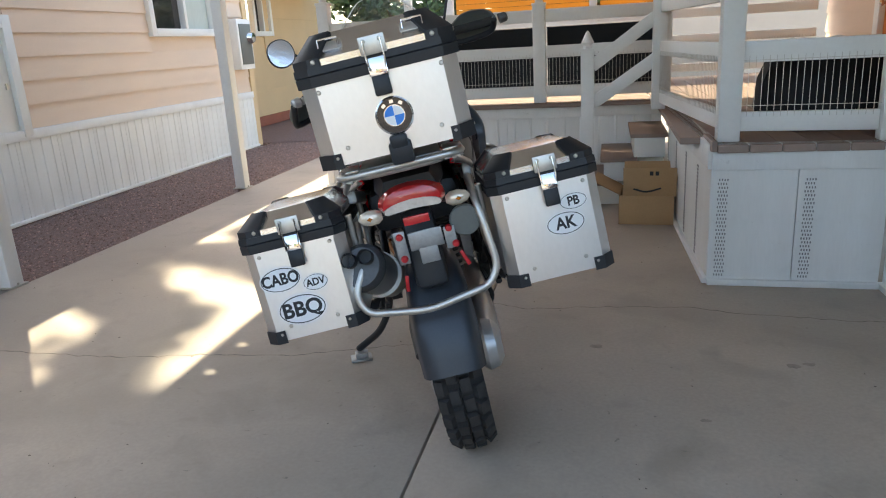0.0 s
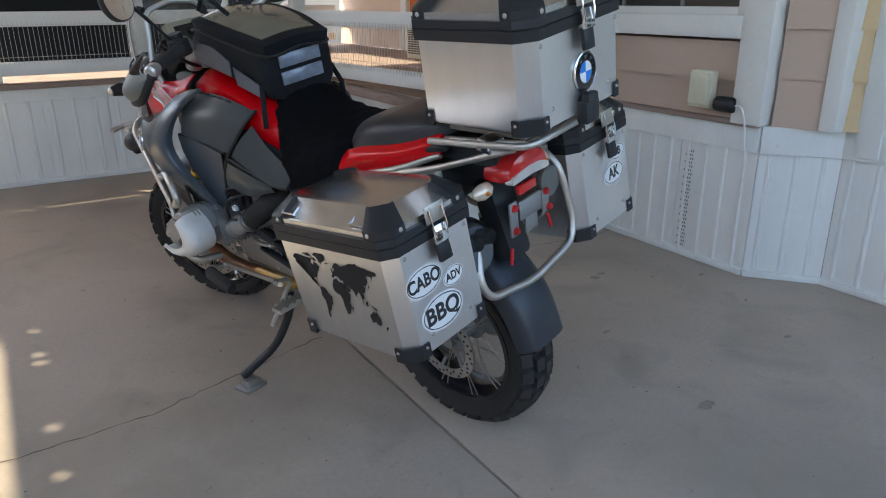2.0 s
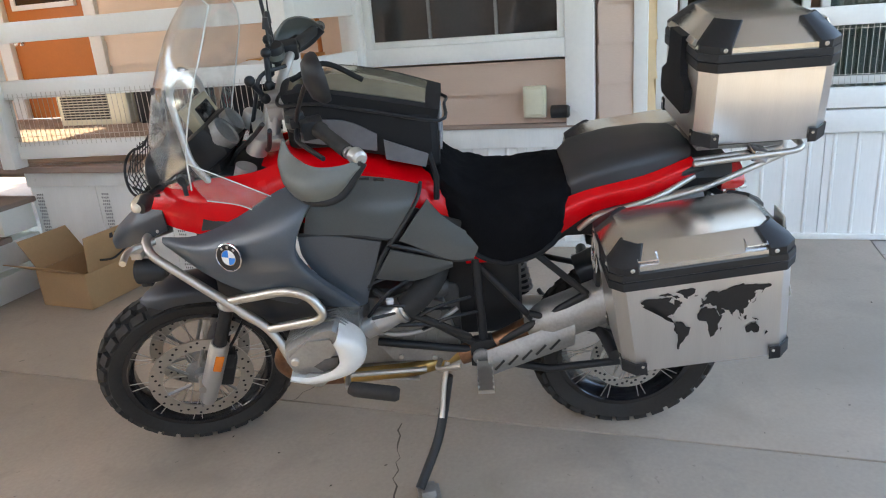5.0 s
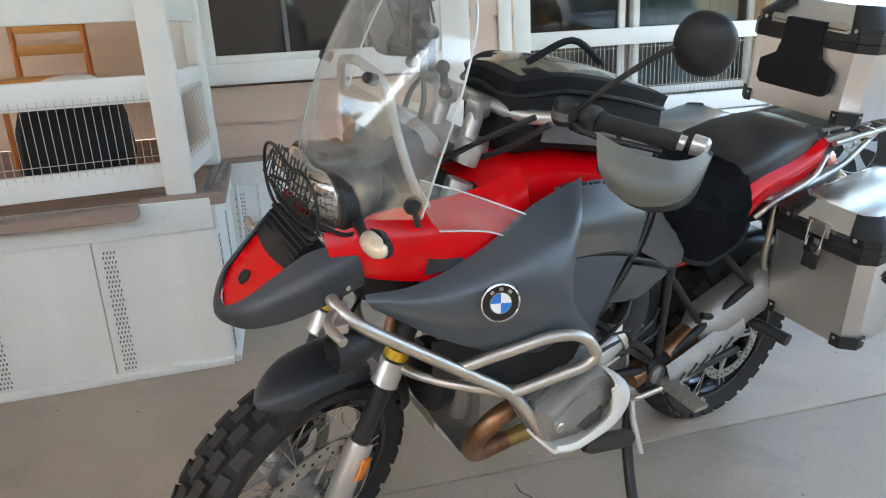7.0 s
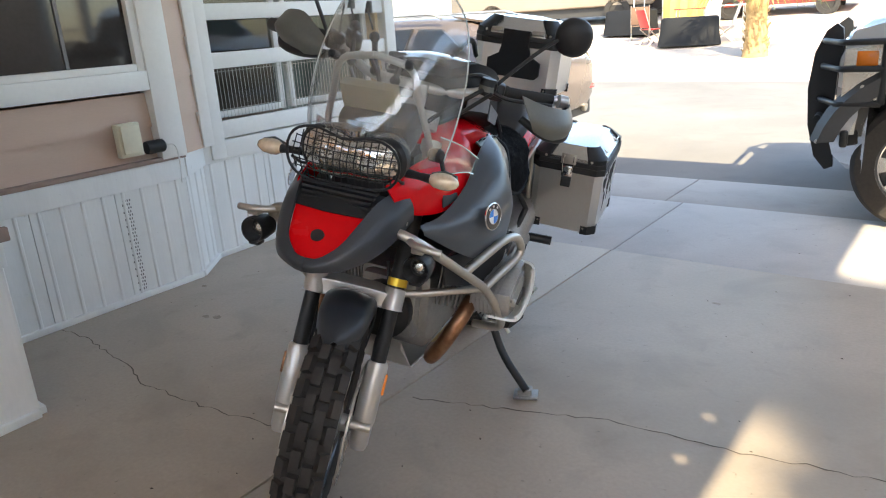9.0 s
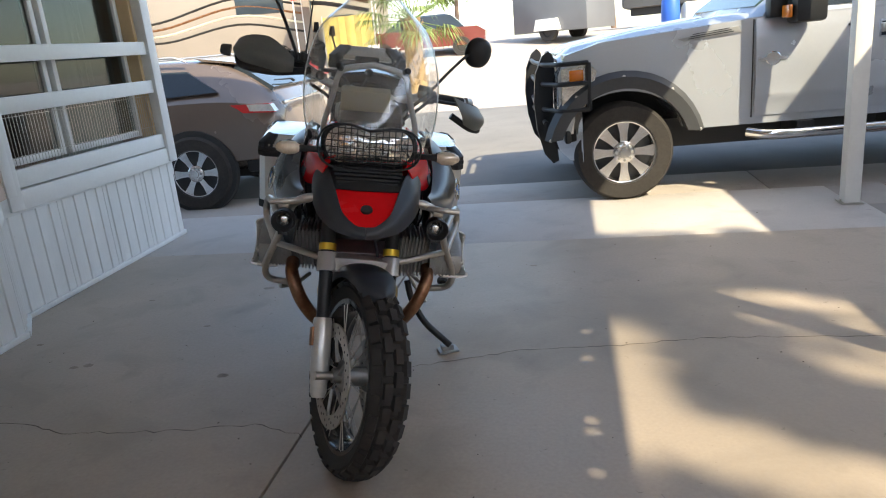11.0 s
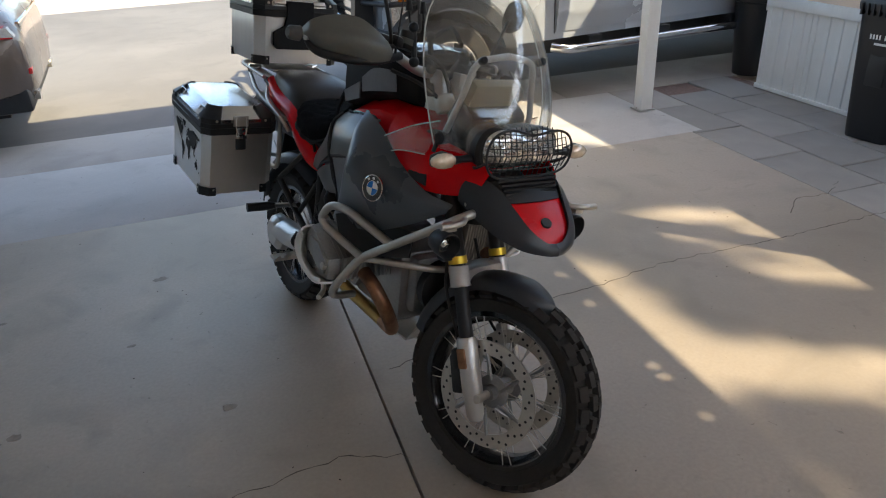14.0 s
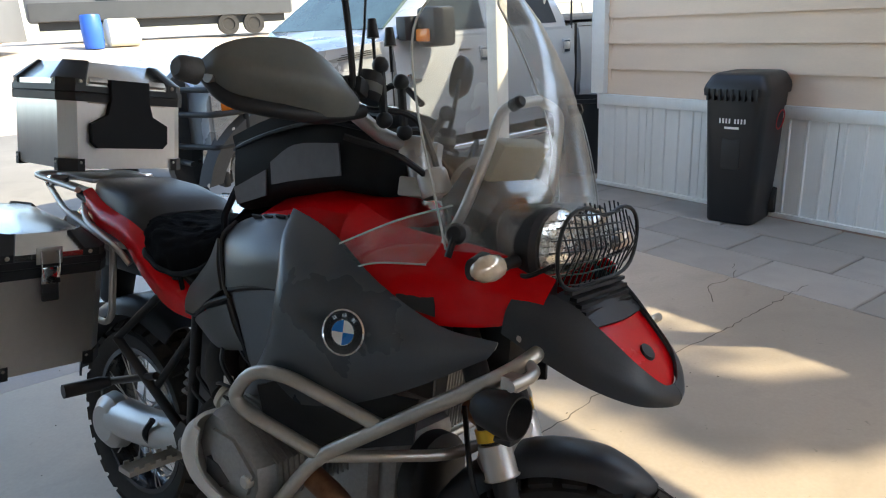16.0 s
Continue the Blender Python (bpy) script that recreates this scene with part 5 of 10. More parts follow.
for y, hw, top, low in ((0.59, 0.08, 0.90, 0.84), (0.45, 0.12, 0.825, 0.76), (0.30, 0.13, 0.88, 0.81)):
    secs.append([(-hw, y, low), (-hw * 0.9, y, top), (0, y, top + 0.005), (hw * 1.15, y, top), (hw * 1.25, y, low)])
part("rider_seat", loft(bm, secs), M["vinylseat"], bike, bevel=0.01)
bm = B0()
secs = []
for y, hw, top, low in ((0.245, 0.128, 0.920, 0.858), (0.212, 0.146, 0.952, 0.856), (0.11, 0.140, 0.976, 0.884), (0.0, 0.126, 0.984, 0.914), (-0.06, 0.108, 0.980, 0.934), (-0.082, 0.08, 0.968, 0.944)):
    ring = []
    for j in range(13):
        a = math.pi * j / 12
        ring.append((-hw * math.copysign(abs(math.cos(a)) ** 0.5, math.cos(a)), y, low + (top - low) * math.sin(a) ** 0.45))
    secs.append(ring)
part("passenger_seat", loft(bm, secs), M["vinylseat"], bike, "black vinyl passenger seat")
for sx in (-1, 1):
    rows = [[(sx * 0.120, 0.545, 0.745), (sx * 0.165, 0.53, 0.735), (sx * 0.165, 0.525, 0.705)],
            [(sx * 0.150, 0.42, 0.790), (sx * 0.178, 0.40, 0.765), (sx * 0.17, 0.40, 0.715)],
            [(sx * 0.145, 0.31, 0.850), (sx * 0.178, 0.30, 0.815), (sx * 0.17, 0.29, 0.768)],
            [(sx * 0.145, 0.20, 0.892), (sx * 0.166, 0.19, 0.868), (sx * 0.158, 0.18, 0.832)],
            [(sx * 0.134, 0.05, 0.918), (sx * 0.158, 0.045, 0.900), (sx * 0.156, 0.045, 0.862)],
            [(sx * 0.110, -0.075, 0.952), (sx * 0.134, -0.080, 0.936), (sx * 0.130, -0.080, 0.895)]]
    bm = B0()
    part("seat_trim", sheet(bm, rows if sx < 0 else [r[::-1] for r in rows], 0.01), M["red"], bike, "red painted side trim below the seat")
bm = B0()
span(bm, -0.13, 0.13, -0.05, 0.56, 0.74, 0.86)
part("seat_base", bm, M["black"], bike, bevel=0.03)

# crash bars
BAR_L = [[(-0.09, 1.345, 0.835), (-0.165, 1.385, 0.850), (-0.215, 1.36, 0.822), (-0.296, 1.050, 0.612), (-0.338, 0.995, 0.515), (-0.335, 0.945, 0.445), (-0.24, 0.93, 0.432)],
         [(-0.260, 1.165, 0.690), (-0.318, 0.985, 0.748), (-0.338, 0.922, 0.742), (-0.348, 0.890, 0.690), (-0.342, 0.912, 0.668), (-0.296, 1.055, 0.618)],
         [(-0.290, 1.055, 0.612), (-0.22, 1.16, 0.625), (-0.13, 1.21, 0.612), (0.0, 1.22, 0.605)]]
for sx in (1, -1):
    for k, path in enumerate(BAR_L):
        bm = B0()
        tube(bm, rounded([(x * sx, y, z) for x, y, z in path], 0.045), 0.0125 if k < 2 else 0.0105, 12)
        part("crash_bar", bm, M["steel"], bike, "satin steel tube crash bar")
    # small hoop over the lamp and the lamp itself
    bm = B0()
    tube(bm, rounded([(sx * 0.165, 1.36, 0.835), (sx * 0.215, 1.415, 0.838), (sx * 0.275, 1.405, 0.832)], 0.03), 0.009, 10)
    part("lamp_hoop", bm, M["steel"], bike)
    fx = 0.238 if sx > 0 else -0.214
    m = facing((fx, 1.383, 0.773), (sx * 0.06, 1, 0.02)) @ Matrix.Diagonal((0.84, 0.84, 1.05, 1))
    bm = B0()
    lathe(bm, [(0, -0.055), (0.02, -0.055), (0.034, -0.04), (0.040, -0.01), (0.042, 0.014), (0.040, 0.02), (0.037, 0.020), (0.034, 0.004), (0.028, -0.010), (0, -0.012)], 22, m)
    fog = part("fog_lamp", bm, M["black"], bike, "round black auxiliary lamp on the crash bar")
    bm = B0()
    lathe(bm, [(0, 0.000), (0.012, -0.002), (0.022, -0.007), (0.025, -0.012)], 20, m)
    part("lens", bm, M["lamp"], fog, "small clear round lens")
    part("bracket", boxes(((fx, 1.39, 0.825), (0.03, 0.03, 0.02))), M["steel"], fog, bevel=0.003)
    part("foot_bracket", boxes(((fx, 1.385, 0.737), (0.03, 0.03, 0.010))), M["black"], fog, bevel=0.003)
    # mesh side grille under the panel
    rows = [[(sx * 0.215, 1.20, 0.735), (sx * 0.225, 1.20, 0.66)], [(sx * 0.275, 0.98, 0.725), (sx * 0.265, 1.00, 0.60)], [(sx * 0.305, 0.90, 0.70), (sx * 0.295, 0.91, 0.635)]]
    bm = B0()
    part("side_cover", sheet(bm, rows if sx < 0 else [r[::-1] for r in rows], 0.006), M["black"], bike, "matt black panel inside the crash bar")

# engine
part("engine_block", boxes(((0, 0.86, 0.46), (0.24, 0.30, 0.25))), M["cast"], bike, "grey cast engine block", 0.025)
part("gearbox", boxes(((0, 0.70, 0.48), (0.22, 0.30, 0.26))), M["castdark"], bike, "dark cast gearbox", 0.025)
part("rear_casing", boxes(((0, 0.50, 0.56), (0.19, 0.26, 0.30))), M["black"], bike, "black casing behind the gearbox", 0.03)
part("timing_cover", boxes(((0, 1.03, 0.48), (0.19, 0.06, 0.20))), M["cast"], bike, "grey cast front cover", 0.025)
bm = B0()
lathe(bm, [(0, 0.0), (0.085, 0.0), (0.09, 0.01), (0.09, 0.04), (0.06, 0.06), (0, 0.06)], 28, facing((0, 1.055, 0.48), (0, 1, 0)))
part("front_cover", bm, M["black"], bike)
bm = B0()
secs = [[(-0.075, 1.10, 0.37), (0.075, 1.10, 0.37), (0.075, 1.105, 0.40), (-0.075, 1.105, 0.40)], [(-0.085, 1.02, 0.270), (0.085, 1.02, 0.270), (0.085, 1.03, 0.280), (-0.085, 1.03, 0.280)], [(-0.095, 0.70, 0.252), (0.095, 0.70, 0.252), (0.095, 0.70, 0.262), (-0.095, 0.70, 0.262)]]
part("skid_plate", loft(bm, secs), M["alu"], bike, "aluminium skid plate")
for sx in (-1, 1):
    cy = 0.895 if sx < 0 else 0.865
    bm = B0()
    box(bm, (sx * 0.20, cy, 0.568), (0.14, 0.145, 0.125))
    cyl = part("cylinder", bm, M["cast"], bike, "finned alloy cylinder")
    for i in range(9):
        part("fin", boxes(((sx * (0.14 + i * 0.0125), cy + 0.01, 0.572), (0.005, 0.185 - i * 0.002, 0.150), Matrix.Rotation(radians(sx * 6), 4, "Y"))), M["cast"], cyl)
    # house-shaped head with edge fins, a raised land, a dark plate painting a recess's shade and one bolt
    k = cy - 0.895
    HEAD = [(1.004, 0.512), (1.018, 0.548), (1.012, 0.586), (0.910, 0.648), (0.872, 0.654), (0.846, 0.628), (0.832, 0.580), (0.858, 0.522), (0.930, 0.504)]
    MID = (0.925, 0.575)
    out = Matrix(((0, 0, 1, 0), (1, 0, 0, k), (0, 1, 0, 0), (0, 0, 0, 1)))
    bm = B0()
    secs = []
    for x, g in ((0.250, 1.0), (0.335, 0.985), (0.352, 0.95), (0.360, 0.90)):
        ring = [(sx * x, k + MID[0] + (y - MID[0]) * g, MID[1] + (z - MID[1]) * g) for y, z in HEAD]
        secs.append(ring if sx < 0 else ring[::-1])
    vc = part("valve_cover", loft(bm, secs), M["cast"], bike, "grey alloy valve cover", 0.005, 2)
    for i in range(7):
        rim_ = [(MID[0] + (y - MID[0]) * 1.045, MID[1] + (z - MID[1]) * 1.06) for y, z in HEAD]
        part("cover_fin", prism(B0(), rim_, sx * (0.246 + i * 0.0125), sx * (0.2505 + i * 0.0125), out), M["cast"], vc, "", 0.001, 1)
    part("cover_land", prism(B0(), [(1.000, 0.572), (0.945, 0.618), (0.885, 0.622), (0.872, 0.590), (0.905, 0.545), (0.985, 0.532)], sx * 0.356, sx * 0.367, out), M["cast"], vc, "raised flat face", 0.003)
    part("cover_recess", prism(B0(), [(0.938, 0.540), (0.905, 0.562), (0.872, 0.566), (0.872, 0.536), (0.915, 0.522)], sx * 0.360, sx * 0.3685, out), M["castdark"], vc, "dark raised plate painting a shaded corner", 0.003)
    part("bolt", lathe_at((sx * 0.364, k + 0.985, 0.558), (sx, 0, 0), 0.012, 0.010), M["steel"], vc)
    # guard shell hugging the rear and the bottom of the cover
    rows = []
    for (y0, z0), (y1, z1) in zip(((0.862, 0.640), (0.818, 0.604), (0.806, 0.562), (0.836, 0.522), (0.896, 0.501), (0.955, 0.495), (1.004, 0.512)), ((0.870, 0.622), (0.864, 0.592), (0.864, 0.560), (0.886, 0.536), (0.920, 0.522), (0.957, 0.514), (1.000, 0.520))):
        rows.append([(sx * 0.300, y0 + k + 0.006, z0), (sx * 0.362, y0 + k, z0), (sx * 0.384, (y0 + y1) / 2 + k, (z0 + z1) / 2), (sx * 0.380, y1 + k, z1)])
    bm = B0()
    part("cylinder_guard", sheet(bm, rows if sx > 0 else [r[::-1] for r in rows], 0.007), M["shell"], bike, "off-white cylinder guard")
    # intake: throttle body, rubber and hoses
    bm = B0()
    tube(bm, [(sx * 0.228, 0.815, 0.552), (sx * 0.224, 0.76, 0.580), (sx * 0.218, 0.70, 0.608)], [0.030, 0.033, 0.030], 18)
    part("throttle_body", bm, M["silver"], bike, "silver throttle body")
    for c in (0.715, 0.785):
        z = 0.608 - (c - 0.70) * 0.49
        part("hose_clamp", tube(B0(), [(sx * 0.221, c, z), (sx * 0.221, c - 0.010, z + 0.005)], 0.037, 18), M["steel"], bike)
    bm = B0()
    tube(bm, spline([(sx * 0.218, 0.70, 0.608), (sx * 0.205, 0.66, 0.635), (sx * 0.17, 0.62, 0.67), (sx * 0.10, 0.60, 0.70)], 5), 0.036, 16)
    part("intake_hose", bm, M["rubber"], bike)
    for k, (p, q, r_) in enumerate((((0.24, 0.80, 0.60), (0.22, 0.68, 0.70), 0.005), ((0.25, 0.79, 0.60), (0.16, 0.58, 0.56), 0.0045), ((0.20, 0.84, 0.63), (0.21, 0.72, 0.71), 0.004), ((0.23, 0.74, 0.56), (0.15, 0.56, 0.48), 0.006), ((0.22, 0.70, 0.56), (0.17, 0.52, 0.60), 0.005), ((0.20, 0.66, 0.52), (0.17, 0.50, 0.55), 0.005), ((0.235, 0.77, 0.63), (0.20, 0.64, 0.58), 0.004))):
        bm = B0()
        mid = ((p[0] + q[0]) / 2 + 0.03, (p[1] + q[1]) / 2, (p[2] + q[2]) / 2 + 0.03)
        tube(bm, spline([(sx * p[0], p[1], p[2]), (sx * mid[0], mid[1], mid[2]), (sx * q[0], q[1], q[2])], 6), r_, 6)
        part("cable", bm, M["black"], bike)
    bm = B0()
    box(bm, (sx * 0.245, 0.735, 0.650), (0.012, 0.02, 0.016))
    part("connector", bm, M["white_tag"], bike, "small white plug", 0.002)
    # exhaust header
    bm = B0()
    tube(bm, spline([(sx * 0.24, 0.985, 0.53), (sx * 0.235, 1.05, 0.50), (sx * 0.20, 1.075, 0.42), (sx * 0.15, 1.03, 0.335), (sx * 0.12, 0.93, 0.305)], 6), 0.023, 14)
    part("exhaust_header", bm, M["copper"], bike, "heat-browned exhaust header pipe")
    bm = B0()
    tube(bm, spline([(sx * 0.12, 0.93, 0.305), (sx * 0.13, 0.80, 0.32), (sx * 0.14, 0.68, 0.34), (sx * 0.10, 0.56, 0.36)], 5), 0.022, 14)
    part("exhaust_pipe", bm, M["bronze"], bike, "golden tinted exhaust pipe")

# left and right covers on the gearbox, with ribs, bolts and a starter
for sx in (-1, 1):
    gc = part("gearbox_cover", prism(B0(), [(0.56, 0.40), (0.60, 0.36), (0.76, 0.37), (0.80, 0.43), (0.78, 0.56), (0.70, 0.60), (0.60, 0.57)], sx * 0.110, sx * 0.142, Matrix(((0, 0, 1, 0), (1, 0, 0, 0), (0, 1, 0, 0), (0, 0, 0, 1)))), M["cast"], bike, "grey cast gearbox cover", 0.008)
    for k in range(5):
        part("cover_rib", boxes(((sx * 0.146, 0.62 + k * 0.034, 0.48), (0.008, 0.006, 0.13), Matrix.Rotation(radians(12), 4, "X"))), M["cast"], gc, bevel=0.002)
    for y, z in ((0.585, 0.41), (0.61, 0.555), (0.70, 0.585), (0.77, 0.54), (0.785, 0.44), (0.74, 0.385), (0.64, 0.375)):
        part("bolt", lathe_at((sx * 0.142, y, z), (sx, 0, 0), 0.008, 0.006), M["steel"], gc)
    part("starter_motor", tube(B0(), [(sx * 0.150, 0.70, 0.635), (sx * 0.150, 0.60, 0.628), (sx * 0.150, 0.58, 0.626)], [0.034, 0.034, 0.020], 18), M["castdark"], bike, "dark round starter housing")
    part("oil_line", tube(B0(), spline([(sx * 0.165, 0.82, 0.52), (sx * 0.195, 0.74, 0.505), (sx * 0.185, 0.64, 0.515), (sx * 0.16, 0.56, 0.56)], 5), 0.007, 8), M["silver"], bike, "braided bright line")
    part("wiring_loom", tube(B0(), spline([(sx * 0.20, 0.78, 0.66), (sx * 0.225, 0.70, 0.60), (sx * 0.215, 0.62, 0.55), (sx * 0.18, 0.53, 0.47)], 5), 0.010, 8), M["rubber"], bike, "black taped wiring loom")
    part("pivot_cap", lathe_at((sx * 0.186, 0.500, 0.405), (sx, 0, 0), 0.026, 0.012), M["cast"], bike, "round pivot cap")

# frame tubes, swing arm and drive
FRAME = [((0.16, 0.50, 0.72), (0.17, 0.49, 0.41), 0.013), ((0.17, 0.49, 0.41), (0.19, 0.20, 0.60), 0.012), ((0.19, 0.68, 0.57), (0.17, 0.49, 0.42), 0.011), ((0.17, 0.49, 0.41), (0.15, 0.80, 0.45), 0.012),
         ((0.14, 0.52, 0.78), (0.13, -0.10, 0.93), 0.012), ((0.18, 0.36, 0.54), (0.19, 0.12, 0.46), 0.010), ((0.15, 0.42, 0.80), (0.19, 0.20, 0.60), 0.010), ((0.15, 0.50, 0.70), (0.17, 0.34, 0.50), 0.010)]
for sx in (-1, 1):
    for p, q, r_ in FRAME:
        bm = B0()
        rod(bm, (sx * p[0], p[1], p[2]), (sx * q[0], q[1], q[2]), r_, 10)
        part("frame_tube", bm, M["black"], bike, "black steel frame tube")
    bm = B0()
    prism(bm, [(0.53, 0.37), (0.47, 0.36), (0.44, 0.42), (0.47, 0.46), (0.53, 0.45)], sx * 0.150, sx * 0.185, Matrix(((0, 0, 1, 0), (1, 0, 0, 0), (0, 1, 0, 0), (0, 0, 0, 1))))
    part("footrest_plate", bm, M["black"], bike, bevel=0.006)
    bm = B0()
    box(bm, (sx * 0.27, 0.492, 0.395), (0.13, 0.045, 0.012))
    for i in range(5):
        for e in (-1, 1):
            box(bm, (sx * (0.215 + i * 0.026), 0.492 + e * 0.021, 0.403), (0.012, 0.004, 0.010))
    part("footpeg", bm, M["steel"], bike, "wide toothed steel footpeg")
    bm = B0()
    tube(bm, [(sx * 0.19, 0.165, 0.475), (sx * 0.215, 0.15, 0.47), (sx * 0.30, 0.14, 0.468)], [0.012, 0.018, 0.018], 12)
    part("passenger_peg", bm, M["black"], bike, "black ribbed passenger footpeg")
bm = B0()
tube(bm, [(0.105, 0.56, 0.39), (0.11, 0.40, 0.37), (0.11, 0.20, 0.335), (0.10, 0.05, 0.315)], [0.045, 0.048, 0.05, 0.055], 18)
lathe(bm, [(0, 0.0), (0.05, 0.0), (0.075, -0.02), (0.082, -0.05), (0.06, -0.075), (0, -0.08)], 26, facing((0.15, 0.03, 0.302), (1, 0, 0)))
part("final_drive", bm, M["silver"], bike, "pale silver swing arm and final drive housing")
for y in (0.30, 0.45):
    part("drive_strap", tube(B0(), spline([(0.155, y, 0.40), (0.165, y - 0.02, 0.36), (0.14, y - 0.03, 0.32)], 4), 0.008, 8), M["black"], bike)
bm = B0()
tube(bm, [(-0.12, 0.56, 0.36), (-0.13, 0.30, 0.30), (-0.11, 0.06, 0.30)], 0.012, 10)
part("torque_arm", bm, M["black"], bike)
bm = B0()
tube(bm, [(0.07, 0.36, 0.46), (0.05, 0.40, 0.66)], 0.026, 14)
part("shock_absorber", bm, M["black"], bike)
bm = B0()
for i in range(8):
    lathe(bm, [(0.030, -0.005), (0.038, 0.0), (0.030, 0.005)], 16, Matrix.Translation((0.069 - i * 0.0022, 0.362 + i * 0.0045, 0.475 + i * 0.022)))
part("shock_spring", bm, M["cast"], bike, "grey coil spring")

# muffler with heat shields
bm = B0()
P0, P1 = Vector((-0.155, 0.36, 0.47)), Vector((-0.175, -0.20, 0.705))
pts = [P0.lerp(P1, t) for t in (0, 0.06, 0.12, 0.9, 0.97, 1.0)]
tube(bm, pts, [0.035, 0.055, 0.064, 0.066, 0.060, 0.052], 24, flat=0.9)
mf = part("muffler", bm, M["cast"], bike, "satin steel muffler with heat shields")
bm = B0()
tube(bm, [P0 + Vector((0.0, 0.20, -0.08)), P0 + Vector((0, 0.08, -0.04)), P0 + Vector((0, 0.0, 0.0))], [0.03, 0.033, 0.035], 14)
part("mid_pipe", bm, M["copper"], bike)
for dx in (-0.026, 0.026):
    bm = B0()
    d = (P1 - P0).normalized()
    c = P1 + Vector((dx * 0.85, 0, 0.022))
    tube(bm, [c - d * 0.02, c + d * 0.030], 0.020, 18, cap=False)
    tube(bm, [c + d * 0.030, c - d * 0.015], 0.0175, 18, cap=False)
    part("tailpipe", bm, M["castdark"], mf, "dark twin tailpipe")
    # black disc across the bore, painting the shade inside the pipe
    bm = B0()
    tube(bm, [c + d * 0.006, c + d * 0.008], 0.0175, 18)
    part("pipe_mouth", bm, M["ink"], mf)
bm = B0()
d = (P1 - P0).normalized()
rows = []
for t in (-0.22, 0.0, 0.22):
    c = P0.lerp(P1, t)
    rows.append([c + Vector((-0.050, 0, 0.015)), c + Vector((-0.074, 0, -0.030)), c + Vector((-0.055, 0, -0.075))])
part("heat_shield", sheet(bm, rows, 0.003), M["cast"], mf, "slotted heat shield")
for t in (-0.16, -0.09, -0.02, 0.05, 0.12):
    c = P0.lerp(P1, t) + Vector((-0.0705, 0, -0.034))
    bm = B0()
    box(bm, c, (0.010, 0.006, 0.042), Matrix.Rotation(radians(40), 4, "X"))
    part("slot", bm, M["black"], mf)
part("end_cap", tube(B0(), [P0.lerp(P1, 0.93), P0.lerp(P1, 0.985), P0.lerp(P1, 1.008)], [0.067, 0.066, 0.054], 24, flat=0.9), M["castdark"], mf, "dark end cap")
bm = B0()
c = P0.lerp(P1, 0.5)
tube(bm, [c - d * 0.012, c + d * 0.012], 0.071, 24)
part("clamp", bm, M["steel"], mf)

# side stand, gear lever
bm = B0()
tube(bm, rounded([(-0.205, 0.60, 0.355), (-0.225, 0.615, 0.28), (-0.285, 0.640, 0.185), (-0.40, 0.700, 0.108)], 0.05), [0.014] * 14, 10)
st = part("side_stand", bm, M["black"], bike, "black side stand folded out to the floor")
bm = B0()
box(bm, (0, 0, 0), (0.085, 0.065, 0.010), BIKE.inverted() @ Matrix.Translation((-0.585, 0.535, 0.006)) @ Matrix.Rotation(radians(25), 4, "Z"))
box(bm, (0, 0, 0), (0.05, 0.04, 0.022), BIKE.inverted() @ Matrix.Translation((-0.583, 0.537, 0.021)) @ Matrix.Rotation(radians(25), 4, "Z"))
part("foot_plate", bm, M["cast"], st, "wide metal stand foot", 0.003)
bm = B0()
tube(bm, [(-0.20, 0.60, 0.40), (-0.235, 0.615, 0.34), (-0.29, 0.625, 0.27)], 0.008, 8)
part("stand_spring", bm, M["steel"], st)
bm = B0()
tube(bm, rounded([(-0.19, 0.62, 0.40), (-0.24, 0.63, 0.405), (-0.26, 0.56, 0.43)], 0.02), 0.008, 8)
part("stand_lever", bm, M["steel"], bike)
bm = B0()
tube(bm, [(-0.325, 0.865, 0.428), (-0.33, 0.85, 0.425), (-0.335, 0.74, 0.405), (-0.335, 0.73, 0.403)], [0.017, 0.021, 0.021, 0.015], 14)
part("shift_rubber", bm, M["dusty"], bike, "black rubber gear lever tip")
bm = B0()
tube(bm, rounded([(-0.325, 0.87, 0.428), (-0.26, 0.88, 0.42), (-0.22, 0.66, 0.395)], 0.02), 0.008, 8)
part("gear_lever", bm, M["steel"], bike)
bm = B0()
tube(bm, rounded([(0.20, 0.62, 0.37), (0.25, 0.74, 0.36), (0.30, 0.80, 0.37)], 0.03), 0.009, 8)
part("brake_pedal", bm, M["steel"], bike)

# headlamp
HL = (0.0, 1.352, 1.003)
bm = B0()


def twin(scale, y, dz=0.0):
    """The outline of the two-lobed headlamp."""
    out = []
    for i in range(36):
        a = 2 * math.pi * i / 36
        c, s = math.cos(a), math.sin(a)
        r1 = 0.070
        x = 0.128 * math.copysign(abs(c) ** 0.85, c)
        z = r1 * s * (1 - 0.20 * math.cos(2 * a * 1.0 + math.pi)) * (0.96 + (0.06 if x > 0 else -0.02))
        if s > 0:
            z -= 0.016 * math.exp(-(x / 0.035) ** 2)
        out.append((HL[0] + x * scale, y, HL[2] + z * scale + dz))
    return out


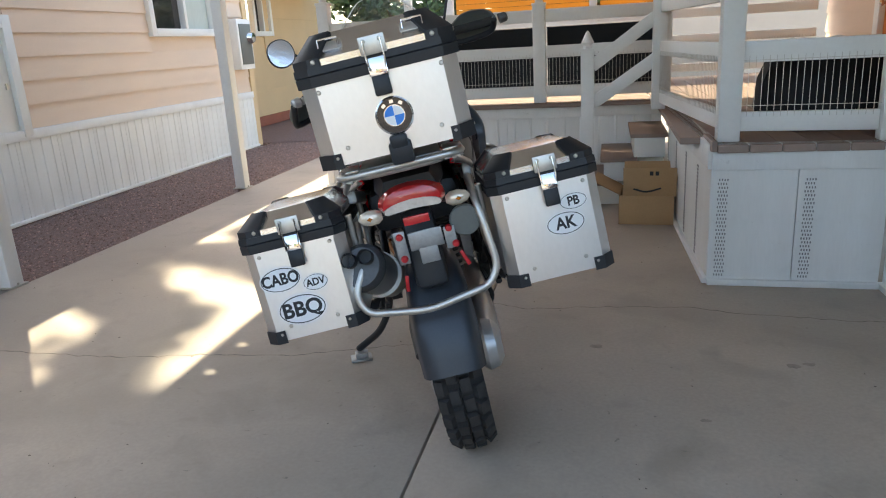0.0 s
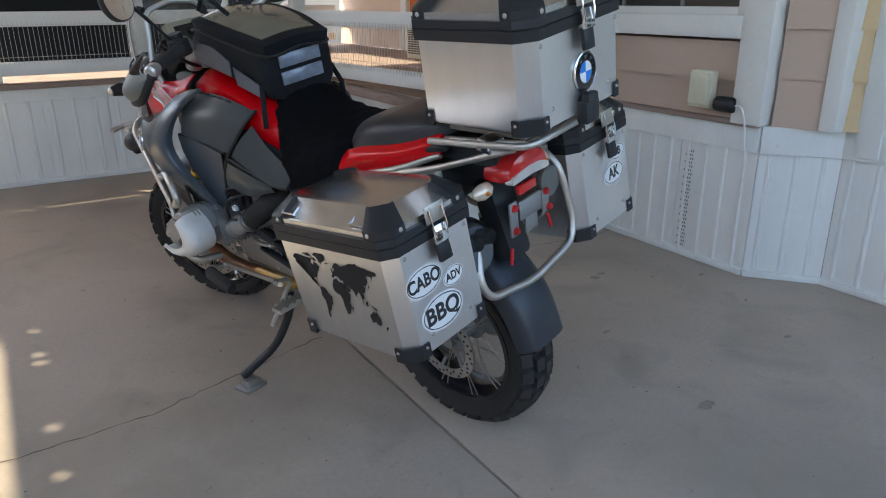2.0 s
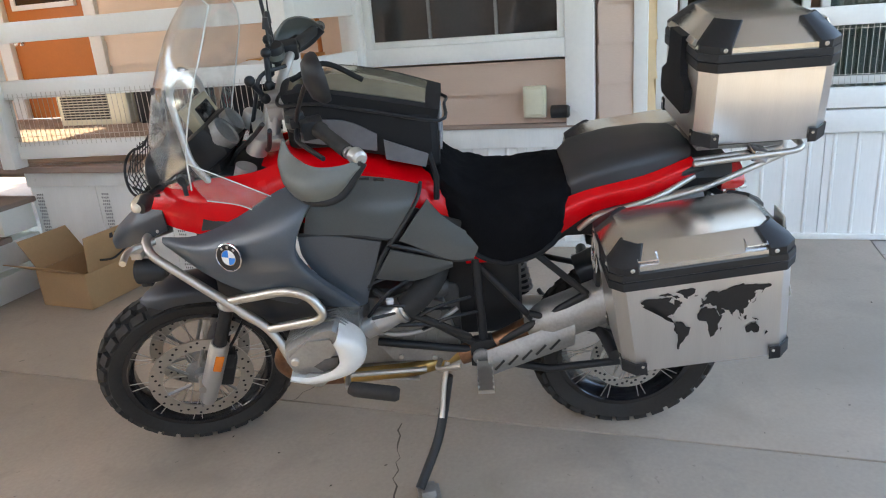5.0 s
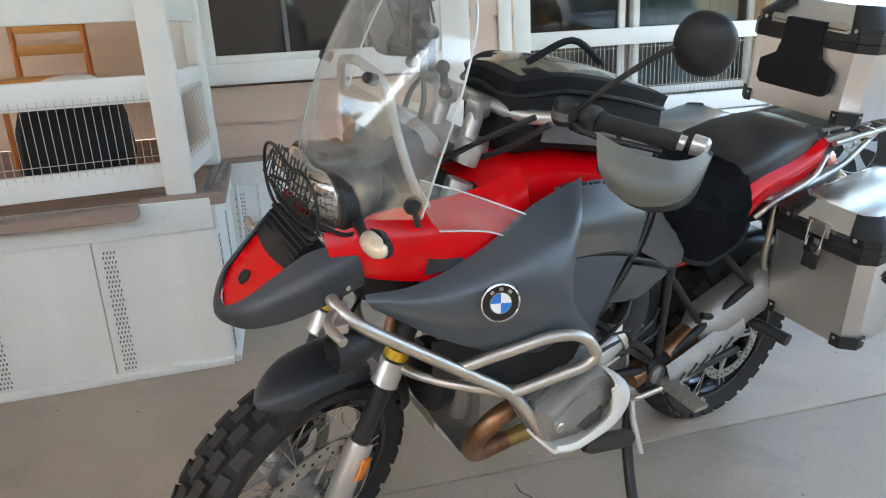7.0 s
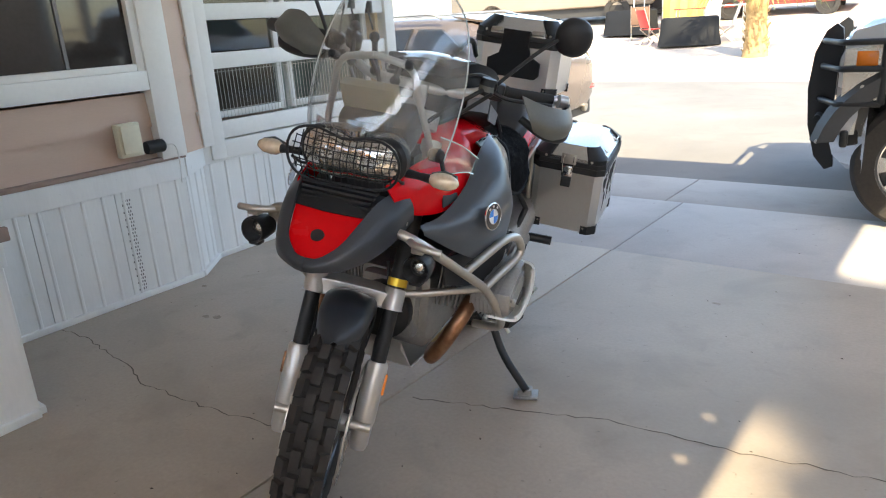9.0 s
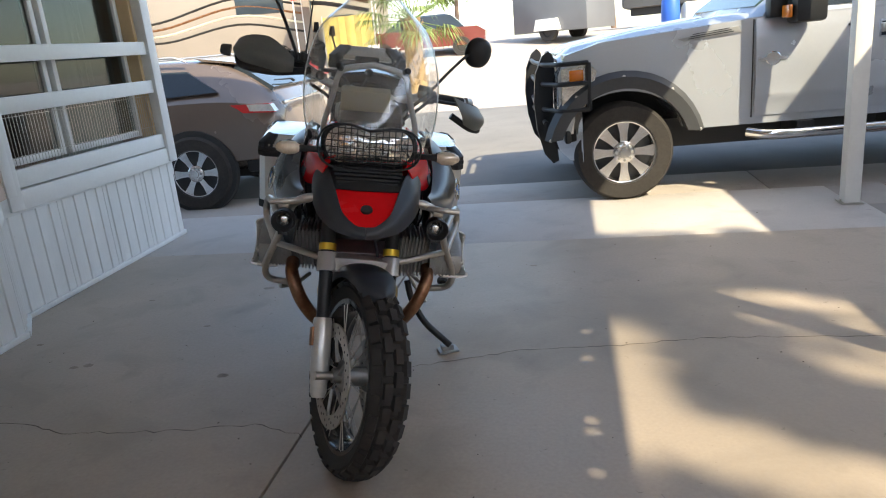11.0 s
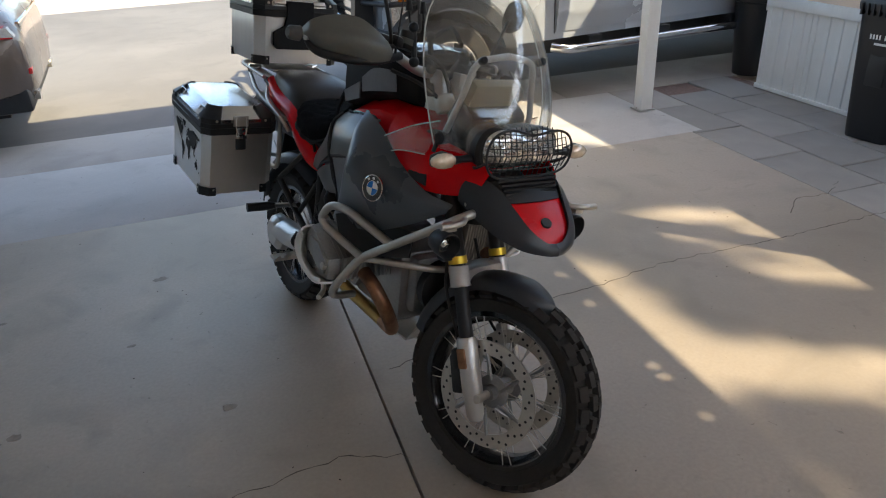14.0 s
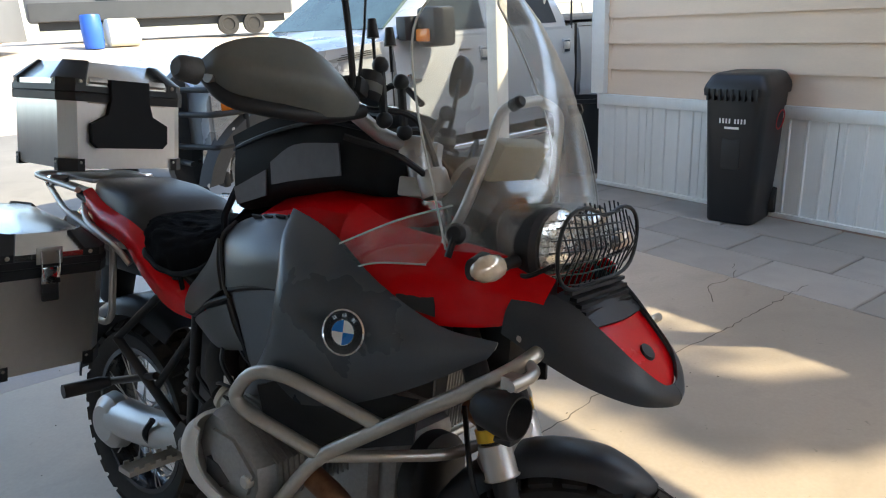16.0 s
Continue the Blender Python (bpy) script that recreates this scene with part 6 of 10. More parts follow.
loft(bm, [twin(0.62, 1.26, 0.01), twin(0.95, 1.29, 0.004), twin(1.10, 1.335), twin(1.12, 1.36), twin(1.05, 1.368)])
hl = part("headlamp", bm, M["black"], bike, "black twin headlamp behind a wire stone guard")
bm = B0()
loft(bm, [twin(1.0, 1.366), twin(1.0, 1.372), twin(0.8, 1.388), twin(0.4, 1.396)])
part("lens", bm, M["lamp"], hl, "clear faceted headlamp lens")
for x, r_ in ((-0.052, 0.034), (0.056, 0.030)):
    bm = B0()
    lathe(bm, [(0, 0.004), (r_ * 0.6, 0.006), (r_, 0.0)], 24, facing((x, 1.391, 1.0), (0, 1, 0.05)))
    part("reflector_bowl", bm, M["chrome"], hl)
bm = B0()
ring = [Vector(p) + Vector((0, 0.045, 0)) for p in twin(1.16, 1.37)]
tube(bm, ring, 0.0035, 8, closed=True)
part("guard_frame", bm, M["black"], hl)
for i in range(-7, 8):
    x = i * 0.0182
    h = 0.079 * math.sqrt(max(0.05, 1 - (x / 0.149) ** 2))
    part("guard_wire", tube(B0(), [(x, 1.405, 1.0 - h), (x, 1.425, 1.0), (x, 1.405, 1.0 + h - 0.012 * math.exp(-(x / 0.035) ** 2))], 0.0016, 5), M["black"], hl)
for j in range(-3, 4):
    z = j * 0.0185
    w = 0.146 * math.sqrt(max(0.05, 1 - (z / 0.081) ** 2))
    part("guard_wire", tube(B0(), [(-w, 1.400, 1.0 + z), (-w * 0.5, 1.42, 1.0 + z), (w * 0.5, 1.42, 1.0 + z), (w, 1.400, 1.0 + z)], 0.0016, 5), M["black"], hl)
for sx in (-1, 1):
    bm = B0()
    tube(bm, rounded([(sx * 0.10, 1.30, 0.955), (sx * 0.140, 1.36, 0.955), (sx * 0.136, 1.41, 0.985)], 0.02), 0.004, 6)
    part("guard_stay", bm, M["black"], hl)
    # indicators
    bm = B0()
    tube(bm, [(sx * 0.135, 1.315, 0.978), (sx * 0.175, 1.325, 0.98), (sx * 0.205, 1.33, 0.98)], [0.011, 0.009, 0.012], 10)
    ind = part("front_indicator", bm, M["black"], bike, "indicator on a short black stalk")
    bm = B0()
    secs = []
    for k, (u, g) in enumerate(((0.0, 0.55), (0.012, 0.9), (0.03, 1.0), (0.05, 0.9), (0.066, 0.5), (0.07, 0.15))):
        secs.append([(sx * (0.203 + u), 1.33 + p * 0.020 * g, 0.98 + q * 0.021 * g) for p, q in oval(1, 1, 14)])
    part("lens", loft(bm, secs), M["amberclear"], ind, "pale amber lens")
    bm = B0()
    secs = [[(sx * (0.203 + u), 1.318 + p * 0.016 * g, 0.98 + q * 0.023 * g) for p, q in oval(1, 1, 14)] for u, g in ((-0.002, 0.6), (0.03, 1.03), (0.06, 0.7))]
    part("housing", loft(bm, secs), M["black"], ind)
    bm = B0()
    lathe(bm, [(0, -0.006), (0.007, 0), (0, 0.006)], 8, Matrix.Translation((sx * 0.235, 1.338, 0.98)))
    part("bulb", bm, M["orangelens"], ind)

# windscreen, its frame and the small deflectors
bm = B0()
rows = [[(-0.185, 1.235, 0.985), (-0.125, 1.345, 0.985), (0, 1.392, 0.985), (0.125, 1.345, 0.985), (0.185, 1.235, 0.985)],
        [(-0.205, 1.215, 1.09), (-0.135, 1.325, 1.09), (0, 1.372, 1.09), (0.135, 1.325, 1.09), (0.205, 1.215, 1.09)],
        [(-0.205, 1.175, 1.21), (-0.135, 1.28, 1.215), (0, 1.325, 1.22), (0.135, 1.28, 1.215), (0.205, 1.175, 1.21)],
        [(-0.17, 1.130, 1.33), (-0.115, 1.21, 1.345), (0, 1.258, 1.35), (0.115, 1.21, 1.345), (0.17, 1.130, 1.33)],
        [(-0.09, 1.115, 1.415), (-0.06, 1.145, 1.435), (0, 1.178, 1.445), (0.06, 1.145, 1.435), (0.09, 1.115, 1.415)]]
scr = part("windscreen", sheet(bm, rows, 0.004, 5), M["screen"], bike, "tall clear windscreen")
scr.visible_shadow = False


def rim(rows, r, parent):
    """The cut edge of a clear sheet: a pale tube that paints the light caught in it."""
    loop = spline([q[0] for q in rows], 5) + spline(rows[-1], 5)[1:] + spline([q[-1] for q in rows], 5)[::-1][1:]
    part("edge", tube(B0(), loop, r, 6), M["screenedge"], parent, "pale strip painted for the light in the cut edge")


rim(rows, 0.0021, scr)
for sx in (-1, 1):
    rows = [[(sx * 0.175, 1.235, 1.055), (sx * 0.185, 1.225, 0.995), (sx * 0.190, 1.20, 0.955)], [(sx * 0.200, 1.14, 1.02), (sx * 0.208, 1.13, 0.975), (sx * 0.210, 1.11, 0.945)], [(sx * 0.214, 1.025, 0.966), (sx * 0.222, 1.040, 0.948), (sx * 0.228, 1.062, 0.928)]]
    bm = B0()
    w = part("deflector", sheet(bm, rows if sx < 0 else [r[::-1] for r in rows], 0.004), M["flap"], bike, "small clear side deflector")
    w.visible_shadow = False
    rim([q[::-1] for q in rows], 0.0017, w)
    bm = B0()
    tube(bm, rounded([(sx * 0.14, 1.20, 0.985), (sx * 0.145, 1.235, 1.04), (sx * 0.115, 1.255, 1.14), (sx * 0.102, 1.265, 1.215), (0.0, 1.275, 1.232)], 0.04), 0.009, 10)
    part("screen_frame", bm, M["silver"], bike, "silver tube behind the windscreen")
    for p in ((sx * 0.10, 1.295, 1.222), (sx * 0.085, 1.36, 1.045)):
        bm = B0()
        lathe(bm, [(0, 0.012), (0.007, 0.012), (0.010, 0.008), (0.011, -0.012), (0, -0.012)], 14, facing(p, (sx * 0.3, 0.9, 0.35)))
        part("screen_bolt", bm, M["black"], bike, "black screen fixing")
    bm = B0()
    lathe(bm, [(0, -0.02), (0.016, -0.02), (0.018, 0.005), (0.012, 0.012), (0, 0.012)], 16, facing((sx * 0.178, 1.25, 1.012), (sx, 0.2, 0.1)))
    tube(bm, [(sx * 0.185, 1.25, 1.008), (sx * 0.195, 1.247, 0.975)], 0.006, 8)
    part("screen_knob", bm, M["black"], bike, "black windscreen adjuster knob")

# cockpit
bm = B0()
box(bm, (0, 1.19, 1.055), (0.20, 0.10, 0.10), Matrix.Rotation(radians(-35), 4, "X"))
box(bm, (0, 1.24, 1.0), (0.17, 0.16, 0.06))
dash = part("instrument_unit", bm, M["black"], bike, "black instrument unit with round dials", 0.02)
for x, z, r_ in ((-0.055, 1.085, 0.042), (0.03, 1.09, 0.036)):
    bm = B0()
    lathe(bm, [(0, 0.010), (r_ * 0.88, 0.010), (r_ * 0.92, 0.016), (r_, 0.016), (r_, -0.02)], 28, facing((x, 1.145, z), (0, -0.82, 0.57)))
    part("dial", bm, M["cast"], dash, "round dial with a pale face")
bm = B0()
box(bm, (0.018, 1.222, 1.128), (0.150, 0.035, 0.070), Matrix.Rotation(radians(-25), 4, "X"))
part("navigator_mount", bm, M["olive"], bike, "olive-tan boxed accessory behind the screen", 0.005)
bm = B0()
box(bm, (0.018, 1.204, 1.128), (0.10, 0.006, 0.05), Matrix.Rotation(radians(-25), 4, "X"))
part("navigator_screen", bm, M["blackgloss"], bike, bevel=0.002)

# handlebar and controls
bm = B0()
box(bm, (0, 1.045, 1.055), (0.17, 0.075, 0.035))
for sx in (-1, 1):
    lathe(bm, [(0, 0.02), (0.024, 0.02), (0.028, 0.014), (0.028, -0.03), (0, -0.03)], 20, Matrix.Translation((sx * 0.085, 1.075, 1.07)) @ Matrix.Rotation(radians(23), 4, "X"))
part("top_yoke", steered(bm), M["silver"], bike, "bright alloy top yoke", 0.006)
for sx in (-1, 1):
    bm = B0()
    tube(bm, [(sx * 0.045, 1.035, 1.06), (sx * 0.045, 1.015, 1.125)], 0.019, 16)
    box(bm, (sx * 0.045, 1.012, 1.13), (0.035, 0.045, 0.04))
    part("bar_riser", steered(bm), M["silver"], bike, "alloy handlebar riser", 0.005)
bm = B0()
tube(bm, rounded([(-0.425, 0.895, 1.155), (-0.24, 0.945, 1.165), (-0.13, 0.995, 1.135), (0.13, 0.995, 1.135), (0.24, 0.945, 1.165), (0.425, 0.895, 1.155)], 0.05), 0.0145, 14)
part("handlebar", raised(bm), M["silver"], bike, "silver tapered handlebar")
for sx in (-1, 1):
    bm = B0()
    d = Vector((sx * 0.185, -0.05, -0.01))
    a = Vector((sx * 0.262, 0.939, 1.164))
    tube(bm, [a, a + d * 0.04, a + d * 0.08, a + d * 0.82], [0.021, 0.021, 0.0175, 0.0175], 16)
    part("grip", raised(bm), M["rubber"], bike, "black rubber grip")
    bm = B0()
    box(bm, (sx * 0.243, 0.955, 1.165), (0.045, 0.055, 0.05))
    box(bm, (sx * 0.225, 0.985, 1.18), (0.03, 0.04, 0.03))
    part("switch_gear", raised(bm), M["black"], bike, bevel=0.008)
    bm = B0()
    tube(bm, rounded([(sx * 0.23, 0.99, 1.165), (sx * 0.28, 1.0, 1.155), (sx * 0.41, 0.955, 1.15)], 0.03), 0.006, 8)
    part("lever", raised(bm), M["black"], bike)
    bm = B0()
    lathe(bm, [(0, 0.035), (0.021, 0.035), (0.024, 0.03), (0.024, 0.0), (0.018, -0.012), (0, -0.012)], 20, Matrix.Translation((sx * (0.185 if sx > 0 else 0.212), 0.99, 1.185 if sx > 0 else 1.165)))
    res = part("fluid_reservoir", raised(bm), M["black"], bike, "round brake fluid pot")
    bm = B0()
    lathe(bm, [(0.0245, 0.0), (0.0245, 0.016)], 20, Matrix.Translation((sx * (0.185 if sx > 0 else 0.212), 0.99, 1.185 if sx > 0 else 1.165)))
    part("pot_band", raised(bm), M["guard"], res, "pale grey band")
    # hand guard
    rows = [[(sx * 0.445, 0.895, 1.130), (sx * 0.452, 0.905, 1.100), (sx * 0.440, 0.905, 1.065)],
            [(sx * 0.452, 0.960, 1.128), (sx * 0.460, 0.970, 1.090), (sx * 0.445, 0.965, 1.045)],
            [(sx * 0.415, 1.005, 1.126), (sx * 0.422, 1.018, 1.080), (sx * 0.405, 1.010, 1.030)],
            [(sx * 0.340, 1.022, 1.122), (sx * 0.342, 1.036, 1.075), (sx * 0.332, 1.028, 1.022)],
            [(sx * 0.262, 1.018, 1.128), (sx * 0.262, 1.028, 1.085), (sx * 0.265, 1.022, 1.034)]]
    if sx > 0:
        # this one sits higher on the bar and is more domed
        rows = [[(0.452, 0.940, 1.250), (0.455, 0.948, 1.234), (0.437, 0.944, 1.217)], [(0.436, 0.972, 1.276), (0.450, 1.000, 1.240), (0.430, 0.990, 1.200)], [(0.394, 1.002, 1.291), (0.402, 1.046, 1.240), (0.382, 1.030, 1.190)],
                [(0.334, 1.028, 1.290), (0.340, 1.074, 1.236), (0.326, 1.058, 1.182)], [(0.288, 1.045, 1.262), (0.286, 1.078, 1.222), (0.288, 1.070, 1.182)], [(0.252, 1.050, 1.232), (0.250, 1.072, 1.208), (0.254, 1.066, 1.186)]]
    bm = B0()
    if sx > 0:
        hg = part("hand_guard", sheet(bm, rows, 0.006), M["guard"], bike, "grey plastic hand guard")
        bm = B0()
        tube(bm, rounded([(0.444, 0.938, 1.236), (0.438, 0.985, 1.196), (0.39, 1.030, 1.186), (0.31, 1.058, 1.180), (0.20, 1.030, 1.195)], 0.04), 0.012, 10)
    else:
        rows = [[(-0.380, 0.732, 1.116), (-0.394, 0.735, 1.100), (-0.388, 0.745, 1.090)], [(-0.398, 0.780, 1.108), (-0.418, 0.790, 1.065), (-0.402, 0.795, 1.030)], [(-0.392, 0.840, 1.108), (-0.420, 0.856, 1.062), (-0.404, 0.850, 1.024)],
                [(-0.345, 0.895, 1.122), (-0.378, 0.914, 1.070), (-0.372, 0.900, 1.030)], [(-0.293, 0.925, 1.142), (-0.322, 0.938, 1.090), (-0.335, 0.918, 1.048)]]
        hg = part("hand_guard", sheet(bm, [r[::-1] for r in rows], 0.005), M["guard"], bike, "grey plastic hand guard")
        bm = B0()
        tube(bm, rounded([(-0.380, 0.732, 1.106), (-0.402, 0.786, 1.032), (-0.402, 0.848, 1.024), (-0.362, 0.892, 1.032), (-0.29, 0.90, 1.075)], 0.03), 0.012, 10)
    part("guard_spar", bm, M["black"], hg, "black hand guard spar")
    bm = B0()
    lathe(bm, [(0, 0.012), (0.012, 0.012), (0.018, 0.006), (0.020, -0.02), (0, -0.02)], 18, facing((sx * 0.455, 0.882, 1.155), (sx, -0.25, 0)))
    part("bar_end", raised(bm), M["silver"] if sx < 0 else M["castdark"], hg, "silver bar end cap" if sx < 0 else "dark grey bar end cap")
    # mirror
    tip = Vector((sx * 0.42, 0.925, 1.355)) if sx < 0 else Vector((sx * 0.40, 0.955, 1.40))
    bm = B0()
    tube(bm, spline([(sx * 0.235, 0.965, 1.185 if sx > 0 else 1.150), (sx * 0.25, 0.975, 1.225 if sx > 0 else 1.195), (tip.x - sx * 0.06, tip.y + 0.02, tip.z - 0.03), tip], 6), 0.0055, 8)
    part("mirror_stalk", steered(bm), M["black"], bike, "thin black mirror stalk")
    bm = B0()
    mm = facing(tip, (sx * -0.08, -0.99, 0.12))
    ring = [[mm @ Vector((p * 0.053 * g, q * 0.054 * g, w)) for p, q in oval(1, 1, 28, 2.2)] for g, w in ((0.25, -0.030), (0.7, -0.024), (0.96, -0.008), (1.0, 0.004), (0.95, 0.010), (0.93, 0.008))]
    mir = part("mirror", steered(loft(bm, ring)), M["black"], bike, "round black mirror")
    bm = B0()
    prism(bm, [(p * 0.048, q * 0.049) for p, q in oval(1, 1, 28, 2.2)], 0.008, 0.0095, mm)
    part("mirror_glass", steered(bm), M["chrome"], mir, "mirror glass")
# ball mounts and cables
for p, q in (((0.09, 1.01, 1.15), (0.11, 1.0, 1.235)), ((0.16, 1.0, 1.16), (0.17, 0.985, 1.25)), ((0.03, 1.03, 1.14), (0.02, 1.06, 1.20))):
    bm = B0()
    rod(bm, p, q, 0.008, 8)
    for s in (p, q):
        bmesh.ops.create_icosphere(bm, subdivisions=2, radius=0.015, matrix=Matrix.Translation(s))
    part("ball_mount", steered(bm), M["black"], bike, "black ball joint accessory mount")
for p in ((0.14, 0.985, 1.29), (0.19, 0.975, 1.29)):
    bm = B0()
    rod(bm, (p[0] - 0.02, p[1], p[2] - 0.04), p, 0.003, 6)
    tube(bm, [p, (p[0] + 0.005, p[1] - 0.004, p[2] + 0.03)], [0.011, 0.007], 10)
    part("mount_claw", steered(bm), M["black"], bike)
bm = B0()
tube(bm, [(0.21, 0.97, 1.17), (0.212, 0.968, 1.30), (0.216, 0.95, 1.52)], [0.004, 0.0025, 0.0015], 6)
part("aerial", steered(bm), M["black"], bike, "thin black aerial")
for k, pts in enumerate(([(-0.2, 0.99, 1.15), (-0.12, 1.05, 1.09), (-0.06, 1.12, 1.03), (-0.03, 1.16, 0.97)], [(0.2, 0.99, 1.15), (0.14, 1.07, 1.12), (0.07, 1.13, 1.05), (0.03, 1.16, 0.97)], [(-0.22, 0.97, 1.14), (-0.1, 1.02, 1.05), (0.05, 1.1, 1.0), (0.1, 1.15, 0.96)], [(0.16, 1.0, 1.2), (0.10, 1.06, 1.19), (0.06, 1.08, 1.12), (0.05, 1.12, 1.0)])):
    bm = B0()
    tube(bm, spline(pts, 6), 0.006, 7)
    part("cable", bm, M["black"], bike)
bm = B0()
tube(bm, [(-0.105, 1.11, 0.95), (-0.105, 1.085, 1.01)], 0.028, 16)
part("fork_cap", bm, M["silver"], bike)
bm = B0()
box(bm, (0, 1.10, 0.96), (0.20, 0.16, 0.06))
part("cockpit_tray", bm, M["black"], bike, bevel=0.02)
bm = B0()
box(bm, (0, 1.20, 0.86), (0.17, 0.18, 0.20))
part("headstock", bm, M["black"], bike, bevel=0.03)


# the lamp cluster, beak and screen sit a little further back than drawn above
for ob in bike.children:
    kind = ob.name.split(".")[0]
    if kind in ("beak_side", "beak_panel", "beak_plug", "grille_plate", "intake_grille"):
        for v in ob.data.vertices:
            if v.co.y > 1.40:
                v.co.y = 1.40 + (v.co.y - 1.40) * 0.78
                v.co.z -= (v.co.y - 1.40) * 0.02
    elif kind in ("headlamp", "windscreen", "screen_frame", "screen_bolt", "screen_knob", "deflector"):
        ob.matrix_basis = Matrix.Translation((0, -0.022, 0))

# ---- aluminium cases ----
def ring8(x0, x1, y0, y1, z, ch, inset=0.0, ch_in=0.006):
    """A plan ring with chamfered corners."""
    x0, x1, y0, y1 = x0 + inset, x1 - inset, y0 + inset, y1 - inset
    return [(x0 + ch, y0, z), (x1 - ch, y0, z), (x1, y0 + ch, z), (x1, y1 - ch, z), (x1 - ch, y1, z), (x0 + ch, y1, z), (x0, y1 - ch, z), (x0, y0 + ch, z)]


def rivet(p, nrm, parent, r=0.0055):
    bm = B0()
    lathe(bm, [(0, 0.003), (r * 0.6, 0.0028), (r, 0.0)], 10, facing(p, nrm, (0, 0, 1) if abs(nrm[2]) < 0.9 else (0, 1, 0)))
    part("rivet", bm, M["steel"], parent)


def latch(p, parent, nrm=(0, -1, 0)):
    """A toggle latch: bracket and wire on the lid, clasp and black lever below."""
    m = facing(p, nrm)
    bm = B0()
    box(bm, (0, 0, 0), (0.058, 0.040, 0.004), m @ Matrix.Translation((0, 0.052, 0.006)))
    la = part("latch", bm, M["steel"], parent, "bright toggle latch with a black lever", 0.0015)
    bm = B0()
    for s in (-1, 1):
        tube(bm, [m @ Vector((s * 0.020, 0.064, 0.010)), m @ Vector((s * 0.020, 0.020, 0.016)), m @ Vector((s * 0.016, 0.000, 0.016))], 0.0022, 6)
    part("wire", bm, M["chrome"], la)
    bm = B0()
    box(bm, (0, 0, 0), (0.042, 0.040, 0.006), m @ Matrix.Translation((0, 0.006, 0.012)) @ Matrix.Rotation(radians(-8), 4, "X"))
    part("clasp", bm, M["chrome"], la, bevel=0.002)
    bm = B0()
    box(bm, (0, 0, 0), (0.038, 0.046, 0.012), m @ Matrix.Translation((0, -0.034, 0.010)) @ Matrix.Rotation(radians(-6), 4, "X"))
    part("lever", bm, M["black"], la, bevel=0.004)
    for s in (-1, 1):
        rivet(m @ Vector((s * 0.018, 0.062, 0.008)), nrm, la, 0.005)


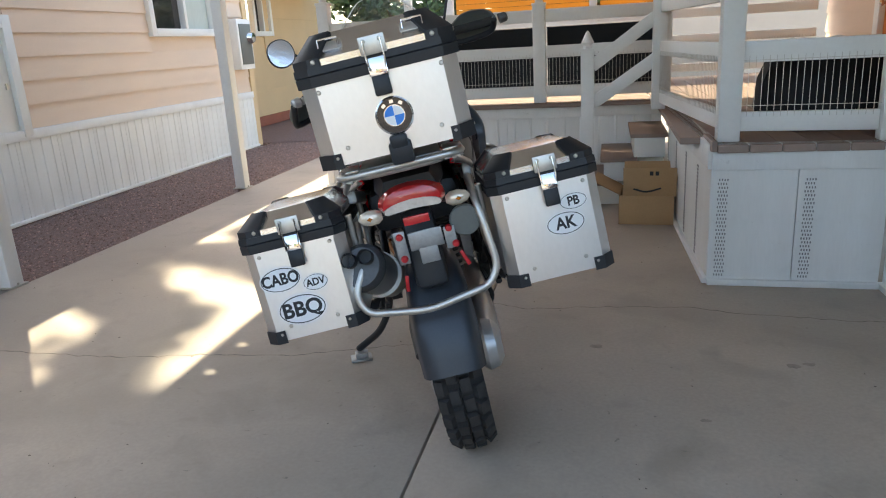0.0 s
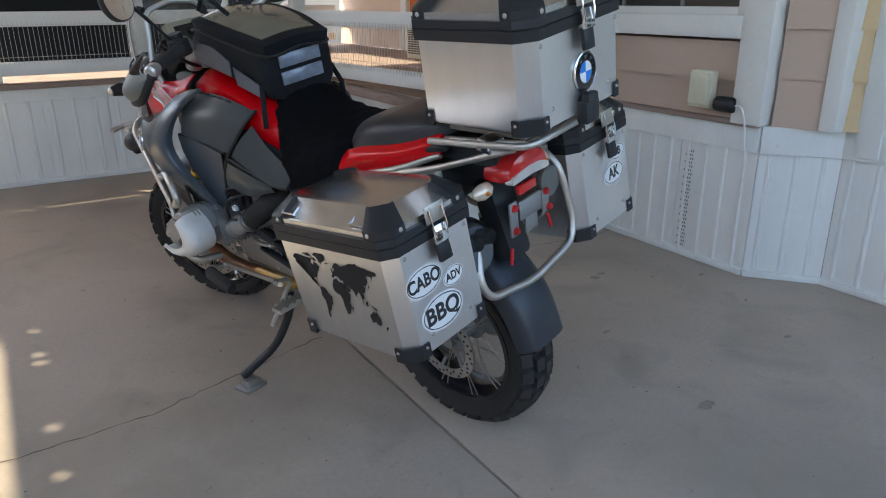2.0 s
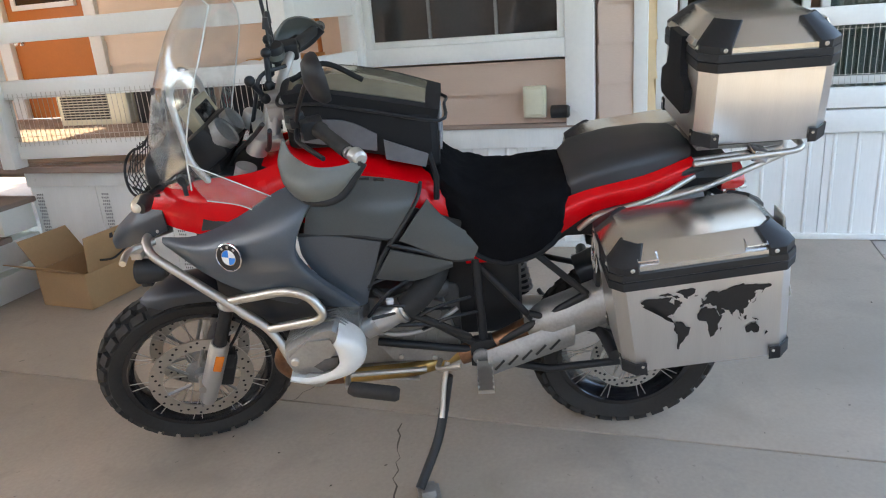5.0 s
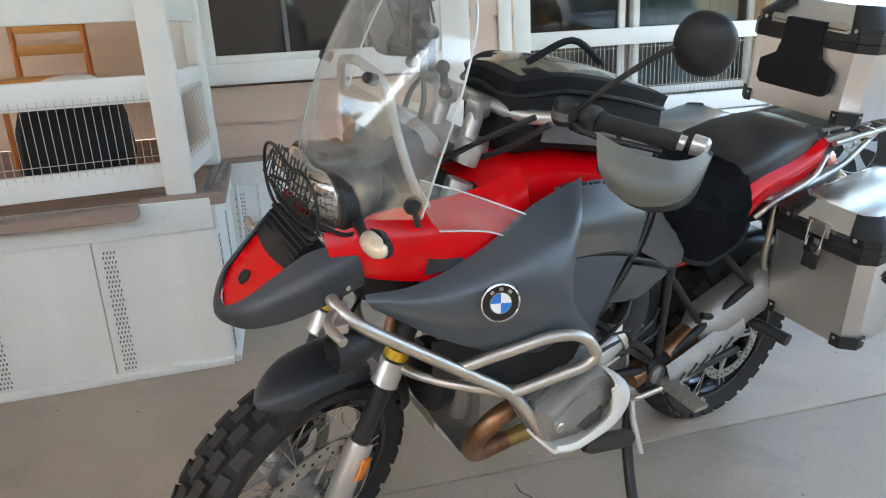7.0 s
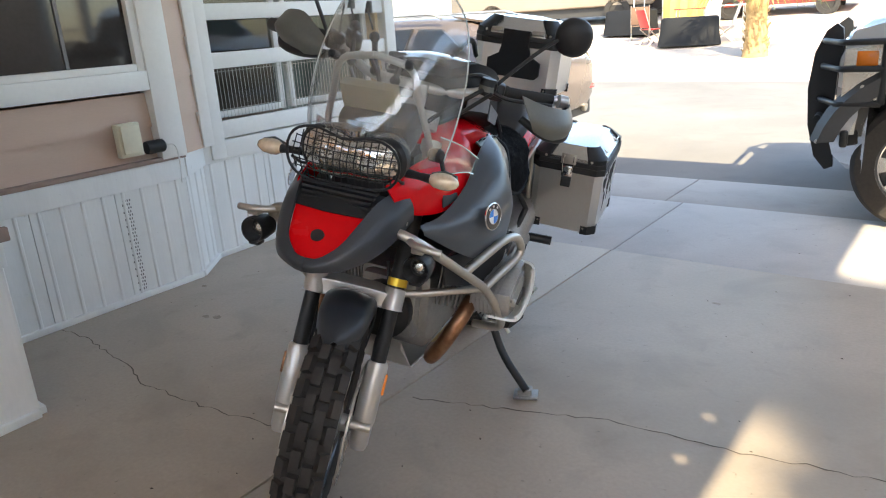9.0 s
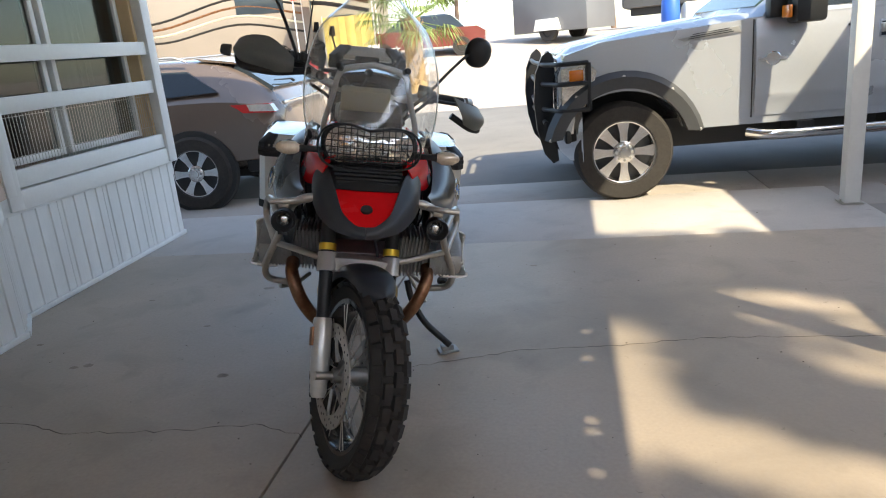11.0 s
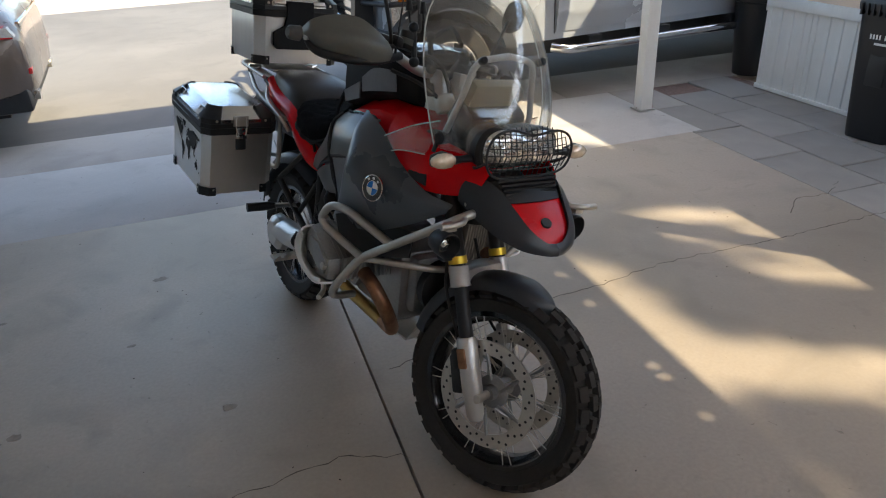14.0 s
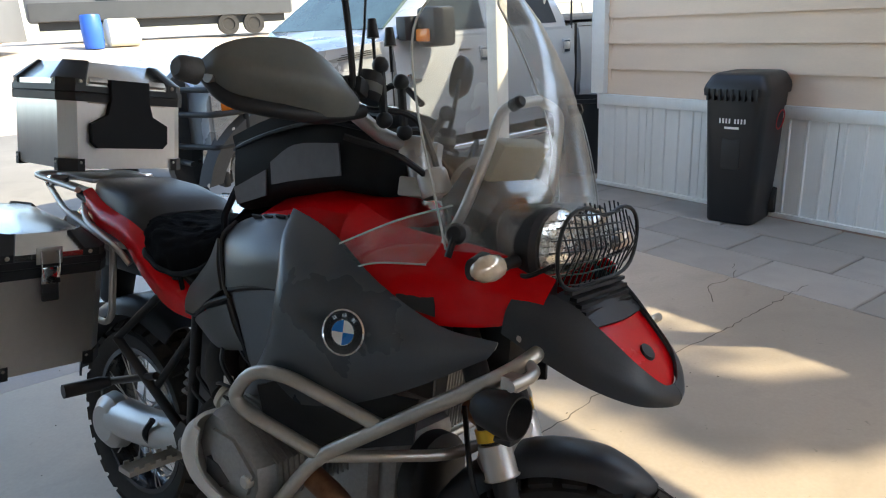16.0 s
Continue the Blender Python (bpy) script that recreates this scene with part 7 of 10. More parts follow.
def case(name, x0, x1, y0, y1, z0, zs, z1, label, ch, taper=0.0, inner=None):
    """A riveted aluminium case: body, black seam band, lid, plastic corners."""
    bm = B0()
    tb = ch
    low = ring8(x0, x1, y0, y1, z0, tb)
    low = [(x, y - (taper if y > (y0 + y1) / 2 else 0), z) for x, y, z in low]
    loft(bm, [[(x + (0.004 if x < (x0 + x1) / 2 else -0.004), y, z - 0.006) for x, y, z in low], low, ring8(x0, x1, y0, y1, zs - 0.018, tb)])
    body = part(name, bm, M["alu"], bike, label, 0.002, 1)
    bm = B0()
    loft(bm, [ring8(x0 - 0.006, x1 + 0.006, y0 - 0.006, y1 + 0.006, zs - 0.022, tb), ring8(x0 - 0.007, x1 + 0.007, y0 - 0.007, y1 + 0.007, zs, tb), ring8(x0 - 0.005, x1 + 0.005, y0 - 0.005, y1 + 0.005, zs + 0.002, tb),
              ring8(x0 - 0.007, x1 + 0.007, y0 - 0.007, y1 + 0.007, zs + 0.004, tb), ring8(x0 - 0.006, x1 + 0.006, y0 - 0.006, y1 + 0.006, zs + 0.020, tb)])
    part("seam_band", bm, M["black"], body, "black plastic seam band", 0.002, 1)
    bm = B0()
    d = (z1 - zs) * 0.55
    loft(bm, [ring8(x0, x1, y0, y1, zs + 0.018, tb), ring8(x0, x1, y0, y1, zs + 0.034, tb), ring8(x0, x1, y0, y1, z1 - 0.001, tb, d), ring8(x0, x1, y0, y1, z1, tb, d + 0.004)])
    lid = part("lid", bm, M["alu_top"], body, "satin aluminium lid with sloped edges", 0.002, 1)
    # black corner caps on the lid
    for cx, sx in ((x0, -1), (x1, 1)):
        for cy, sy in ((y0, -1), (y1, 1)):
            bm = B0()
            w = 0.062
            e = d + tb
            w2 = e + 0.012
            def pt(u, v, z, out=0.0035):
                return (cx - sx * (u - out), cy - sy * (v - out), z)
            a = [pt(tb, 0, zs + 0.014), pt(w, 0, zs + 0.014), pt(w, 0, zs + 0.038), pt(w2, d, z1 + 0.003), pt(e, d, z1 + 0.003), pt(d, e, z1 + 0.003), pt(d, w2, z1 + 0.003), pt(0, w, zs + 0.038), pt(0, w, zs + 0.014), pt(0, tb, zs + 0.014), pt(tb, 0, zs + 0.038), pt(0, tb, zs + 0.038)]
            b = [Vector(p) + Vector((-sx * 0.006, -sy * 0.006, -0.004)) for p in a]
            va, vb = [bm.verts.new(p) for p in a], [bm.verts.new(p) for p in b]
            quads = ((0, 1, 2, 10), (10, 2, 3, 4), (10, 4, 5, 11), (11, 5, 6, 7), (9, 11, 7, 8), (0, 10, 11, 9))
            for q in quads:
                bm.faces.new([va[i] for i in q])
                bm.faces.new([vb[i] for i in reversed(q)])
            for i in range(10):
                bm.faces.new((va[i], va[(i + 1) % 10], vb[(i + 1) % 10], vb[i]))
            part("lid_corner", bm, M["black"], body, "moulded black corner cap", 0.002, 1)
            rivet(pt(w * 0.8, 0, zs + 0.03, 0.004), (0, sy, 0), body)
            rivet(pt(0, w * 0.8, zs + 0.03, 0.004), (sx, 0, 0), body)
            # lower corners
            bm = B0()
            ty = taper if sy > 0 else 0
            yy = cy - ty
            base = [(cx + sx * 0.004, yy - sy * 0.052), (cx + sx * 0.004, yy - sy * tb * 0.9), (cx - sx * tb * 0.9, yy + sy * 0.004), (cx - sx * 0.052, yy + sy * 0.004), (cx - sx * 0.045, yy - sy * 0.012), (cx - sx * 0.012, yy - sy * 0.045)]
            prism(bm, base, z0 - 0.012, z0 + 0.022)
            part("lower_corner", bm, M["black"], body, "black lower corner guard", 0.003, 1)
            rivet((cx - sx * 0.042, yy + sy * 0.004, z0 + 0.012), (0, sy, 0), body, 0.004)
            rivet((cx + sx * 0.004, yy - sy * 0.042, z0 + 0.012), (sx, 0, 0), body, 0.004)
    # rivets on the rear and on the outer face
    for x in (x0 + 0.04, x1 - 0.04):
        rivet((x, y0, zs - 0.035), (0, -1, 0), body)
        rivet((x + (0.03 if x < (x0 + x1) / 2 else -0.03), y0, z0 + 0.03), (0, -1, 0), body)
    return body, lid, d


def tie_loop(p, m, parent):
    """A fold-down bail on a lid."""
    bm = B0()
    t = Matrix.Translation(p) @ m
    box(bm, (0, 0, 0), (0.060, 0.026, 0.003), t)
    k = part("tie_loop", bm, M["steel"], parent, "steel lashing bail", 0.001)
    bm = B0()
    tube(bm, [t @ Vector(q) for q in ((-0.022, -0.008, 0.004), (-0.022, 0.012, 0.010), (0.022, 0.012, 0.010), (0.022, -0.008, 0.004))], 0.0028, 7)
    part("bail", bm, M["chrome"], k)


PL, PL_LID, dl = case("left_pannier", -0.462, -0.195, -0.215, 0.192, 0.572, 0.832, 0.905, "brushed aluminium side case with stickers and a world map", 0.028, 0.015)
PR, PR_LID, dr = case("right_pannier", 0.185, 0.462, -0.215, 0.192, 0.572, 0.832, 0.905, "brushed aluminium side case with two oval stickers", 0.028, 0.015)
TC, TC_LID, dt = case("top_case", -0.186, 0.172, -0.385, -0.065, 1.008, 1.205, 1.29, "brushed aluminium top case on the rear rack", 0.036, 0.0)
latch((-0.325, -0.222, 0.812), PL)
latch((0.335, -0.222, 0.812), PR)
latch((-0.005, -0.392, 1.190), TC)
latch((-0.33, 0.199, 0.812), PL, (0, 1, 0))
latch((0.33, 0.199, 0.812), PR, (0, 1, 0))
for y in (-0.13, 0.11):
    tie_loop((-0.441, y, 0.879), Matrix.Rotation(radians(-45), 4, "Y") @ Matrix.Rotation(radians(90), 4, "Z"), PL)
    tie_loop((0.441, y, 0.879), Matrix.Rotation(radians(45), 4, "Y") @ Matrix.Rotation(radians(90), 4, "Z"), PR)
for x in (-0.10, 0.09):
    tie_loop((x, -0.362, 1.262), Matrix.Rotation(radians(45), 4, "X"), TC)
for x in (-0.09, 0.08):
    bm = B0()
    box(bm, (x, -0.064, 1.205), (0.055, 0.008, 0.05))
    box(bm, (x, -0.062, 1.24), (0.05, 0.012, 0.016), Matrix.Rotation(radians(30), 4, "X"))
    part("hinge", bm, M["steel"], TC, "steel hinge", 0.002)
# padded backrest on the top case
bm = B0()
prism(bm, [(-0.10, 1.06), (0.09, 1.06), (0.105, 1.075), (0.105, 1.125), (0.06, 1.15), (0.05, 1.19), (0.05, 1.245), (-0.06, 1.245), (-0.06, 1.19), (-0.07, 1.15), (-0.115, 1.125), (-0.115, 1.075)], 0.0, 0.022,
      Matrix(((1, 0, 0, 0), (0, 0, 1, -0.068), (0, 1, 0, 0), (0, 0, 0, 1))))
part("backrest_pad", bm, M["nylon"], TC, "black padded backrest on the case front", 0.008)
badge(facing((0.004, -0.386, 1.084), (0, -1, 0)), 0.043, TC)
bm = B0()
box(bm, (0.0, -0.395, 1.002), (0.052, 0.028, 0.05))
box(bm, (0.0, -0.400, 1.028), (0.040, 0.022, 0.03))
part("case_lock", bm, M["black"], TC, "black locking lever", 0.006)
TC.matrix_basis = pose(0.001, -0.241, 1.073, rx=-3.0) @ Matrix.Diagonal((0.985, 0.915, 0.97, 1)) @ Matrix.Translation((0.007, 0.225, -1.1)) @ TC.matrix_basis


def sticker(name, p, rx, ry, text, size, parent, nrm=(0, -1, 0), roll=0, squeeze=0.9):
    m = facing(p, nrm) @ Matrix.Rotation(radians(roll), 4, "Z")
    bm = B0()
    prism(bm, oval(rx, ry, 36), 0.0004, 0.0011, m)
    s = part(name, bm, M["white_tag"], parent, "white oval sticker with black letters " + text)
    bm = B0()
    o, i = oval(rx * 0.93, ry * 0.90, 36), oval(rx * 0.89, ry * 0.84, 36)
    vo = [bm.verts.new(m @ Vector((*q, 0.0014))) for q in o]
    vi = [bm.verts.new(m @ Vector((*q, 0.0014))) for q in i]
    for k in range(36):
        bm.faces.new((vo[k], vo[(k + 1) % 36], vi[(k + 1) % 36], vi[k]))
    part("border", bm, M["ink"], s)
    lettering("letters", text, size, m @ Matrix.Translation((0, 0, 0.0014)), M["ink"], s, 0.0003, squeeze)
    return s


sticker("sticker", (-0.385, -0.2155, 0.728), 0.056, 0.034, "CABO", 0.042, PL, roll=1, squeeze=0.85)
sticker("sticker", (-0.298, -0.2155, 0.702), 0.034, 0.023, "ADV", 0.027, PL, roll=1)
sticker("sticker", (-0.350, -0.2155, 0.640), 0.066, 0.042, "BBQ", 0.055, PL, roll=0, squeeze=1.0)
sticker("sticker", (0.358, -0.2155, 0.700), 0.052, 0.031, "AK", 0.043, PR)
sticker("sticker", (0.388, -0.2155, 0.752), 0.037, 0.022, "PB", 0.032, PR)

# world map decal: coastlines in degrees, roughened between their points
NORTH_AMERICA = [(-168, 66), (-156, 71), (-128, 70), (-110, 68), (-95, 69), (-82, 67), (-94, 59), (-82, 55), (-79, 51), (-77, 55), (-78, 62), (-70, 61), (-64, 59), (-56, 52), (-65, 49), (-61, 46), (-70, 43), (-76, 35), (-81, 31),
                 (-80, 25), (-83, 29), (-90, 30), (-97, 27), (-97, 22), (-91, 18), (-87, 21), (-88, 16), (-83, 11), (-79, 9), (-94, 16), (-105, 20), (-112, 29), (-117, 33), (-124, 40), (-124, 48), (-133, 56), (-145, 60), (-164, 55), (-158, 58), (-166, 61)]
SOUTH_AMERICA = [(-79, 9), (-72, 12), (-61, 10), (-51, 4), (-50, 0), (-35, -6), (-39, -14), (-41, -22), (-48, -26), (-54, -34), (-58, -38), (-65, -42), (-68, -50), (-69, -55), (-74, -52), (-73, -42), (-71, -30), (-70, -18), (-76, -14), (-81, -5), (-78, 2)]
GREENLAND = [(-73, 78), (-60, 82), (-35, 83), (-20, 80), (-22, 71), (-40, 65), (-44, 60), (-52, 64), (-54, 70), (-68, 76)]
AFRICA = [(-17, 21), (-10, 30), (-6, 35), (10, 37), (11, 33), (20, 31), (32, 31), (35, 27), (43, 12), (51, 12), (46, 2), (40, -5), (40, -15), (35, -22), (31, -29), (20, -35), (17, -29), (12, -17), (13, -7), (9, 1), (8, 4), (-4, 5), (-12, 8), (-17, 14)]
ASIA_NORTH = [(-9, 43), (-1, 44), (-4, 48), (4, 51), (8, 54), (10, 58), (5, 59), (6, 62), (14, 68), (26, 71), (40, 67), (33, 65), (44, 66), (60, 69), (72, 73), (105, 78), (113, 74), (140, 73), (160, 70), (180, 68), (178, 63), (163, 60), (156, 51), (157, 58), (142, 59), (135, 54)]
ASIA_SOUTH = [(141, 52), (135, 44), (128, 40), (127, 35), (122, 40), (119, 37), (122, 31), (117, 24), (108, 21), (109, 12), (105, 9), (100, 13), (103, 2), (98, 10), (96, 17), (90, 22), (80, 15), (78, 8), (73, 17), (70, 22), (58, 25), (48, 30), (57, 23), (58, 18), (44, 13), (35, 28)]
EUROPE_SOUTH = [(36, 36), (27, 37), (24, 38), (19, 42), (13, 45), (16, 40), (9, 44), (3, 43), (-2, 37), (-9, 38)]
AUSTRALIA = [(114, -22), (122, -18), (130, -12), (136, -15), (142, -11), (146, -19), (153, -26), (150, -37), (140, -38), (131, -32), (118, -35)]
ISLANDS = [[(-5, 50), (1, 52), (-2, 56), (-6, 57)], [(131, 32), (140, 36), (142, 42), (138, 38)], [(95, 5), (105, -5), (101, -3)], [(109, 1), (117, 6), (117, -3), (111, -3)], [(132, -1), (150, -8), (140, -8)], [(44, -16), (50, -15), (46, -25)],
           [(173, -36), (177, -39), (168, -46)], [(-24, 65), (-14, 66), (-18, 63)], [(-120, 75), (-95, 79), (-82, 73), (-100, 72)], [(-85, 73), (-72, 71), (-62, 66), (-72, 64)]]
LAND = [NORTH_AMERICA, SOUTH_AMERICA, GREENLAND, AFRICA, ASIA_NORTH + ASIA_SOUTH + EUROPE_SOUTH, AUSTRALIA] + ISLANDS
for case_, nrm, px in ((PL, (-1, 0, 0), -0.4625), (PR, (1, 0, 0), 0.4625)):
    m = facing((px, -0.01, 0.715), nrm)
    for k, poly in enumerate(LAND):
        random.seed(k)
        pts = []
        for a, b in zip(poly, poly[1:] + poly[:1]):
            for t in (0, 0.33, 0.66):
                j = 0.0 if t == 0 else 1.3
                pts.append(((a[0] + (b[0] - a[0]) * t + random.uniform(-j, j)) / 180 * 0.152, (a[1] + (b[1] - a[1]) * t - 20 + random.uniform(-j, j)) / 90 * 0.112))
        bm = B0()
        prism(bm, pts, 0.0003, 0.0009, m)
        part("map_decal", bm, M["dirtmap"], case_, "dark world map decal", smooth=False)

# the side cases hang a little nose-down
for ob, x in ((PL, 0.004), (PR, 0.004)):
    ob.matrix_basis = Matrix.Translation((x, -0.016, -0.016)) @ Matrix.Translation((0, -0.01, 0.70)) @ Matrix.Rotation(radians(-5.5), 4, "X") @ Matrix.Translation((0, 0.01, -0.70))

TC.matrix_basis = Matrix.Translation((0.014, 0, 0))

PR.matrix_basis = Matrix.Translation((0.008, -0.016, 0)) @ PR.matrix_basis
# racks and rear end
for sx in (-1, 1):
    for path, r_ in (([(sx * 0.13, -0.08, 0.905), (sx * 0.176, 0.02, 0.872), (sx * 0.182, 0.19, 0.828), (sx * 0.165, 0.22, 0.79)], 0.008), ([(sx * 0.14, 0.18, 0.825), (sx * 0.174, 0.14, 0.832), (sx * 0.174, -0.10, 0.890), (sx * 0.13, -0.30, 0.950)], 0.008),
                     ([(sx * 0.175, 0.16, 0.84), (sx * 0.178, 0.15, 0.62), (sx * 0.178, -0.14, 0.62), (sx * 0.175, -0.16, 0.84)], 0.009)):
        bm = B0()
        tube(bm, rounded(path, 0.05), r_, 10)
        part("case_rack", bm, M["steel"], bike, "steel tube case rack")
    bm = B0()
    box(bm, (sx * 0.160, 0.03, 0.846), (0.024, 0.26, 0.035), Matrix.Rotation(radians(-12), 4, "X"))
    part("rack_bracket", bm, M["cast"], bike, bevel=0.006)
    bm = B0()
    box(bm, (sx * 0.13, -0.235, 0.955), (0.05, 0.04, 0.03), Matrix.Rotation(radians(12), 4, "X"))
    part("rack_clamp", bm, M["chrome"], bike, "bright rack clamp", 0.004)
for z, x, y0 in ((0.966, 0.15, -0.35), (0.954, 0.10, -0.32)):
    bm = B0()
    tube(bm, rounded([(-x, -0.07, z - 0.02), (-x, y0, z), (x, y0, z), (x, -0.07, z - 0.02)], 0.05), 0.0085, 10)
    part("luggage_rack", bm, M["steel"], bike, "steel tube luggage rack")
bm = B0()
box(bm, (0, -0.20, 0.966), (0.20, 0.22, 0.012))
part("rack_plate", bm, M["cast"], bike, bevel=0.004)
bm = B0()
secs = []
for y, hw, z0, z1 in ((0.05, 0.10, 0.86, 0.94), (-0.12, 0.095, 0.83, 0.93), (-0.20, 0.075, 0.835, 0.91)):
    secs.append([(-hw, y, (z0 + z1) / 2), (-hw * 0.8, y, z1), (hw * 0.8, y, z1), (hw, y, (z0 + z1) / 2), (hw * 0.7, y, z0), (-hw * 0.7, y, z0)])
part("tail_unit", loft(bm, secs), M["black"], bike, "black tail section", 0.01)
bm = B0()
secs = []
for y, g in ((-0.17, 1.0), (-0.215, 1.0), (-0.235, 0.85), (-0.242, 0.5)):
    secs.append([(p * 0.088 * g, y, 0.852 + q * 0.034 * g + 0.012 * (1 - (p) ** 2)) for p, q in oval(1, 1, 24, 2.4)])
tl = part("tail_lamp", loft(bm, secs), M["redlens"], bike, "red tail lamp with a clear band")
bm = B0()
secs = [[(p * 0.078 * g, y, 0.838 + q * 0.013 * g + 0.010 * (1 - p * p)) for p, q in oval(1, 1, 20, 3)] for y, g in ((-0.225, 1.0), (-0.243, 0.95))]
part("lens_band", loft(bm, secs), M["greylens"], tl, "clear lens band")
bm = B0()
box(bm, (0.0, -0.225, 0.802), (0.068, 0.012, 0.022))
part("rear_reflector", bm, M["redlens"], bike, "flat red reflector", 0.002)
for sx in (-1, 1):
    bm = B0()
    tube(bm, [(sx * 0.05, -0.15, 0.83), (sx * 0.09, -0.175, 0.825)], 0.009, 8)
    ind = part("rear_indicator", bm, M["black"], bike, "clear rear indicator on a stalk")
    bm = B0()
    secs = [[(sx * (0.085 + u), -0.185 + p * 0.018 * g, 0.824 + q * 0.021 * g) for p, q in oval(1, 1, 14)] for u, g in ((0.0, 0.5), (0.014, 0.95), (0.035, 1.0), (0.055, 0.7), (0.064, 0.2))]
    part("lens", loft(bm, secs), M["amberclear"], ind, "pale amber lens")
    bm = B0()
    lathe(bm, [(0, -0.006), (0.008, 0), (0, 0.006)], 8, Matrix.Translation((sx * 0.118, -0.203, 0.824)))
    part("bulb", bm, M["orangelens"], ind)
bm = B0()
box(bm, (0.012, -0.222, 0.745), (0.09, 0.008, 0.05))
box(bm, (0.012, -0.222, 0.705), (0.05, 0.008, 0.05))
box(bm, (-0.055, -0.222, 0.735), (0.03, 0.008, 0.09))
box(bm, (0.075, -0.222, 0.735), (0.03, 0.008, 0.06))
part("plate_bracket", bm, M["cast"], bike, "dark grey licence plate bracket", 0.003)
for x, z in ((-0.055, 0.765), (-0.055, 0.705), (0.075, 0.76), (0.085, 0.715)):
    bm = B0()
    lathe(bm, [(0, 0.010), (0.007, 0.009), (0.010, 0.0)], 12, facing((x, -0.226, z), (0, -1, 0)))
    part("red_stud", bm, M["redmatt"], bike, "small red stud")
for x, z, a in ((-0.065, 0.635, 8), (0.10, 0.668, -20)):
    bm = B0()
    box(bm, (x, -0.215, z), (0.010, 0.005, 0.045), Matrix.Rotation(radians(a), 4, "Y"))
    part("red_strip", bm, M["redmatt"], bike, "red reflective strip", 0.002)
bm = B0()
lathe(bm, [(0, 0.006), (0.038, 0.006), (0.041, 0.003), (0.041, -0.01), (0, -0.01)], 28, facing((0.122, -0.205, 0.765), (0, -1, 0)))
part("round_cover", bm, M["guard"], bike, "pale grey round cover disc")
bm = B0()
tube(bm, rounded([(-0.165, -0.10, 0.80), (-0.168, -0.20, 0.70), (-0.205, -0.225, 0.64), (-0.185, -0.235, 0.585), (-0.02, -0.245, 0.560), (0.150, -0.245, 0.590), (0.178, -0.235, 0.64), (0.160, -0.21, 0.80), (0.155, -0.12, 0.86)], 0.04), 0.0105, 12)
part("rear_guard_bar", bm, M["steel"], bike, "polished steel loop round the tail")
# inner mudguard and the rear flap
bm = B0()
rows = []
o = Vector(REAR)
for a, hw, rr in ((62, 0.05, 0.33), (90, 0.07, 0.345), (115, 0.08, 0.345), (135, 0.085, 0.332), (150, 0.085, 0.322), (166, 0.082, 0.316)):
    c = Vector((0, math.cos(radians(a)), math.sin(radians(a))))
    rows.append([o + c * (rr - 0.035) + Vector((-hw, 0, 0)), o + c * (rr + 0.004) + Vector((-hw * 0.75, 0, 0)), o + c * (rr + 0.012), o + c * (rr + 0.004) + Vector((hw * 0.75, 0, 0)), o + c * (rr - 0.035) + Vector((hw, 0, 0))])
part("rear_mudguard", sheet(bm, rows, 0.006), M["darkgrey"], bike, "dark ribbed plastic rear mudguard")
bm = B0()
box(bm, (0, -0.14, 0.70), (0.09, 0.07, 0.22), Matrix.Rotation(radians(-16), 4, "X"))
part("tail_inner", bm, M["black"], bike, bevel=0.02)

# ---- tank bag ----
bag = thing("tank_bag", "black nylon tank bag with a clear map sleeve", "tank bag", BIKE)
bm = B0()
secs = []
for y, hw, low, top in ((0.575, 0.115, 0.965, 1.115), (0.590, 0.13, 0.965, 1.135), (0.72, 0.140, 1.01, 1.165), (0.86, 0.135, 1.04, 1.190), (0.945, 0.110, 1.035, 1.185), (0.965, 0.085, 1.035, 1.165)):
    secs.append([(p * hw, y, (low + top) / 2 + q * (top - low) / 2) for p, q in oval(1, 1, 24, 5.0)])
part("body", loft(bm, secs), M["nylon"], bag, "", 0.0)
bm = B0()
rows = [[(-0.118, 0.565, 1.128), (0, 0.562, 1.136), (0.118, 0.565, 1.128)], [(-0.142, 0.72, 1.172), (0, 0.72, 1.184), (0.142, 0.72, 1.172)], [(-0.135, 0.87, 1.200), (0, 0.87, 1.212), (0.135, 0.87, 1.200)], [(-0.095, 0.965, 1.188), (0, 0.975, 1.198), (0.095, 0.965, 1.188)]]
part("lid", sheet(bm, rows, 0.026), M["nylon"], bag, "zipped black lid")
bm = B0()
rows = [[(-0.095, 0.60, 1.143), (0, 0.60, 1.150), (0.095, 0.60, 1.143)], [(-0.115, 0.73, 1.180), (0, 0.73, 1.190), (0.115, 0.73, 1.180)], [(-0.11, 0.86, 1.203), (0, 0.86, 1.215), (0.11, 0.86, 1.203)], [(-0.08, 0.945, 1.196), (0, 0.95, 1.206), (0.08, 0.945, 1.196)]]
part("map_sleeve", sheet(bm, rows, 0.003), M["maphold"], bag, "glossy clear olive map sleeve")
bm = B0()
tube(bm, spline([(-0.112, 0.566, 1.098), (-0.143, 0.72, 1.142), (-0.137, 0.87, 1.172), (-0.09, 0.972, 1.16), (0, 0.984, 1.17), (0.09, 0.972, 1.16), (0.137, 0.87, 1.172), (0.143, 0.72, 1.142), (0.112, 0.566, 1.098), (0, 0.556, 1.106)], 4, True), 0.0045, 6, closed=True)
part("zip", bm, M["black"], bag)
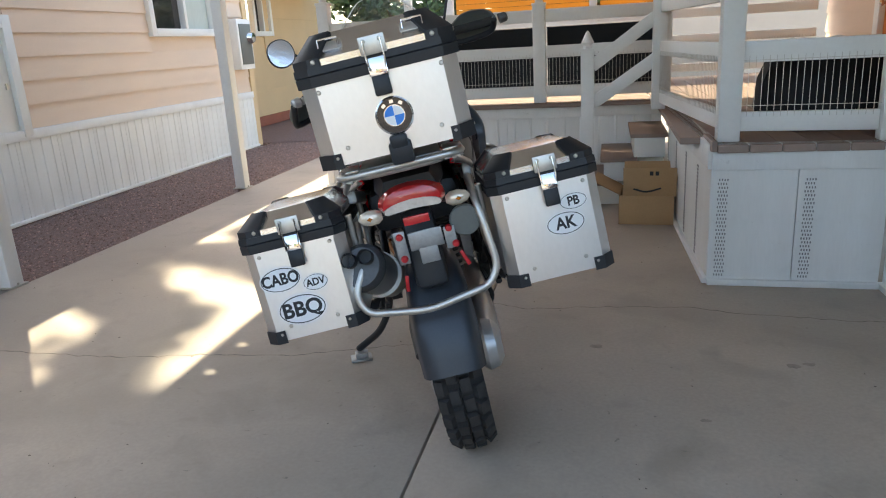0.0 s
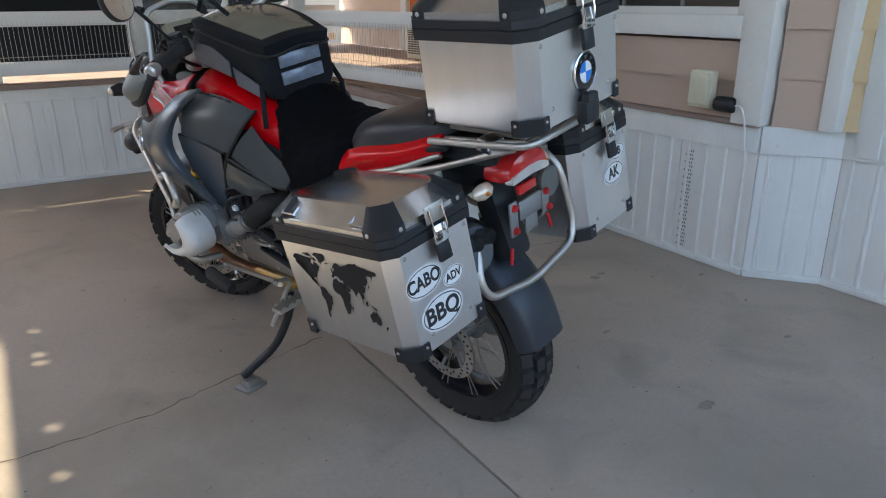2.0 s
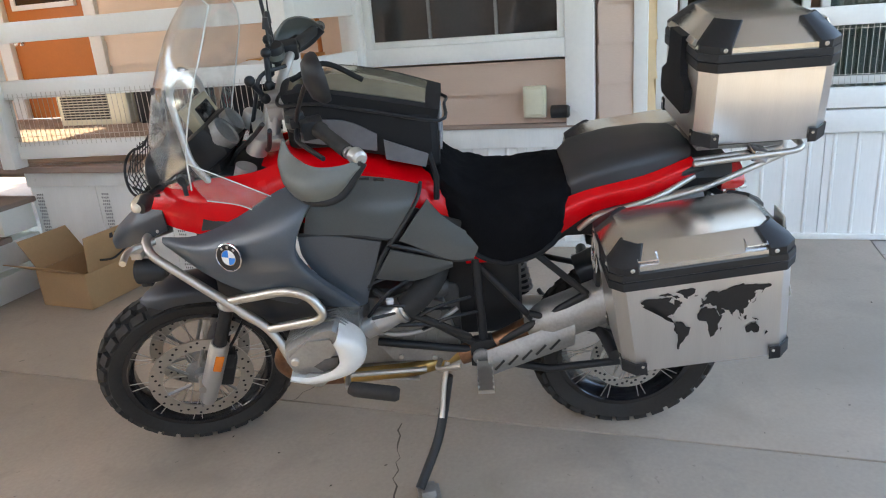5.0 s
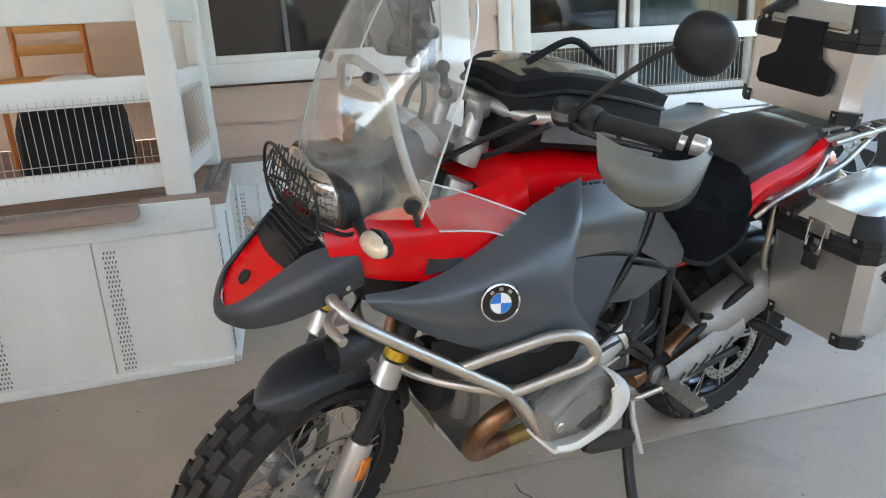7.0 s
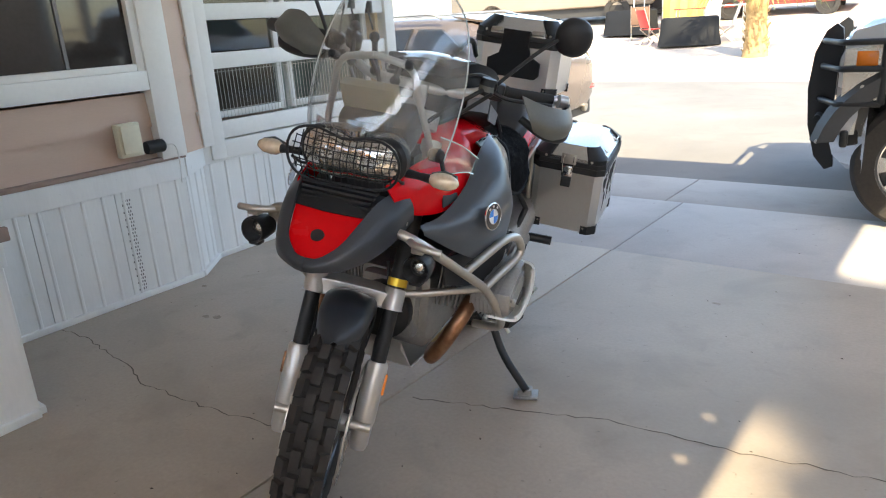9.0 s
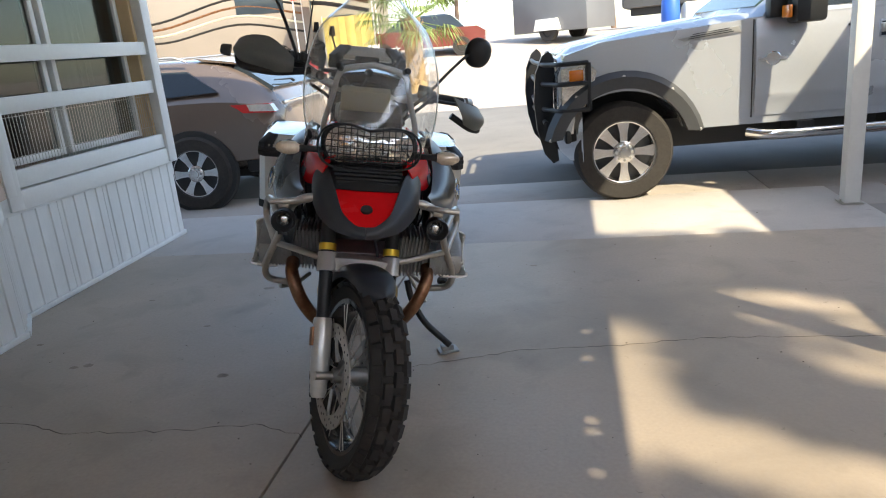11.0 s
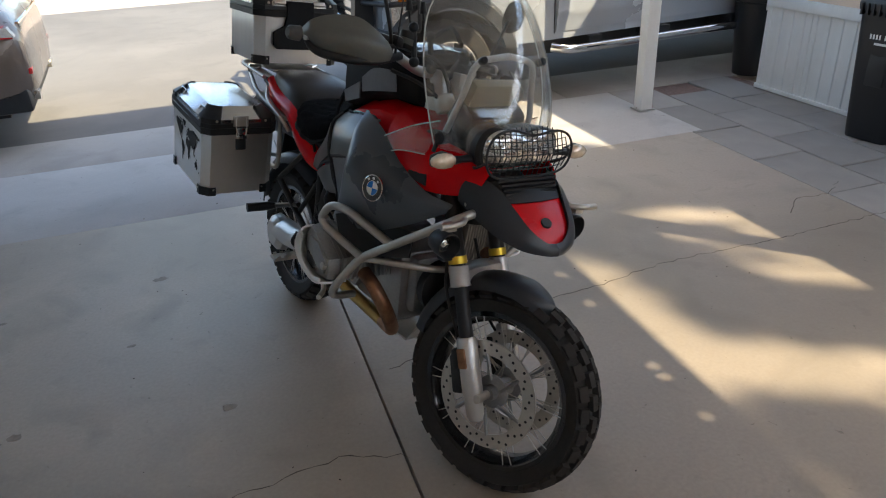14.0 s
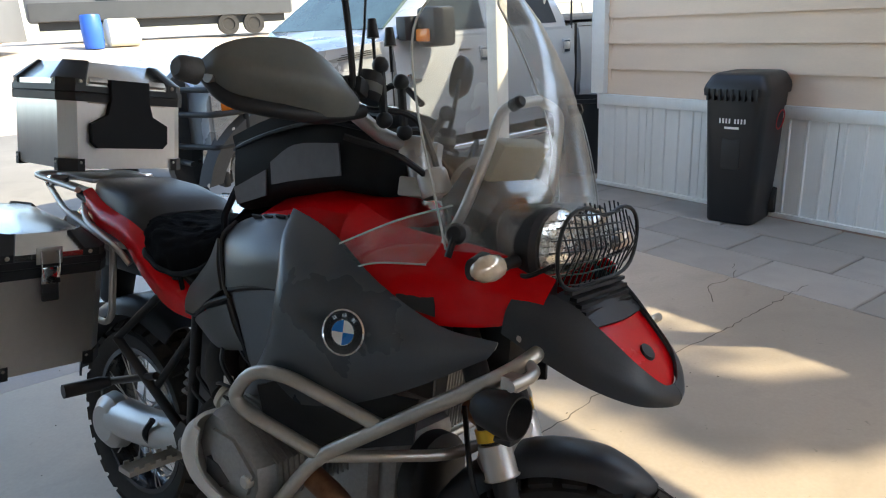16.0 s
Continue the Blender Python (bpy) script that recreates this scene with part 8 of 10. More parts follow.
for sx in (-1, 1):
    for rows in ([[(sx * 0.141, 0.945 - 0.03, 1.135), (sx * 0.137, 0.92, 1.075)], [(sx * 0.1455, 0.80, 1.125), (sx * 0.1435, 0.80, 1.055)], [(sx * 0.144, 0.725, 1.085), (sx * 0.1435, 0.73, 1.04)]],
                 [[(sx * 0.1435, 0.71, 1.068), (sx * 0.1415, 0.71, 1.015)], [(sx * 0.139, 0.60, 1.02), (sx * 0.137, 0.61, 0.985)]]):
        bm = B0()
        part("side_panel", sheet(bm, rows if sx < 0 else [r[::-1] for r in rows], 0.004), M["reflective"], bag, "grey reflective side panel")
    bm = B0()
    tube(bm, [(sx * 0.13, 0.60, 1.02), (sx * 0.15, 0.585, 0.96), (sx * 0.155, 0.59, 0.90)], 0.008, 6)
    part("strap", bm, M["nylon"], bag)
for z in (1.075, 1.025):
    bm = B0()
    box(bm, (0, 0.570, z), (0.15, 0.006, 0.038))
    part("rear_pocket", bm, mk("silver_mesh", (0.30, 0.34, 0.42), 0.35, 0.5, var=0.3, scale=30, fine=90, bump=0.5), bag, "silvery rear pocket flap", 0.002)
bm = B0()
tube(bm, spline([(-0.08, 0.93, 1.22), (-0.1, 0.84, 1.26), (-0.09, 0.75, 1.21)], 6), 0.007, 7)
part("handle", bm, M["nylon"], bag)


# ---- vehicles ----
M["truck"] = mk("silver_car_paint", (0.52, 0.545, 0.58), 0.26, 0.45, var=0.03, scale=1.5, bump=0.0, coat=0.6)
M["suv"] = mk("bronze_grey_car_paint", (0.17, 0.128, 0.102), 0.26, 0.35, var=0.05, scale=1.5, bump=0.0, coat=0.6)
M["carglass"] = mk("tinted_car_glass", (0.030, 0.040, 0.050), 0.08, var=0.15, bump=0.0, spec=0.25, rvar=0.02)
M["skyglass"] = mk("windscreen_glass", (0.05, 0.085, 0.09), 0.08, var=0.3, bump=0.0, spec=0.3, rvar=0.02)
M["flare"] = mk("dark_fender_flare", (0.05, 0.052, 0.055), 0.5, var=0.15)
SIDE = Matrix(((1, 0, 0, 0), (0, 0, 1, 0), (0, 1, 0, 0), (0, 0, 0, 1)))      # (u, v, w) -> (x, w, z)


def arch(x, r, z, n=12):
    """Points of a wheel arch, from its rear to its front, over the sill at z."""
    a0 = math.acos(max(-1, min(1, (z - 0.36) / r)))
    return [(x + r * math.sin(-a0 + 2 * a0 * i / n), 0.36 + r * math.cos(-a0 + 2 * a0 * i / n)) for i in range(n + 1)]


def car_wheel(parent, x, y, r, w, spokes, bright, out=1):
    m = Matrix.Translation((x, y, r)) @ Matrix.Rotation(radians(-90 * out), 4, "X")
    rr = r * 0.66
    bm = B0()
    lathe(bm, [(rr, -w / 2), (r * 0.93, -w / 2), (r, -w * 0.34), (r, w * 0.34), (r * 0.93, w / 2), (rr, w / 2)], 56, m, True)
    wh = part("wheel", bm, M["dusty"], parent, "road wheel with a dusty tyre", 0.006, 2)
    bm = B0()
    lathe(bm, [(rr, -w / 2), (rr * 1.03, w * 0.46), (rr * 0.95, w * 0.47), (rr * 0.9, w * 0.1), (0, w * 0.05)], 48, m)
    part("rim", bm, M["castdark"], wh)
    bm = B0()
    lathe(bm, [(rr * 0.90, w * 0.30), (rr * 0.92, w * 0.44), (rr * 1.02, w * 0.47), (rr * 1.035, w * 0.43)], 48, m)
    part("rim_lip", bm, bright, wh, "bright rim lip")
    for i in range(spokes):
        t = m @ Matrix.Rotation(2 * math.pi * i / spokes, 4, "Z")
        bm = B0()
        prism(bm, [(rr * 0.15, -rr * 0.10), (rr * 0.60, -rr * 0.12), (rr * 0.93, -rr * 0.19), (rr * 0.93, rr * 0.19), (rr * 0.60, rr * 0.12), (rr * 0.15, rr * 0.10)], w * 0.22, w * 0.40, t)
        part("rim_spoke", bm, bright, wh, "", 0.008, 2)
    bm = B0()
    lathe(bm, [(rr * 0.34, w * 0.2), (rr * 0.34, w * 0.44), (rr * 0.26, w * 0.48), (rr * 0.16, w * 0.48), (rr * 0.14, w * 0.54), (0, w * 0.55)], 24, m)
    part("hub", bm, bright, wh)
    bm = B0()
    for i in range(8):
        a = 2 * math.pi * i / 8
        lathe(bm, [(0, w * 0.51), (0.012, w * 0.5), (0.013, w * 0.44)], 6, m @ Matrix.Translation((rr * 0.24 * math.cos(a), rr * 0.24 * math.sin(a), 0)))
    part("wheel_nut", bm, M["steel"], wh)
    return wh


TRUCK = Matrix.Translation((-1.53, -2.15, -0.01)) @ Matrix.Rotation(radians(6), 4, "Z")
truck = thing("pickup_truck", "silver crew-cab pickup truck with black grille guard parked along the street", "truck", TRUCK)
W = 1.86
side = [(0.80, 0.52), (0.84, 0.70), (0.84, 0.98), (0.74, 1.13), (0.40, 1.205), (-0.45, 1.27), (-0.62, 1.285), (-2.52, 1.30), (-2.56, 1.32), (-5.55, 1.33), (-5.60, 1.20), (-5.60, 0.60)]
low = [(-5.2, 0.56)] + arch(-4.25, 0.48, 0.52) + [(-3.7, 0.52), (-0.62, 0.50)] + arch(0.264, 0.47, 0.50)[0:] + [(0.785, 0.55)]
bm = B0()
prism(bm, side + low, -W, -0.02, SIDE)
tb = part("body", bm, M["truck"], truck, "silver painted truck body", 0.03, 3)
# curved door and bed skins with a soft crease
def bulge(z):
    t = (z - 0.56) / 0.72
    return -0.010 + 0.034 * math.sin(math.pi * min(1.0, max(0.0, t))) if 0 < t < 1 else -0.010


ZS = (0.56, 0.62, 0.68, 0.705, 0.73, 0.85, 1.0, 1.12, 1.2, 1.275)
for x0, x1 in ((-1.540, -0.612), (-2.500, -1.556), (-3.55, -2.585)):
    bm = B0()
    cols = [[bm.verts.new((x, bulge(z) + (0.008 if abs(z - 0.705) < 0.01 else 0), z)) for z in ZS] for x in (x0, x0 + 0.01, (x0 + x1) / 2, x1 - 0.01, x1)]
    for A, C in zip(cols, cols[1:]):
        for i in range(len(ZS) - 1):
            bm.faces.new((A[i], A[i + 1], C[i + 1], C[i]))
    for e in (0, -1):
        inner = [bm.verts.new((v.co.x, -0.03, v.co.z)) for v in cols[e]]
        for i in range(len(ZS) - 1):
            bm.faces.new((cols[e][i], cols[e][i + 1], inner[i + 1], inner[i]))
    part("door_skin" if x1 > -2.5 else "bed_skin", bm, M["truck"], truck, "curved silver panel")
# cab
bm = B0()
secs = []
for z, x0, x1, ins in ((1.27, -2.50, -0.60, 0.03), (1.36, -2.49, -0.66, 0.05), (1.70, -2.36, -1.12, 0.15), (1.79, -2.26, -1.26, 0.22), (1.815, -2.1, -1.45, 0.34)):
    secs.append([(x0, -W + ins + 0.05, z), (x0, -ins - 0.05, z), (x0 + 0.05, -ins, z), (x1 - 0.05, -ins, z), (x1, -ins - 0.06, z), (x1 + 0.02, -W / 2, z), (x1, -W + ins + 0.06, z), (x1 - 0.05, -W + ins, z), (x0 + 0.05, -W + ins, z)])
part("cab", loft(bm, secs), M["truck"], truck, "silver cab", 0.015, 2)


def side_glass(name, pts, y0, y1, mat_, parent, out=0.006):
    """A side window: corners as (x, z), leaning in from y0 at its foot to y1 at its head."""
    zs = [z for _, z in pts]
    a, b = min(zs), max(zs)
    bm = B0()
    f = [bm.verts.new((x, y0 + (y1 - y0) * (z - a) / (b - a) + out, z)) for x, z in pts]
    g = [bm.verts.new((x, y0 + (y1 - y0) * (z - a) / (b - a) - 0.02, z)) for x, z in pts]
    bm.faces.new(f)
    bm.faces.new(g)
    k = len(pts)
    for i in range(k):
        bm.faces.new((f[i], f[(i + 1) % k], g[(i + 1) % k], g[i]))
    return part(name, bm, mat_, parent)


def lean(z):
    return -0.05 - (z - 1.36) * (0.10 / 0.34)


side_glass("front_window", [(-1.50, 1.325), (-0.86, 1.325), (-0.80, 1.365), (-1.155, 1.665), (-1.50, 1.68)], lean(1.325), lean(1.68), M["carglass"], truck)
side_glass("rear_window", [(-2.33, 1.335), (-1.60, 1.33), (-1.60, 1.68), (-2.25, 1.67)], lean(1.33), lean(1.68), M["carglass"], truck)
bm = B0()
f = [(-0.675, -0.16, 1.345), (-0.675, -W + 0.16, 1.345), (-1.10, -W + 0.26, 1.69), (-1.10, -0.26, 1.69)]
vs = [bm.verts.new(Vector(p) + Vector((0.028, 0, 0.022))) for p in f] + [bm.verts.new(Vector(p) - Vector((0.02, 0, 0.02))) for p in f]
bm.faces.new(vs[:4])
bm.faces.new(vs[4:])
for i in range(4):
    bm.faces.new((vs[i], vs[(i + 1) % 4], vs[4 + (i + 1) % 4], vs[4 + i]))
part("windscreen", bm, M["skyglass"], truck, "sloping windscreen")
# shut lines, handles
for x0, x1, z0, z1 in ((-0.605, -0.597, 0.55, 1.27), (-1.552, -1.544, 0.53, 1.30), (-2.512, -2.500, 0.56, 1.66), (-2.575, -2.545, 0.56, 1.32)):
    bm = B0()
    span(bm, x0, x1, -0.03, -0.0175, z0, z1)
    part("shut_line", bm, M["black"], truck)
bm = B0()
span(bm, -5.5, -2.6, -0.022, -0.0175, 1.285, 1.292)
part("shut_line", bm, M["black"], truck)
for x in (-1.44, -2.40):
    bm = B0()
    span(bm, x - 0.045, x + 0.045, -0.022, 0.022, 1.06, 1.19)
    h = part("door_handle", bm, M["truck"], truck, "", 0.008)
    # dark block behind the grip, painting the shade of the handle hollow
    bm = B0()
    span(bm, x - 0.03, x + 0.035, 0.015, 0.025, 1.075, 1.175)
    part("handle_recess", bm, M["carglass"], h)
    bm = B0()
    span(bm, x - 0.012, x + 0.04, 0.02, 0.040, 1.10, 1.165)
    part("grip", bm, M["silver"], h, "", 0.006)
bm = B0()
span(bm, -1.30, -1.20, -0.025, 0.018, 1.165, 1.18)
part("keypad", bm, M["black"], truck)
# fender badge and vent
bm = B0()
lathe(bm, [(0.0, 0.004), (0.045, 0.004), (0.05, 0.0)], 20, Matrix.Translation((-0.72, 0.028, 0.98)) @ Matrix.Rotation(radians(-90), 4, "X"))
box(bm, (-0.72, 0.030, 0.98), (0.19, 0.006, 0.022))
part("fender_badge", bm, M["chrome"], truck, "round chrome badge")
bm = B0()
prism(bm, [(-0.52, 1.19), (-0.15, 1.155), (-0.10, 1.175), (-0.50, 1.235)], -0.02, -0.008, SIDE)
part("fender_vent", bm, M["cast"], truck, "slatted chrome fender vent", 0.004)
for k in range(3):
    bm = B0()
    box(bm, (-0.32, -0.006, 1.185 + k * 0.014), (0.30 - 0.03 * k, 0.006, 0.005), Matrix.Rotation(radians(5.5), 4, "Y"))
    part("vent_slat", bm, M["black"], truck)
# hood
bm = B0()
secs = []
for x, z, hw in ((0.80, 1.10, 0.72), (0.60, 1.18, 0.76), (0.1, 1.26, 0.78), (-0.45, 1.315, 0.80), (-0.66, 1.325, 0.80)):
    secs.append([(x, -W / 2 - hw, z - 0.05), (x, -W / 2 - hw * 0.9, z - 0.005), (x, -W / 2 - hw * 0.55, z + 0.01), (x, -W / 2 - hw * 0.45, z - 0.008), (x, -W / 2 + hw * 0.45, z - 0.008), (x, -W / 2 + hw * 0.55, z + 0.01), (x, -W / 2 + hw * 0.9, z - 0.005), (x, -W / 2 + hw, z - 0.05)])
part("hood", loft(bm, secs), M["truck"], truck, "ridged silver hood", 0.008)
# flares, bumper, lamps, guard
for cx, mat_ in ((0.0, M["flare"]),):
    bm = B0()
    outer, inner = arch(cx, 0.60, 0.50, 16), arch(cx, 0.475, 0.50, 16)
    a = [bm.verts.new((x, -0.015, z)) for x, z in outer]
    b = [bm.verts.new((x, 0.045, z)) for x, z in [(cx + (p[0] - cx) * 0.93, 0.36 + (p[1] - 0.36) * 0.93) for p in outer]]
    c = [bm.verts.new((x, 0.04, z)) for x, z in inner]
    d = [bm.verts.new((x, -0.03, z)) for x, z in inner]
    for A, C in ((a, b), (b, c), (c, d), (d, a)):
        for i in range(16):
            bm.faces.new((A[i], A[i + 1], C[i + 1], C[i]))
    part("fender_flare", bm, mat_, truck, "moulded wheel arch flare")
    bm = B0()
    prism(bm, arch(cx, 0.47, 0.40), -0.6, -0.45, SIDE)
    part("wheel_well", bm, M["ink"], truck)
    bm = B0()
    for i in range(5):
        p = arch(cx, 0.56, 0.5, 4)[i]
        lathe(bm, [(0, 0.008), (0.012, 0.004), (0.013, 0)], 8, Matrix.Translation((p[0], 0.036, p[1])) @ Matrix.Rotation(radians(-90), 4, "X"))
    part("flare_bolt", bm, M["steel"], truck)
bm = B0()
secs = []
for z, o in ((0.32, -0.16), (0.40, -0.02), (0.50, 0.03), (0.62, 0.03), (0.70, 0.0), (0.72, -0.03)):
    secs.append([(0.50, -W - 0.0, z), (0.86 + o, -W + 0.12, z), (0.94 + o, -W / 2, z), (0.86 + o, -0.12, z), (0.55, 0.015, z), (0.50, -0.2, z)])
part("bumper", loft(bm, secs), M["chrome"], truck, "chrome front bumper", 0.015)
bm = B0()
span(bm, 0.70, 0.78, -0.10, 0.008, 0.46, 0.56)
part("bumper_lamp", bm, M["black"], truck, "dark lamp recess", 0.02)
bm = B0()
prism(bm, [(0.50, 0.74), (0.80, 0.72), (0.80, 1.03), (0.50, 1.06), (0.44, 1.0)], -0.30, 0.004, SIDE)
hl2 = part("headlamp", bm, M["lamp"], truck, "clear stacked headlamp with amber marker", 0.02)
bm = B0()
span(bm, 0.53, 0.70, -0.04, 0.010, 0.93, 1.02)
part("marker_lamp", bm, M["orangelens"], hl2, "amber marker", 0.01)
bm = B0()
span(bm, 0.78, 0.86, -W + 0.3, -0.3, 0.70, 1.06)
part("grille", bm, M["chrome"], truck, bevel=0.01)
gx = 0.93
plate = [(gx - 0.10, 0.30), (gx - 0.02, 0.28), (gx + 0.06, 0.36), (gx + 0.105, 0.55), (gx + 0.12, 0.78), (gx + 0.10, 1.00), (gx + 0.05, 1.13), (gx - 0.01, 1.17), (gx - 0.07, 1.14), (gx - 0.09, 1.05), (gx - 0.06, 0.90), (gx - 0.05, 0.70), (gx - 0.07, 0.50)]
for y in (-0.30, -W + 0.30):
    bm = B0()
    prism(bm, plate, y - 0.045, y + 0.045, SIDE)
    part("guard_upright", bm, M["black"], truck, "tall rounded black grille guard upright", 0.03, 3)
for z in (0.62, 0.72, 0.92, 1.07):
    bm = B0()
    tube(bm, rounded([(0.50, 0.03, z), (0.84, 0.03, z), (0.98, -0.20, z), (1.0, -W / 2, z), (0.98, -W + 0.2, z), (0.84, -W - 0.03, z), (0.50, -W - 0.03, z)] if z > 0.7 else [(0.98, -0.1, z), (0.98, -W + 0.1, z)], 0.06), 0.018, 10)
    part("guard_bar", bm, M["black"], truck, "black guard tube")
bm = B0()
tube(bm, [(0.50, 0.03, 0.72), (0.50, 0.03, 1.07)], 0.018, 10)
part("guard_bar", bm, M["black"], truck, "black guard tube")
bm = B0()
tube(bm, rounded([(-0.58, -0.02, 0.44), (-0.68, 0.06, 0.42), (-2.75, 0.06, 0.42), (-2.85, -0.02, 0.44)], 0.08), 0.042, 14, flat=0.8)
part("running_board", bm, M["chrome"], truck, "polished tube running board")
for x in (-0.95, -1.6, -2.35):
    bm = B0()
    span(bm, x - 0.06, x + 0.06, -0.3, 0.03, 0.40, 0.50)
    part("board_bracket", bm, M["black"], truck, "", 0.01)
bm = B0()
span(bm, -5.3, 0.4, -W + 0.25, -0.25, 0.34, 0.56)
part("chassis", bm, M["ink"], truck)
bm = B0()
span(bm, -0.98, -0.78, 0.04, 0.23, 1.22, 1.50)
mr_ = part("door_mirror", bm, M["black"], truck, "tall black towing mirror", 0.03)
bm = B0()
span(bm, -0.77, -0.74, 0.08, 0.20, 1.26, 1.35)
part("mirror_lamp", bm, M["orangelens"], mr_, "orange lamp", 0.01)
bm = B0()
for z in (1.28, 1.42):
    rod(bm, (-0.80, -0.03, z), (-0.86, 0.06, z), 0.02, 8)
span(bm, -0.82, -0.68, -0.05, 0.05, 1.27, 1.44)
part("mirror_arm", bm, M["black"], mr_, "", 0.01)
for x in (0.0, -4.785):
    car_wheel(truck, x, -0.12, 0.365, 0.25, 8, M["alu_top"])
    car_wheel(truck, x, -W + 0.12, 0.365, 0.25, 8, M["alu_top"], -1)
# the body sits further back over the front wheel
for ob in truck.children_recursive:
    if ob.name.split(".")[0] not in ("wheel", "rim", "rim_lip", "rim_spoke", "hub", "wheel_nut", "fender_flare", "wheel_well", "flare_bolt"):
        for v in ob.data.vertices:
            v.co.x = v.co.x * 1.06 - 0.28 - 0.20 * min(1.0, max(0.0, v.co.x - 0.55) / 0.4)
            v.co.z = v.co.z if v.co.z < 0.5 else 0.5 + (v.co.z - 0.5) * 0.95
# load bed cover and rails
bm = B0()
span(bm, -5.5, -2.62, -W + 0.08, -0.08, 1.30, 1.36)
part("bed_cover", bm, M["faded"], truck, "pale load in the bed", 0.02)
for y in (-0.10, -W + 0.10):
    bm = B0()
    tube(bm, rounded([(-2.62, y, 1.33), (-2.66, y, 1.50), (-5.4, y, 1.50), (-5.45, y, 1.33)], 0.05), 0.018, 8)
    part("bed_rail", bm, M["steel"], truck)

# estate car
SUV = Matrix.Translation((2.20, -2.64, -0.01)) @ Matrix.Rotation(radians(4), 4, "Z")
suv = thing("suv", "bronze grey sport utility car parked along the street", "car", SUV)
W2 = 1.76
secs = []
for x, zb, belt, top, wb, wt in ((-0.85, 0.52, 0.72, 0.80, 0.66, 0.56), (-0.83, 0.42, 0.80, 0.88, 0.78, 0.64), (-0.76, 0.36, 0.87, 0.97, 0.845, 0.68), (-0.62, 0.33, 0.93, 1.09, 0.87, 0.64), (-0.40, 0.32, 0.965, 1.22, 0.88, 0.61), (-0.12, 0.30, 0.98, 1.30, 0.88, 0.60), (0.5, 0.28, 0.98, 1.33, 0.88, 0.61),
                                 (1.3, 0.28, 0.97, 1.30, 0.88, 0.60), (1.75, 0.28, 0.96, 1.15, 0.88, 0.62), (2.2, 0.28, 0.95, 1.0, 0.88, 0.66), (3.0, 0.28, 0.86, 0.92, 0.86, 0.60), (3.45, 0.34, 0.70, 0.76, 0.76, 0.50), (3.55, 0.42, 0.62, 0.66, 0.60, 0.42)):
    half = [(wb * 0.80, zb), (wb * 0.965, zb + 0.10), (wb, (zb + belt) / 2 + 0.03), (wb * 0.985, belt - 0.03), (wb * 0.955, belt), ((wb * 0.955 + wt) / 2 + 0.02, (belt + top) / 2), (wt + 0.01, top - 0.03), (wt * 0.86, top - 0.004), (wt * 0.4, top + 0.008)]
    secs.append([(x, -W2 / 2 + y, z) for y, z in half] + [(x, -W2 / 2 - y, z) for y, z in reversed(half)])
cols = [spline([r[j] for r in secs], 3) for j in range(18)]
part("body", loft(B0(), list(zip(*cols))), M["suv"], suv, "metallic bronze grey rounded body")
side_glass("rear_quarter_window", [(-0.30, 1.03), (0.28, 1.015), (0.24, 1.235), (0.0, 1.225)], -0.040, -0.185, M["carglass"], suv, 0.014)
side_glass("door_window", [(0.36, 1.015), (1.25, 1.005), (1.15, 1.225), (0.32, 1.24)], -0.040, -0.185, M["carglass"], suv, 0.014)
bm = B0()
f = [(-0.735, -0.26, 1.005), (-0.735, -W2 + 0.26, 1.005), (-0.395, -W2 + 0.32, 1.232), (-0.395, -0.32, 1.232)]
vs = [bm.verts.new(Vector(p) + Vector((-0.014, 0, 0.022))) for p in f] + [bm.verts.new(Vector(p) + Vector((0.05, 0, -0.05))) for p in f]
bm.faces.new(vs[:4])
bm.faces.new(vs[4:])
for i in range(4):
    bm.faces.new((vs[i], vs[(i + 1) % 4], vs[4 + (i + 1) % 4], vs[4 + i]))
part("rear_screen", bm, M["carglass"], suv, "dark sloping rear window", 0.01)
bm = B0()
prism(bm, [(-0.52, 1.235), (-0.10, 1.30), (-0.02, 1.335), (-0.38, 1.275)], -W2 + 0.30, -0.30, SIDE)
sp = part("spoiler", bm, M["suv"], suv, "roof spoiler", 0.012)
part("brake_lamp", boxes(((-0.50, -W2 / 2, 1.243), (0.02, 0.40, 0.012))), M["redlens"], sp)
bm = B0()
tube(bm, [(-0.745, -W2 / 2, 1.075), (-0.74, -W2 / 2 + 0.06, 1.10), (-0.71, -0.42, 1.115)], [0.018, 0.012, 0.006], 8)
part("rear_wiper", bm, M["black"], suv)
for y in (-0.17, -W2 + 0.17):
    bm = B0()
    tube(bm, rounded([(0.0, y - 0.02, 1.42), (0.1, y, 1.475), (1.4, y, 1.475), (1.5, y - 0.02, 1.42)], 0.05), 0.014, 8)
    part("roof_rail", bm, M["silver"], suv, "silver roof rail")
for y0, y1 in ((-0.30, -0.012), (-W2 + 0.30, -W2 + 0.012)):
    bm = B0()
    prism(bm, [(-0.80, 0.82), (-0.76, 0.90), (-0.42, 0.91), (-0.26, 0.88), (-0.34, 0.84)], min(y0, y1) + (0.0 if y0 > -1 else 0.012), max(y0, y1) - (0.0 if y0 > -1 else 0.0), SIDE)
    tl2 = part("tail_lamp", bm, M["redlens"], suv, "red and clear tail lamp", 0.012)
    bm = B0()
    prism(bm, [(-0.81, 0.83), (-0.775, 0.895), (-0.56, 0.905), (-0.58, 0.845)], min(y0, y1) + 0.03, max(y0, y1) + 0.004, SIDE)
    part("lens", bm, M["greylens"], tl2, "", 0.01)
